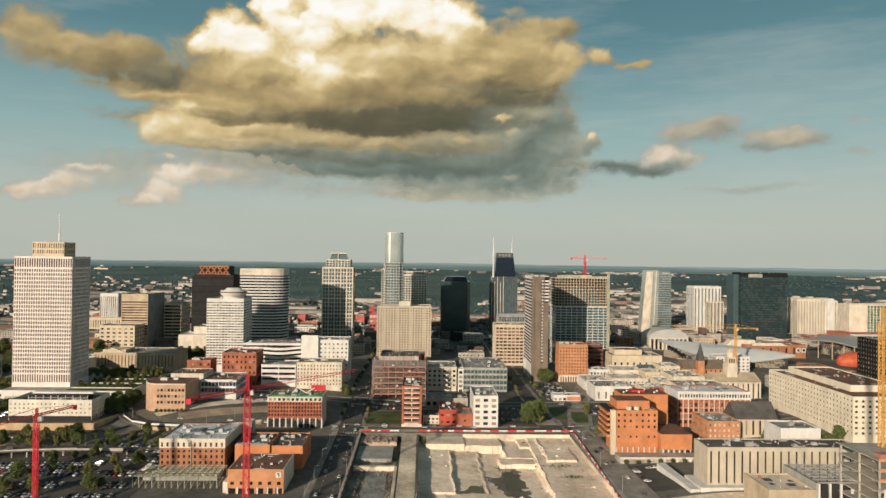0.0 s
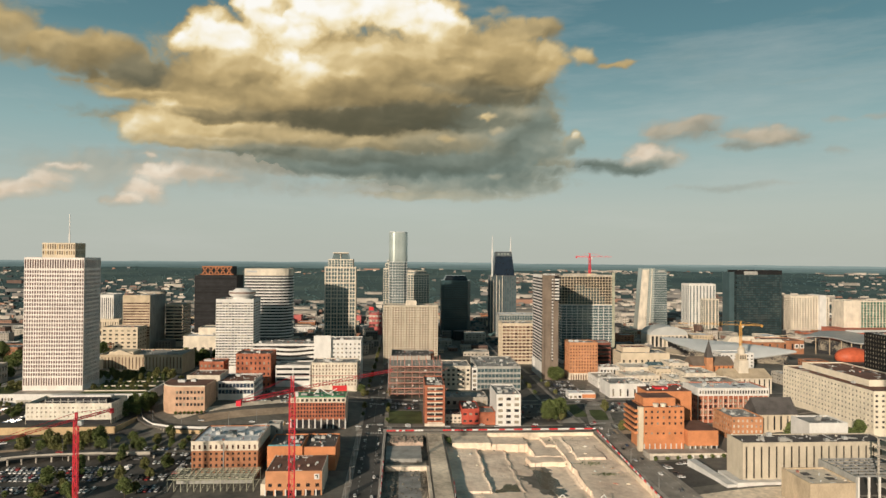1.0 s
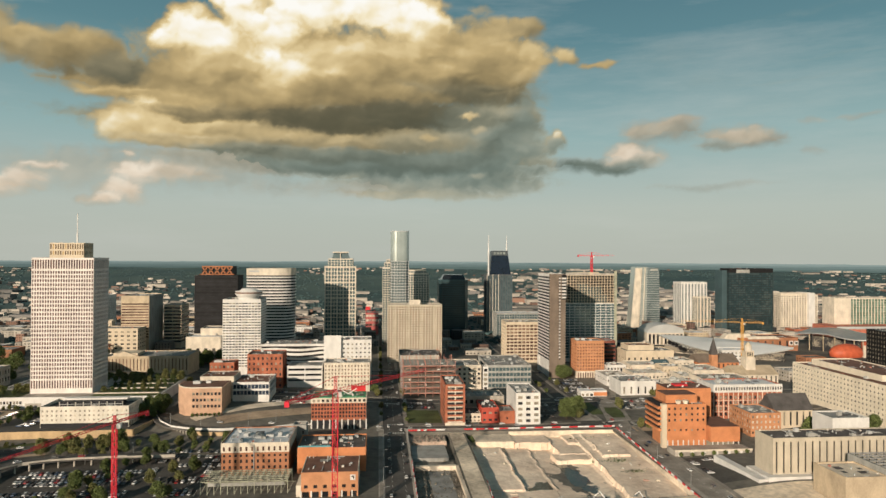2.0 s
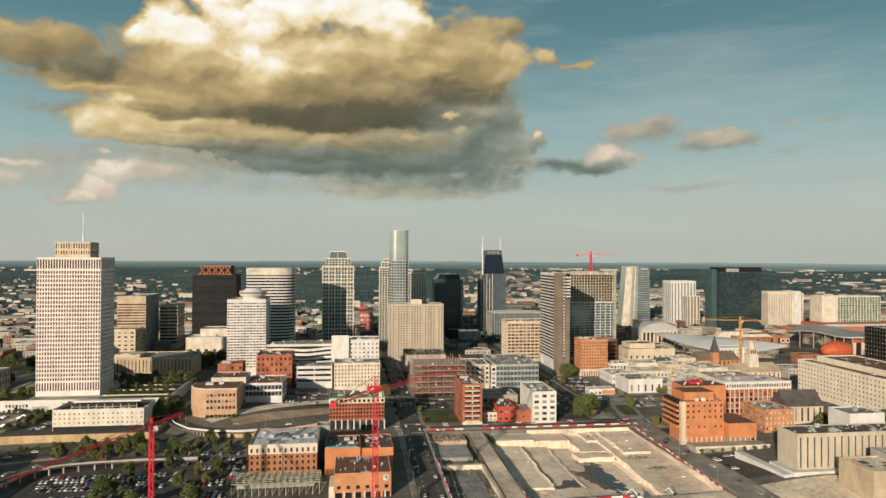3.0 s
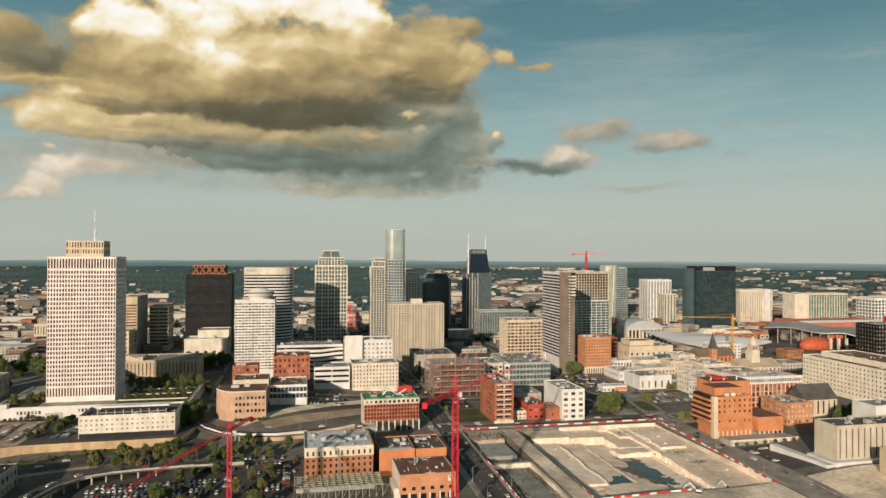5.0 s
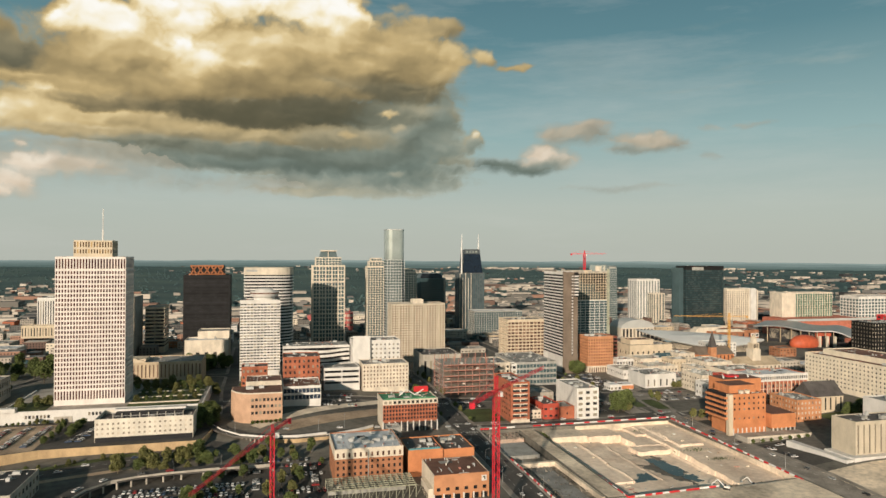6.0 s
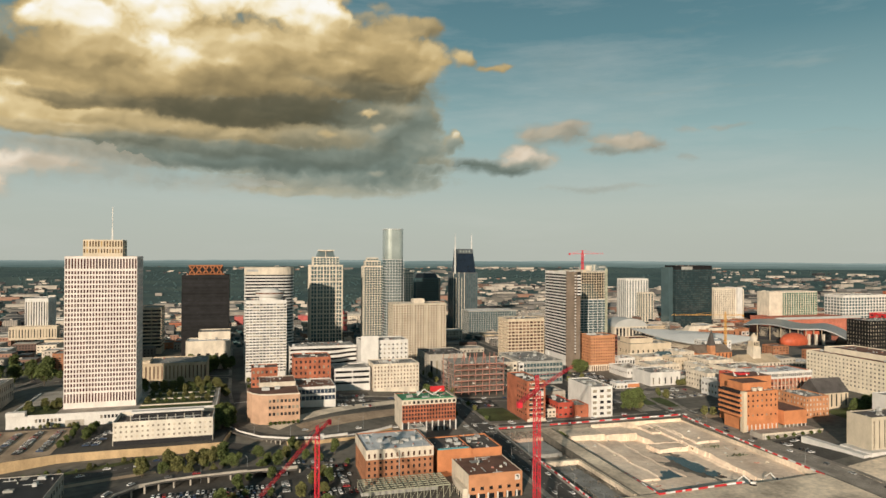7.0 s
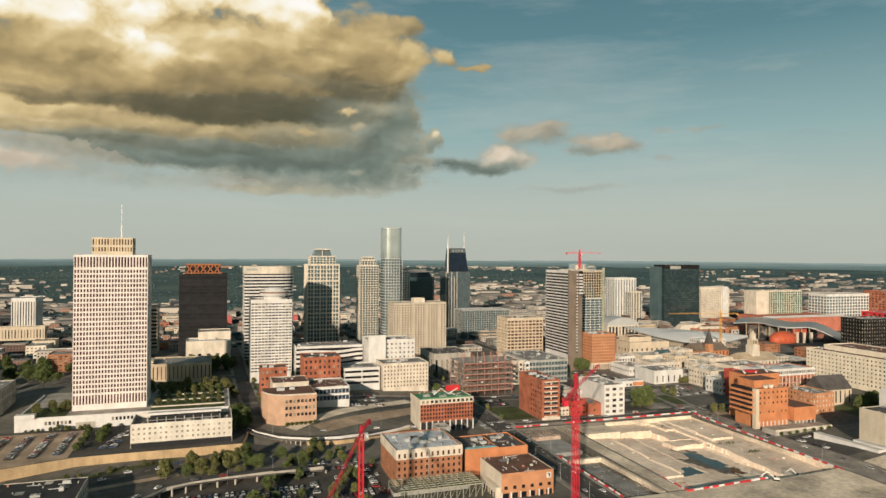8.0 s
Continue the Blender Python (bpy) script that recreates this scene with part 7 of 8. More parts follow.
dg.matrix_basis = pose(62, 380.5, 4.0, 0, 0, 140)
copy_thing(dg, pose(87, 386.5, 1.0, 0, 0, 120))

# ---- lesser blocks of the town ----
rt = random.Random(21)
made = 0
walls = ["cream", "beige", "brick", "white", "concrete", "redbrick", "tan", "greyconc"]
for _ in range(1600):
    if made > 175:
        break
    x, y = rt.uniform(-700, 1000), rt.uniform(700, 1500)
    w, d, h = rt.uniform(18, 46), rt.uniform(18, 40), rt.choice((6, 8, 10, 12, 16, 22))
    if y > 1080:
        h = min(h, 12)
    if x < -250:
        h = min(h, 14)
    if abs(x - y * 0.0 + 58) < w / 2 + 12 or abs(x - 108) < w / 2 + 9 or abs(y - 784) < d / 2 + 9 or abs(x + 242) < w / 2 + 9 or abs(x - (129 + (y - 540) * 0.15)) < w / 2 + 9:
        continue
    if any(x - w / 2 < b + 5 and x + w / 2 > a - 5 and y - d / 2 < f + 5 and y + d / 2 > e - 5 for a, b, e, f in OCC) or (x < -395 and 690 < y < 910):
        continue
    building("town_block", rt.choice(("low weathered commercial block with a flat roof", "plain low town block with small windows")), x - w / 2, x + w / 2, y - d / 2, y + d / 2, lift(x, y) + h, wall=rt.choice(walls), floors=max(1, h // 4), bay=5, ww=0.45, wh=0.4, roof=rt.choice(("roofgrey", "roofwhite", "roofdark", "roofgrey")), single=False, group="town blocks", sides="sw")
    made += 1

# small plant, pipes, hatches and patched membrane on the flat roofs
rk = random.Random(77)
bits = {k: MB() for k in ("silver", "greyconc", "roofdark", "rust", "roofcream")}
for x0, x1, y0, y1, z in ROOFS:
    area = (x1 - x0) * (y1 - y0)
    if x1 - x0 < 5 or y1 - y0 < 5:
        continue
    for _ in range(int(min(max(area / (38 if y0 < 760 else 90), 2), 40))):
        u, v, kind = rk.uniform(x0, x1), rk.uniform(y0, y1), rk.random()
        if kind < 0.45:
            w, d, h = rk.uniform(0.4, 1.5), rk.uniform(0.4, 1.3), rk.uniform(0.4, 1.3)
            bits[rk.choice(("silver", "greyconc", "roofcream", "silver", "rust"))].box(u, min(u + w, x1), v, min(v + d, y1), z - 0.02, z + h)
        elif kind < 0.62:
            w = rk.uniform(3, 10)
            (bits["silver"].box(u, min(u + w, x1), v, v + 0.3, z + 0.1, z + 0.4) if rk.random() < 0.5 else bits["silver"].box(u, u + 0.3, v, min(v + w, y1), z + 0.1, z + 0.4))
        elif kind < 0.75:
            bits["silver"].prism(ellipse(u, v, 0.35, 0.35, 6), z - 0.02, z + rk.uniform(0.7, 1.6))
        else:
            w, d = rk.uniform(2, 7), rk.uniform(2, 6)
            bits[rk.choice(("roofdark", "greyconc", "roofcream", "roofdark"))].box(u, min(u + w, x1), v, min(v + d, y1), z - 0.02, z + rk.uniform(0.03, 0.09))
for key, q in bits.items():
    me = q.mesh("roof_clutter")
    me.materials.append(M[key])
    tagged(new("roof_clutter", me), {"silver": "pale metal vents, ducts and boxes on flat roofs", "greyconc": "grey kerbs and plinths on flat roofs", "roofdark": "dark patches of mended roof membrane", "rust": "rusty small vents on flat roofs", "roofcream": "cream patches and boxes on flat roofs"}[key], "roof plant", kind="stuff")

# far suburbs and woods
far, far_glass = {k: MB() for k in ("pale", "brick", "roof")}, MB()
for _ in range(10500):
    a, d = rt.uniform(-1.0, 1.05), 1350 + 2800 * rt.random() ** 1.3
    x, y = d * math.sin(a), 100 + d * math.cos(a)
    patch = noise.noise((x * 0.0016, y * 0.0009, 1.5)) + 0.5 * noise.noise((x * 0.005, y * 0.003, 8.5))
    thick = (0.85 if d < 2400 and a > 0.2 else 0.55 if d < 1900 else 0.06 if a < 0.1 else 0.30) + (1.1 if a > 0.05 else 0.6) * patch
    if rt.random() > thick:
        continue
    big = rt.random() < (0.10 if a > 0 else 0.06)
    w, dd, h = (rt.uniform(35, 95), rt.uniform(20, 50), rt.uniform(6, 13)) if big else (rt.uniform(9, 24), rt.uniform(8, 16), rt.uniform(4, 8))
    z = lift(x, y)
    q = far[rt.choices(("pale", "brick", "roof"), (7, 1, 3))[0]]
    if not big and rt.random() < 0.4:
        q.prism([(x, y), (x + w, y), (x + w, y + dd), (x, y + dd)], z - 4, z + h, [(x + w * 0.1, y + dd * 0.35), (x + w * 0.9, y + dd * 0.35), (x + w * 0.9, y + dd * 0.65), (x + w * 0.1, y + dd * 0.65)])
    else:
        q.box(x, x + w, y, y + dd, z - 4, z + h)
# close-set small blocks between and behind the towers
lots = []
for _ in range(5200):
    x, y = rt.uniform(-760, 1150), rt.uniform(930, 1420)
    w, dd, h = rt.uniform(9, 30), rt.uniform(9, 22), rt.choice((5, 6, 8, 9, 12, 15))
    if x < -240 and rt.random() < 0.55:
        continue
    if any(abs(x - c) < w / 2 + 9 for c in (-58, 108, -242)) or any(x - w / 2 < b_ + 3 and x + w / 2 > a_ - 3 and y - dd / 2 < f_ + 3 and y + dd / 2 > e_ - 3 for a_, b_, e_, f_ in OCC):
        continue
    if any(abs(x - lx) < (w + lw) / 2 + 1.5 and abs(y - ly) < (dd + ld) / 2 + 2.5 for lx, ly, lw, ld in lots):
        continue
    lots.append((x, y, w, dd))
    z = lift(x, y)
    q = far[rt.choices(("pale", "brick", "roof"), (6, 4, 2))[0]]
    q.box(x - w / 2, x + w / 2, y - dd / 2, y + dd / 2, z - 3, z + h)
    far["roof" if rt.random() < 0.6 else "pale"].box(x - w / 2 + 0.5, x + w / 2 - 0.5, y - dd / 2 + 0.5, y + dd / 2 - 0.5, z + h, z + h + 0.3)
    if rt.random() < 0.5:
        u, v = x + rt.uniform(-0.25, 0.25) * w, y + rt.uniform(-0.2, 0.2) * dd
        far["pale"].box(u - 1.6, u + 1.6, v - 1.3, v + 1.3, z + h, z + h + 2.2)
    for k in range(int(h / 3.6)):
        n = max(2, int(w / 3.4))
        for i in range(n):
            u = x - w / 2 + (i + 0.5) * w / n
            far_glass.box(u - 0.7, u + 0.7, y - dd / 2 - 0.08, y - dd / 2 + 0.1, z + 1.2 + k * 3.6, z + 2.9 + k * 3.6)
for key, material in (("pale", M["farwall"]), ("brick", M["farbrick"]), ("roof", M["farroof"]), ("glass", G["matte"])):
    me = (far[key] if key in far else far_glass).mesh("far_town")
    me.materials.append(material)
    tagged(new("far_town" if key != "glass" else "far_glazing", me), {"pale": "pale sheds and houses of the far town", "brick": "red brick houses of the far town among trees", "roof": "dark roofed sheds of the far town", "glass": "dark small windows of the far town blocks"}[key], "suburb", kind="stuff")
wd = MB()
ico = [(0, 0, 1), (0.89, 0, 0.3), (0.28, 0.85, 0.3), (-0.72, 0.53, 0.3), (-0.72, -0.53, 0.3), (0.28, -0.85, 0.3)]
for _ in range(40000):
    a, d = rt.uniform(-1.05, 1.1), 950 + 3250 * rt.random() ** 0.75
    x, y = d * math.sin(a), 100 + d * math.cos(a)
    if rt.random() < (0.30 if d < 1900 else 0.0) + 0.7 * noise.noise((x * 0.0016, y * 0.0009, 1.5)) + (0.05 if a > 0.12 else -0.15) - (0.2 if d > 3000 else 0):
        continue
    if d > 1600 and rt.random() < min((d - 1600) / 500, 0.86):
        continue
    z, s = lift(x, y), rt.uniform(3.5, 7.5)
    if d < 1500 and (any(b0 - s < x < b1 + s and b2 - s < y < b3 + s for b0, b1, b2, b3 in OCC) or any(abs(x - lx) < lw / 2 + s * 0.6 and abs(y - ly) < ld / 2 + s * 0.6 for lx, ly, lw, ld in lots)):
        continue
    low = 0.36 if d < 1500 else 0.26
    m, t = len(wd.v), rt.uniform(0, 6.3)
    ct, st_ = math.cos(t) * s, math.sin(t) * s
    wd.v += [(x + px * ct - py * st_, y + px * st_ + py * ct, z + s * low * 0.9 + pz * s * low * rt.uniform(0.7, 1.2)) for px, py, pz in ico] + [(x, y, z - 3)]
    wd.f += [(m, m + i, m + i % 5 + 1) for i in range(1, 6)] + [(m + i, m + 6, m + i % 5 + 1) for i in range(1, 6)]
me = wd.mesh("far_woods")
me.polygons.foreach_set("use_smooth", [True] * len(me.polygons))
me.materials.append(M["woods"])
tagged(new("far_woods", me), "woods covering the far hills, green blued for haze", "woods", kind="stuff")


# last wooded ridges on the horizon, one behind the other, a plain backdrop; haze painted as emission, paler with
# distance
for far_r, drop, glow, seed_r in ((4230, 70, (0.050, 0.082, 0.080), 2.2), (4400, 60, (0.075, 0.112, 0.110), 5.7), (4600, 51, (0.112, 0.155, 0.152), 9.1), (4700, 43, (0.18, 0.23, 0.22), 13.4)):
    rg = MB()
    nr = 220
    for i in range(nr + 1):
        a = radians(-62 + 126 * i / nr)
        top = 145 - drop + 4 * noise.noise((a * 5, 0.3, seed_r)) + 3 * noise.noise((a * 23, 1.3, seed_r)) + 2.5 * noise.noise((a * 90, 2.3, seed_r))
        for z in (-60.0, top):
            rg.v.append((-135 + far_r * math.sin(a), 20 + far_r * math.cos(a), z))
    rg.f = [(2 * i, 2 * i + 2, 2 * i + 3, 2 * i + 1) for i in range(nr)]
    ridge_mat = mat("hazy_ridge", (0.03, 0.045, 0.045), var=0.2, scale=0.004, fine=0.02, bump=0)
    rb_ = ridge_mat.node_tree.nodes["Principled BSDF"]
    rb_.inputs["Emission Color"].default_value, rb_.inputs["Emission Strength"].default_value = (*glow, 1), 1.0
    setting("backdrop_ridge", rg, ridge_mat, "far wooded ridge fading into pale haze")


# ---- clouds: relief of piled billows far to the north, sun and shade painted into their glow ----
def lattice_noise(u, v, seed):
    r = np.random.RandomState(seed)
    t = r.rand(256, 256)
    iu, iv = np.floor(u).astype(int), np.floor(v).astype(int)
    fu, fv = u - iu, v - iv
    fu, fv = fu * fu * (3 - 2 * fu), fv * fv * (3 - 2 * fv)
    g = lambda i, j: t[i % 256, j % 256]
    return (g(iu, iv) * (1 - fu) + g(iu + 1, iv) * fu) * (1 - fv) + (g(iu, iv + 1) * (1 - fu) + g(iu + 1, iv + 1) * fu) * fv


def fbm(u, v, seed, octs=5, billow=False):
    s, a, tot = 0.0, 1.0, 0.0
    for k in range(octs):
        n = lattice_noise(u + 17.3 * k, v + 5.1 * k, seed + k)
        s, tot = s + a * ((1 - np.abs(2 * n - 1)) if billow else n), tot + a
        a *= 0.52
        u, v = 1.58 * u - 1.22 * v, 1.22 * u + 1.58 * v
    return s / tot


CLOUD_R, CX, CY, CZ = 4300.0, -135.0, 20.0, 145.0


def cloud_material(name, warm, cool):
    """Glow of the sky's clouds, from shaded grey bases to sunlit heads painted as emission; thin at the ragged rims."""
    m = bpy.data.materials.new(name)
    m.use_nodes = True
    t = m.node_tree
    b = t.nodes["Principled BSDF"]
    b.inputs["Base Color"].default_value, b.inputs["Roughness"].default_value = (0, 0, 0, 1), 1.0
    b.inputs["Specular IOR Level"].default_value, b.inputs["Emission Strength"].default_value = 0.0, 0.93
    cover, tone, chill = (t.nodes.new("ShaderNodeAttribute") for _ in range(3))
    cover.attribute_name, tone.attribute_name, chill.attribute_name = "cover", "tone", "chill"
    geo_c, fine_n = t.nodes.new("ShaderNodeNewGeometry"), t.nodes.new("ShaderNodeTexNoise")
    fine_n.inputs["Scale"].default_value, fine_n.inputs["Detail"].default_value, fine_n.inputs["Roughness"].default_value = 0.009, 7.0, 0.62
    t.links.new(geo_c.outputs["Position"], fine_n.inputs["Vector"])
    sub, thin, wisp, grain = (t.nodes.new("ShaderNodeMath") for _ in range(4))
    sub.operation, sub.inputs[1].default_value = "SUBTRACT", 0.5
    thin.operation = "SUBTRACT"
    thin.inputs[0].default_value = 1.0
    wisp.operation, grain.operation = "MULTIPLY_ADD", "MULTIPLY_ADD"
    grain.inputs[1].default_value = 0.035
    t.links.new(fine_n.outputs["Fac"], sub.inputs[0])
    fray = t.nodes.new("ShaderNodeMath")
    fray.operation = "MULTIPLY"
    t.links.new(cover.outputs["Fac"], thin.inputs[1])
    t.links.new(sub.outputs[0], fray.inputs[0]), t.links.new(thin.outputs[0], fray.inputs[1])
    t.links.new(fray.outputs[0], wisp.inputs[0]), t.links.new(cover.outputs["Fac"], wisp.inputs[1]), t.links.new(cover.outputs["Fac"], wisp.inputs[2])
    t.links.new(wisp.outputs[0], b.inputs["Alpha"])
    t.links.new(sub.outputs[0], grain.inputs[0]), t.links.new(tone.outputs["Fac"], grain.inputs[2])
    both = t.nodes.new("ShaderNodeMixRGB")
    for slot, stops in (("Color1", warm), ("Color2", cool)):
        ramp = t.nodes.new("ShaderNodeValToRGB")
        for i, (at, col) in enumerate(stops):
            e = ramp.color_ramp.elements[i] if i < 2 else ramp.color_ramp.elements.new(at)
            e.position, e.color = at, (*col, 1)
        t.links.new(grain.outputs[0], ramp.inputs["Fac"]), t.links.new(ramp.outputs["Color"], both.inputs[slot])
    t.links.new(chill.outputs["Fac"], both.inputs["Fac"])
    t.links.new(both.outputs["Color"], b.inputs["Emission Color"])
    return m


COOL_STOPS = [(0.0, (0.088, 0.112, 0.092)), (0.15, (0.132, 0.165, 0.138)), (0.3, (0.20, 0.245, 0.21)), (0.5, (0.335, 0.365, 0.305)), (0.8, (0.58, 0.55, 0.46)), (1.0, (0.80, 0.78, 0.70))]
WARM = cloud_material("cumulus", [(0.0, (0.080, 0.073, 0.042)), (0.15, (0.150, 0.124, 0.068)), (0.35, (0.325, 0.248, 0.122)), (0.55, (0.54, 0.405, 0.195)), (0.72, (0.74, 0.585, 0.315)), (0.87, (0.90, 0.80, 0.57)), (1.0, (0.98, 0.96, 0.90))], COOL_STOPS)
PINK = cloud_material("pink_cloud", [(0.0, (0.20, 0.225, 0.205)), (0.35, (0.33, 0.30, 0.235)), (0.6, (0.52, 0.43, 0.31)), (0.8, (0.70, 0.585, 0.45)), (1.0, (0.84, 0.74, 0.60))], COOL_STOPS)
THIN = cloud_material("cirrus", COOL_STOPS, [(0.0, (0.30, 0.42, 0.42)), (1.0, (0.50, 0.60, 0.58))])


def cloud(label, lobes, seed, material=WARM, fray=0.5, knobs=7, res=0.1, blend=0.9, relief=0.5):
    """Billows heaped from back to front: bearing, height and half-widths in degrees, brightness at head and base, greyness, density."""
    a0, a1 = min(p[0] - p[2] * 1.5 for p in lobes) - 1, max(p[0] + p[2] * 1.5 for p in lobes) + 1
    e0, e1 = min(p[1] - p[3] * 1.5 for p in lobes) - 0.5, min(max(p[1] + p[3] * 1.5 for p in lobes), 22.5)
    az, el = np.meshgrid(np.arange(a0, a1, res), np.arange(max(e0, 1.0), e1, res))
    wu = az + 1.5 * (fbm(az * 0.35, el * 0.5, seed + 40, 5) - 0.5) + 0.5 * (fbm(az * 1.3, el * 1.5, seed + 90, 3) - 0.5)
    wv = el + 0.9 * (fbm(az * 0.35, el * 0.55, seed + 60, 5) - 0.5) + 0.35 * (fbm(az * 1.3, el * 1.5, seed + 95, 3) - 0.5)
    ruff = fbm(wu * 0.9, wv * 1.15, seed, 5, True) - 0.6
    tone, chill, cover = np.full(az.shape, 0.4), np.zeros(az.shape), np.zeros(az.shape)
    rl = random.Random(seed)

    def heap(pa, pe, ra, re, hi, lo, cool, dense, soft):
        du, dv = (wu - pa) / ra, (wv - pe) / re
        dv = np.where(dv < 0, dv * 1.2, dv)
        r = np.sqrt(du * du + dv * dv) * 0.92 + 0.34 * ruff
        x, y = np.clip((1.12 - r) / np.where(dv > 0, soft, soft * 1.5), 0, 1), np.clip((1.2 - r) / max(soft, blend), 0, 1)
        a, b = x * x * (3 - 2 * x) * dense, y * y * (3 - 2 * y) * dense
        s = np.clip(0.5 + 0.55 * dv - 0.10 * du, 0, 1)
        t = lo + (hi - lo) * s * s * (3 - 2 * s)
        tone[:], chill[:] = tone * (1 - b) + t * b, chill * (1 - b) + cool * b
        return a

    for pa, pe, ra, re, hi, lo, cool, dense in lobes:
        a = heap(pa, pe, ra, re, hi, lo, cool, dense, fray * (1.0 if hi < 0.96 else 0.5))
        cover[:] = cover + a * (1 - cover)
        n = round(knobs * min(ra / 4.0, 1.6)) if dense > 0.8 and cool < 0.7 else 0
        for _ in range(n):
            q, g = rl.uniform(0, math.tau), rl.uniform(0.1, 0.95) ** 0.6
            u, v = g * math.cos(q), g * math.sin(q)
            base = lo + (hi - lo) * min(max(0.5 + 0.55 * v, 0), 1)
            k = rl.uniform(0.16, 0.36)
            lift_t = rl.uniform(0.03, 0.13) * (0.4 + hi)
            ka = heap(pa + u * ra * 0.9, pe + v * re * 0.8, max(ra * k, 0.3), max(re * k * 1.5, 0.24), base + lift_t, base - 1.1 * lift_t, cool, 0.75, 0.7)
            if v > 0.3:
                cover[:] = cover + ka * (1 - cover) * 0.9
    # side shading of the billows, painted into the tone
    for f, g in ((0.28, 1.0), (0.7, 0.4)):
        near = fbm(wu * f, wv * f * 1.5, seed + 11, 3)
        behind = fbm((wu + 0.2 / f) * f, (wv - 0.22 / f) * f * 1.5, seed + 11, 3)
        tone += relief * g * (near - behind) * (0.25 + 0.75 * np.clip(tone * 1.6, 0, 1)) * np.interp(tone, (0.85, 1.0), (1.0, 0.45))
    tone = np.where(tone < 0.12, 0.12 * np.exp((np.minimum(tone, 0.12) - 0.12) / 0.12), tone)
    ok = cover > 0.004
    A, E = np.radians(az), np.radians(el)
    rad = CLOUD_R - 220 * np.sqrt(cover) * (0.4 + tone)
    co = np.stack([CX + rad * np.sin(A) * np.cos(E), CY + rad * np.cos(A) * np.cos(E), CZ + rad * np.sin(E)], -1)
    h, w = az.shape
    idx = np.arange(h * w).reshape(h, w)
    keep = ok[:-1, :-1] | ok[1:, :-1] | ok[:-1, 1:] | ok[1:, 1:]
    quads = np.stack([idx[:-1, :-1], idx[:-1, 1:], idx[1:, 1:], idx[1:, :-1]], -1)[keep]
    use, inv = np.unique(quads, return_inverse=True)
    me = bpy.data.meshes.new("cloud")
    me.from_pydata(co.reshape(-1, 3)[use].tolist(), [], inv.reshape(-1, 4).tolist())
    for key, val in (("cover", np.clip(cover, 0, 1)), ("tone", np.clip(tone, 0.02, 1.0)), ("chill", np.clip(chill, 0, 1))):
        me.attributes.new(key, "FLOAT", "POINT").data.foreach_set("value", val.reshape(-1)[use].astype(np.float32))
    me.polygons.foreach_set("use_smooth", [True] * len(me.polygons))
    me.materials.append(material)
    return tagged(new("cloud_backdrop", me), label, "cloud", "clouds", kind="structure")


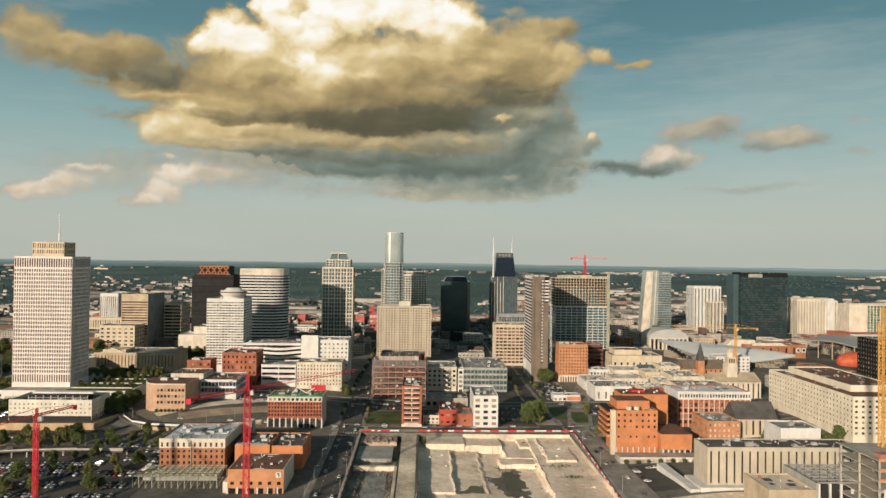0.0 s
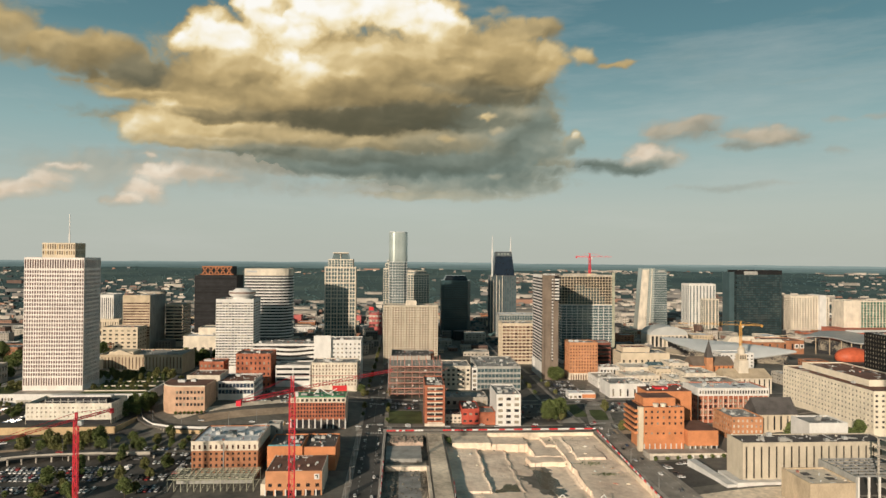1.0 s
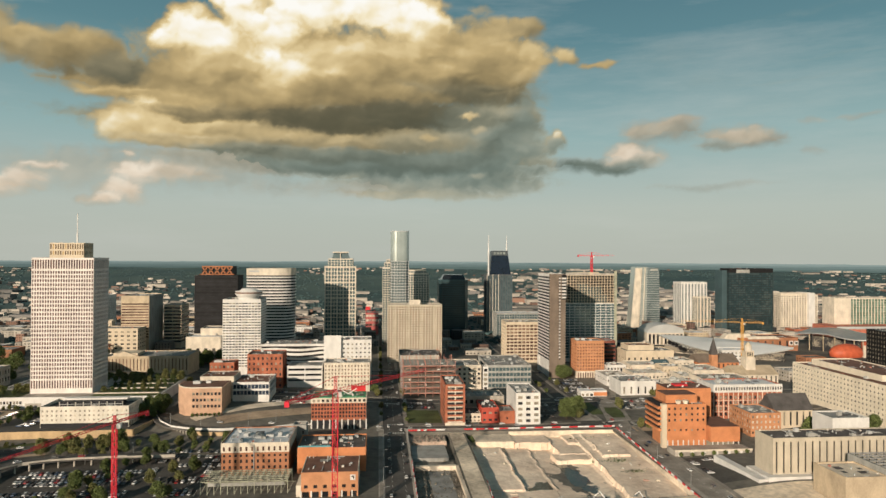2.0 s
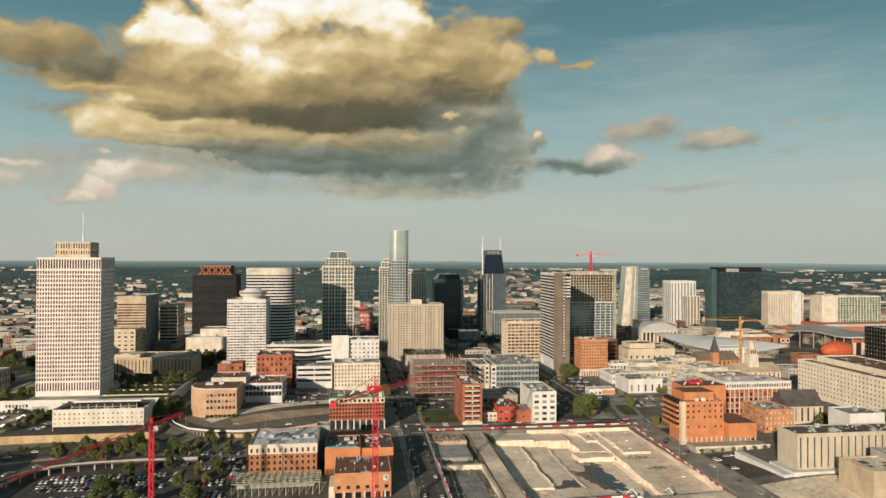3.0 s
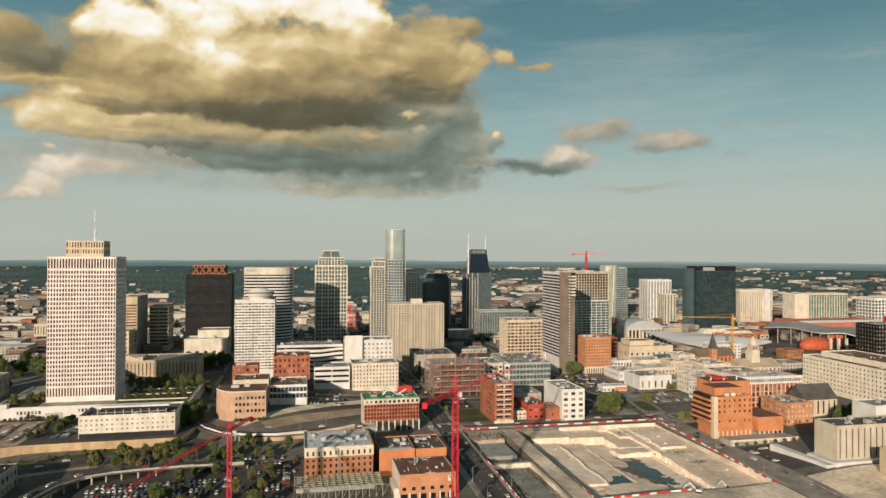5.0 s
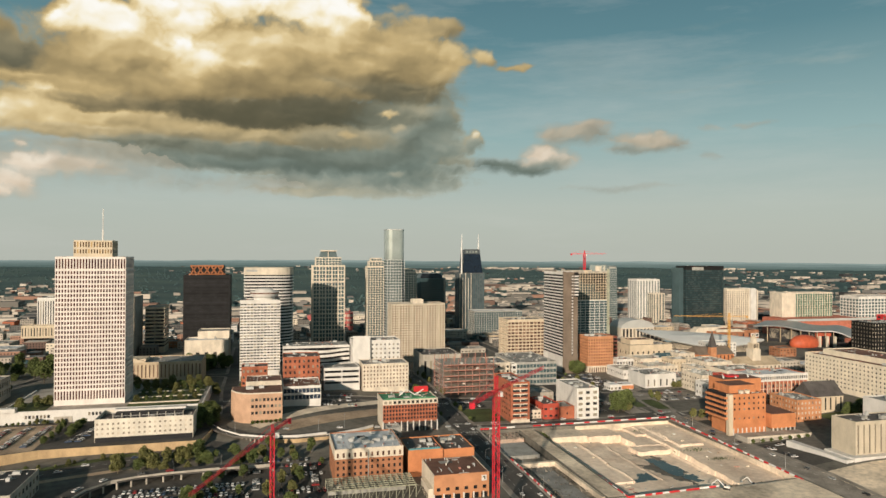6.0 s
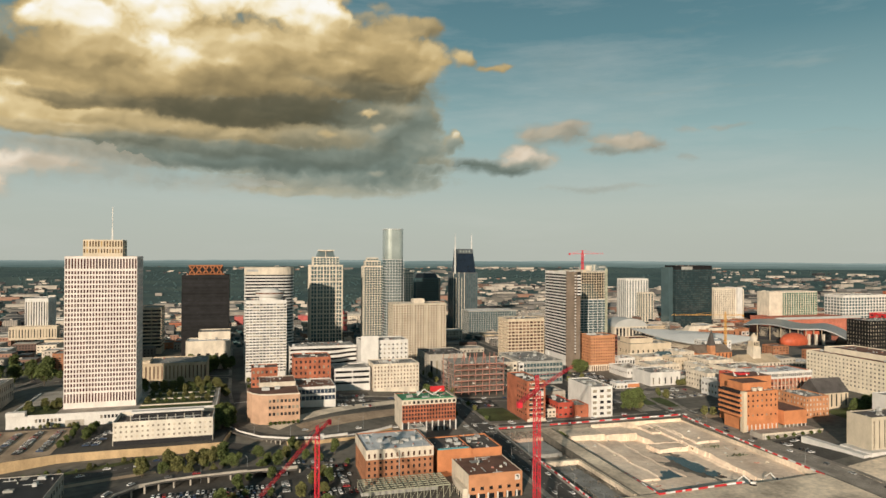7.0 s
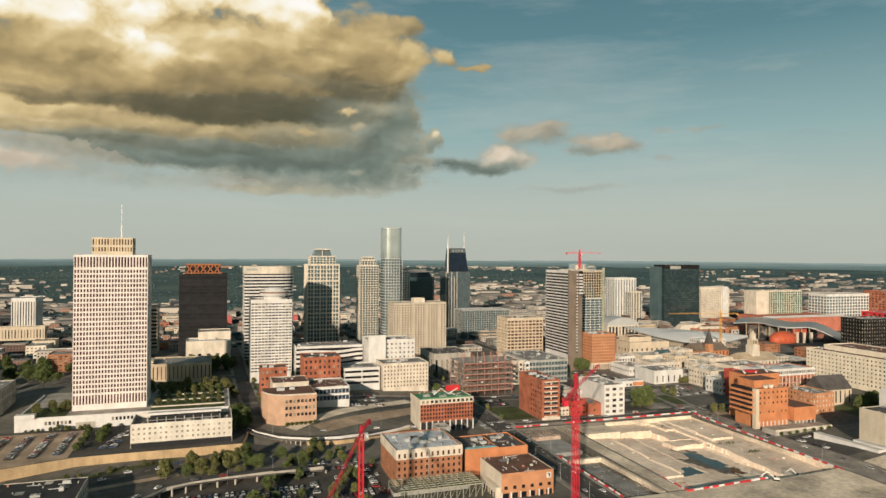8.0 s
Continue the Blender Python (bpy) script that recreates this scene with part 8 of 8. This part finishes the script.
cloud("great heaped cumulus cloud, white and cream above, grey below", [
    (-5.0, 15.1, 14.6, 4.12, 0.46, 0.36, 0, 1.0), (-17.9, 13.0, 7.2, 1.7, 0.42, 0.34, 0, 1.0), (-7.2, 10.3, 15.6, 2.14, 0.46, 0.34, 0.1, 1.0),
    (10.6, 14.2, 4.3, 4.07, 0.42, 0.34, 0.2, 1.0), (-8.1, 7.7, 10.0, 0.99, 0.4, 0.3, 1, 0.55), (5.3, 6.4, 10.0, 1.61, 0.45, 0.3, 1, 0.75),
    (2.9, 5.1, 5.7, 0.47, 0.75, 0.6, 0.8, 0.45), (8.6, 7.5, 7.2, 2.46, 0.34, 0.22, 1, 1.0), (-0.9, 7.6, 12.4, 1.4, 0.28, 0.12, 1, 0.9), (13.0, 5.8, 2.2, 0.67, 0.4, 0.3, 1, 0.5),
    (-16.2, 16.9, 1.4, 1.27, 1, 0.97, 0, 1.0), (-14.4, 17.6, 2.2, 1.92, 1, 0.96, 0, 1.0), (-12.3, 17.3, 2.5, 1.38, 0.98, 0.9, 0, 1.0), (-10.5, 19.3, 2.2, 2.25, 1, 0.92, 0, 1.0),
    (-8.1, 18.2, 2.6, 1.65, 1, 0.88, 0, 1.0), (-5.0, 20.5, 4.3, 2.53, 1, 0.92, 0, 1.0), (-0.9, 20.7, 4.0, 2.24, 1, 0.94, 0, 1.0), (1.7, 20.0, 3.1, 2.19, 1, 0.92, 0, 1.0),
    (4.1, 19.2, 2.8, 1.88, 1, 0.85, 0, 1.0), (6.0, 18.6, 1.8, 1.55, 0.9, 0.7, 0, 1.0), (-28.4, 15.4, 2.4, 2.46, 0.5, 0.34, 0, 0.9), (-24.9, 14.9, 3.3, 1.77, 0.5, 0.22, 0, 0.95),
    (-22.2, 15.1, 2.8, 1.71, 0.4, 0.2, 0, 1.0), (-19.9, 14.1, 2.9, 1.34, 0.3, 0.16, 0.3, 1.0), (-18.3, 14.1, 2.3, 1.04, 0.26, 0.18, 0.3, 1.0),
    (13.0, 18.4, 2.3, 1.13, 0.52, 0.36, 0.1, 1.0), (10.6, 18.1, 2.4, 1.48, 0.54, 0.34, 0.1, 1.0), (13.6, 15.9, 1.9, 1.96, 0.66, 0.4, 0, 1.0),
    (11.3, 16.0, 2.3, 1.96, 0.72, 0.4, 0, 1.0), (12.3, 14.0, 1.6, 1.18, 0.48, 0.32, 0.2, 1.0), (7.7, 16.4, 5.3, 2.75, 0.6, 0.32, 0, 1.0),
    (2.9, 16.4, 4.3, 1.94, 0.72, 0.42, 0, 1.0), (-1.6, 16.2, 5.1, 2.22, 0.76, 0.44, 0, 1.0), (-6.3, 15.7, 4.7, 2.19, 0.8, 0.5, 0, 1.0),
    (-11.1, 15.2, 4.0, 1.93, 0.78, 0.44, 0, 1.0), (-14.2, 14.4, 3.2, 1.74, 0.6, 0.38, 0, 1.0), (5.8, 16.7, 2.9, 0.97, 0.56, 0.36, 0, 1.0),
    (-0.9, 15.3, 4.2, 1.85, 0.64, 0.38, 0, 1.0), (-12.3, 14.0, 4.5, 1.85, 0.52, 0.36, 0, 1.0), (-15.6, 13.3, 2.8, 1.48, 0.46, 0.33, 0, 1.0),
    (-6.8, 14.9, 2.6, 1.98, 1.05, 0.66, 0, 1.0), (-5.9, 13.5, 3.6, 1.32, 0.64, 0.4, 0, 1.0), (-2.7, 14.5, 2.8, 1.5, 0.7, 0.4, 0, 1.0), (2.9, 14.6, 5.7, 1.79, 0.54, 0.26, 0, 1.0),
    (8.6, 14.7, 4.8, 1.53, 0.46, 0.17, 0, 1.0), (6.7, 13.3, 6.7, 1.28, 0.26, 0.08, 0.2, 1.0), (-0.9, 13.0, 7.4, 1.53, 0.44, 0.15, 0, 1.0),
    (-9.0, 12.4, 6.5, 1.31, 0.5, 0.27, 0, 1.0), (-14.8, 12.2, 4.8, 1.09, 0.44, 0.29, 0, 1.0), (-19.7, 12.4, 3.6, 0.6, 0.64, 0.46, 0, 1.0),
    (-16.7, 12.3, 4.2, 0.53, 0.56, 0.4, 0, 1.0), (9.1, 10.2, 4.8, 2.61, 0.44, 0.24, 0.8, 1.0), (11.5, 10.4, 2.9, 2.05, 0.4, 0.26, 0.9, 0.8),
    (13.0, 11.2, 1.6, 1.67, 0.36, 0.26, 0.9, 1.0), (13.4, 12.6, 0.8, 0.92, 0.4, 0.3, 0.9, 0.8), (12.7, 8.7, 2.5, 1.22, 0.34, 0.24, 1, 0.7),
    (13.8, 10.0, 1.1, 0.84, 0.42, 0.3, 0.9, 0.6), (14.4, 7.2, 1.9, 0.66, 0.4, 0.3, 1, 0.4), (5.8, 5.1, 7.2, 0.57, 0.5, 0.4, 0.9, 0.4),
    (15.4, 9.2, 1.1, 1.12, 0.42, 0.28, 0.9, 0.85), (15.6, 10.0, 0.4, 0.42, 0.78, 0.6, 0.3, 0.8), (-18.3, 10.2, 3.1, 1.81, 0.84, 0.62, 0, 1.0),
    (-19.9, 9.7, 1.9, 1.54, 0.8, 0.62, 0.05, 0.9), (-15.2, 10.2, 4.5, 1.86, 0.82, 0.56, 0, 1.0), (-11.5, 9.9, 5.4, 1.57, 0.7, 0.46, 0, 1.0),
    (-6.8, 9.7, 6.6, 1.26, 0.56, 0.34, 0.1, 1.0), (-0.9, 9.3, 7.9, 0.78, 0.46, 0.26, 0.2, 1.0), (4.8, 9.6, 4.3, 1.21, 0.5, 0.3, 0.4, 1.0),
    (-11.1, 11.2, 7.5, 0.69, 0.34, 0.22, 0.1, 1.0), (-1.8, 11.2, 8.7, 1.23, 0.12, 0.0, 0.15, 1.0), (3.4, 11.7, 6.2, 1.24, 0.1, 0.0, 0.2, 1.0),
    (8.6, 11.4, 3.4, 1.2, 0.26, 0.18, 0.6, 1.0), (-15.2, 8.9, 5.9, 0.64, 0.52, 0.34, 0.2, 1.0), (-8.1, 8.6, 7.4, 0.63, 0.36, 0.16, 0.6, 1.0),
    (-0.9, 8.3, 7.9, 0.74, 0.26, 0.1, 0.8, 1.0), (5.3, 7.9, 5.7, 0.94, 0.28, 0.14, 0.9, 1.0), (8.2, 11.7, 0.9, 0.32, 0.8, 0.62, 0, 0.85),
    (5.3, 9.9, 0.8, 0.42, 0.72, 0.55, 0.1, 0.8), (8.9, 10.6, 0.8, 0.37, 0.6, 0.45, 0.4, 0.7), (9.1, 6.7, 1.2, 0.33, 0.6, 0.5, 0.7, 0.5)], 3)
cloud("small pink tinted cumulus near the horizon", [
    (-12.3, 6.7, 7.7, 2.29, 0.66, 0.46, 0.35, 0.55), (-22.2, 6.3, 6.5, 2.02, 0.64, 0.46, 0.35, 0.5), (-0.9, 5.5, 10.4, 0.94, 0.6, 0.5, 0.5, 0.4),
    (-16.7, 7.8, 5.8, 0.85, 0.6, 0.45, 0.5, 0.35), (-15.8, 6.2, 3.7, 1.07, 0.84, 0.62, 0, 0.8), (-18.3, 5.9, 1.9, 1.18, 0.92, 0.68, 0, 1.0),
    (-19.4, 4.7, 1.9, 1.04, 0.95, 0.72, 0, 1.0), (-20.8, 4.1, 1.4, 0.66, 0.92, 0.74, 0, 1.0), (-18.9, 7.6, 0.6, 0.21, 0.9, 0.8, 0, 0.8),
    (-27.7, 4.8, 2.7, 0.76, 0.86, 0.64, 0, 0.9), (-25.9, 5.4, 1.7, 1.09, 0.88, 0.66, 0, 0.9), (-24.6, 6.6, 1.5, 0.43, 0.92, 0.75, 0, 0.85),
    (-28.9, 4.5, 2.2, 0.67, 0.8, 0.6, 0, 1.0)], 14, material=PINK, fray=0.8)
cloud("small flat clouds drifting in blue sky", [
    (18.9, 7.4, 4.4, 0.75, 0.25, 0.12, 1, 1.0), (20.8, 7.1, 3.0, 0.56, 0.22, 0.12, 1, 1.0), (21.7, 8.2, 2.2, 1.2, 0.9, 0.62, 0.1, 1.0),
    (23.4, 7.7, 1.9, 0.78, 0.72, 0.6, 0.2, 0.8), (22.3, 7.5, 1.8, 0.6, 0.4, 0.3, 0.9, 0.8), (22.9, 9.8, 2.0, 1.32, 0.62, 0.36, 0.3, 1.0),
    (25.1, 9.8, 2.6, 1.17, 0.6, 0.3, 0.4, 1.0), (25.6, 10.6, 2.3, 0.54, 0.66, 0.5, 0.1, 0.8), (29.7, 9.3, 3.3, 1.01, 0.64, 0.34, 0.3, 1.0),
    (31.4, 8.9, 2.3, 0.79, 0.58, 0.34, 0.3, 1.0), (28.7, 8.6, 2.2, 0.45, 0.36, 0.26, 0.7, 0.8), (38.3, 10.1, 1.6, 0.25, 0.6, 0.5, 0.1, 0.4),
    (35.6, 10.0, 1.2, 0.25, 0.6, 0.5, 0.1, 0.35), (34.9, 7.9, 0.9, 0.34, 0.6, 0.5, 0.1, 0.35), (28.2, 5.5, 5.1, 0.41, 0.4, 0.3, 1, 0.35)], 23, material=PINK, fray=0.8)
cloud("small round cloud puffs", [
    (16.4, 16.4, 1.0, 0.88, 0.62, 0.42, 0, 1.0), (17.0, 16.0, 0.8, 0.62, 0.55, 0.38, 0, 0.9), (19.1, 15.5, 1.7, 0.35, 0.6, 0.44, 0, 1.0),
    (20.1, 15.6, 1.0, 0.26, 0.58, 0.44, 0, 0.8), (8.4, 19.4, 1.4, 0.47, 0.56, 0.42, 0.3, 0.7), (9.4, 20.1, 1.1, 0.47, 0.56, 0.42, 0.3, 0.6),
    (5.5, 20.5, 1.8, 0.51, 0.7, 0.5, 0.1, 0.7)], 27, fray=0.7)
cloud("thin streaks of high cirrus", [
    (39.1, 13.2, 2.9, 0.24, 0.9, 0.8, 1, 0.22), (33.3, 13.1, 4.5, 0.25, 0.9, 0.8, 1, 0.26), (36.8, 14.6, 3.8, 0.24, 0.9, 0.8, 1, 0.2), (28.2, 13.5, 3.9, 0.95, 0.9, 0.8, 1, 0.14),
    (24.7, 15.5, 3.6, 1.95, 0.9, 0.8, 1, 0.14), (43.4, 14.6, 4.0, 0.6, 0.9, 0.8, 1, 0.26), (45.6, 9.2, 3.5, 0.23, 0.9, 0.8, 1, 0.26), (34.5, 17.8, 6.0, 0.32, 0.9, 0.8, 1, 0.12),
    (31.2, 11.1, 6.3, 1.3, 0.9, 0.8, 1, 0.1)], 31, material=THIN, fray=1.6, knobs=0)
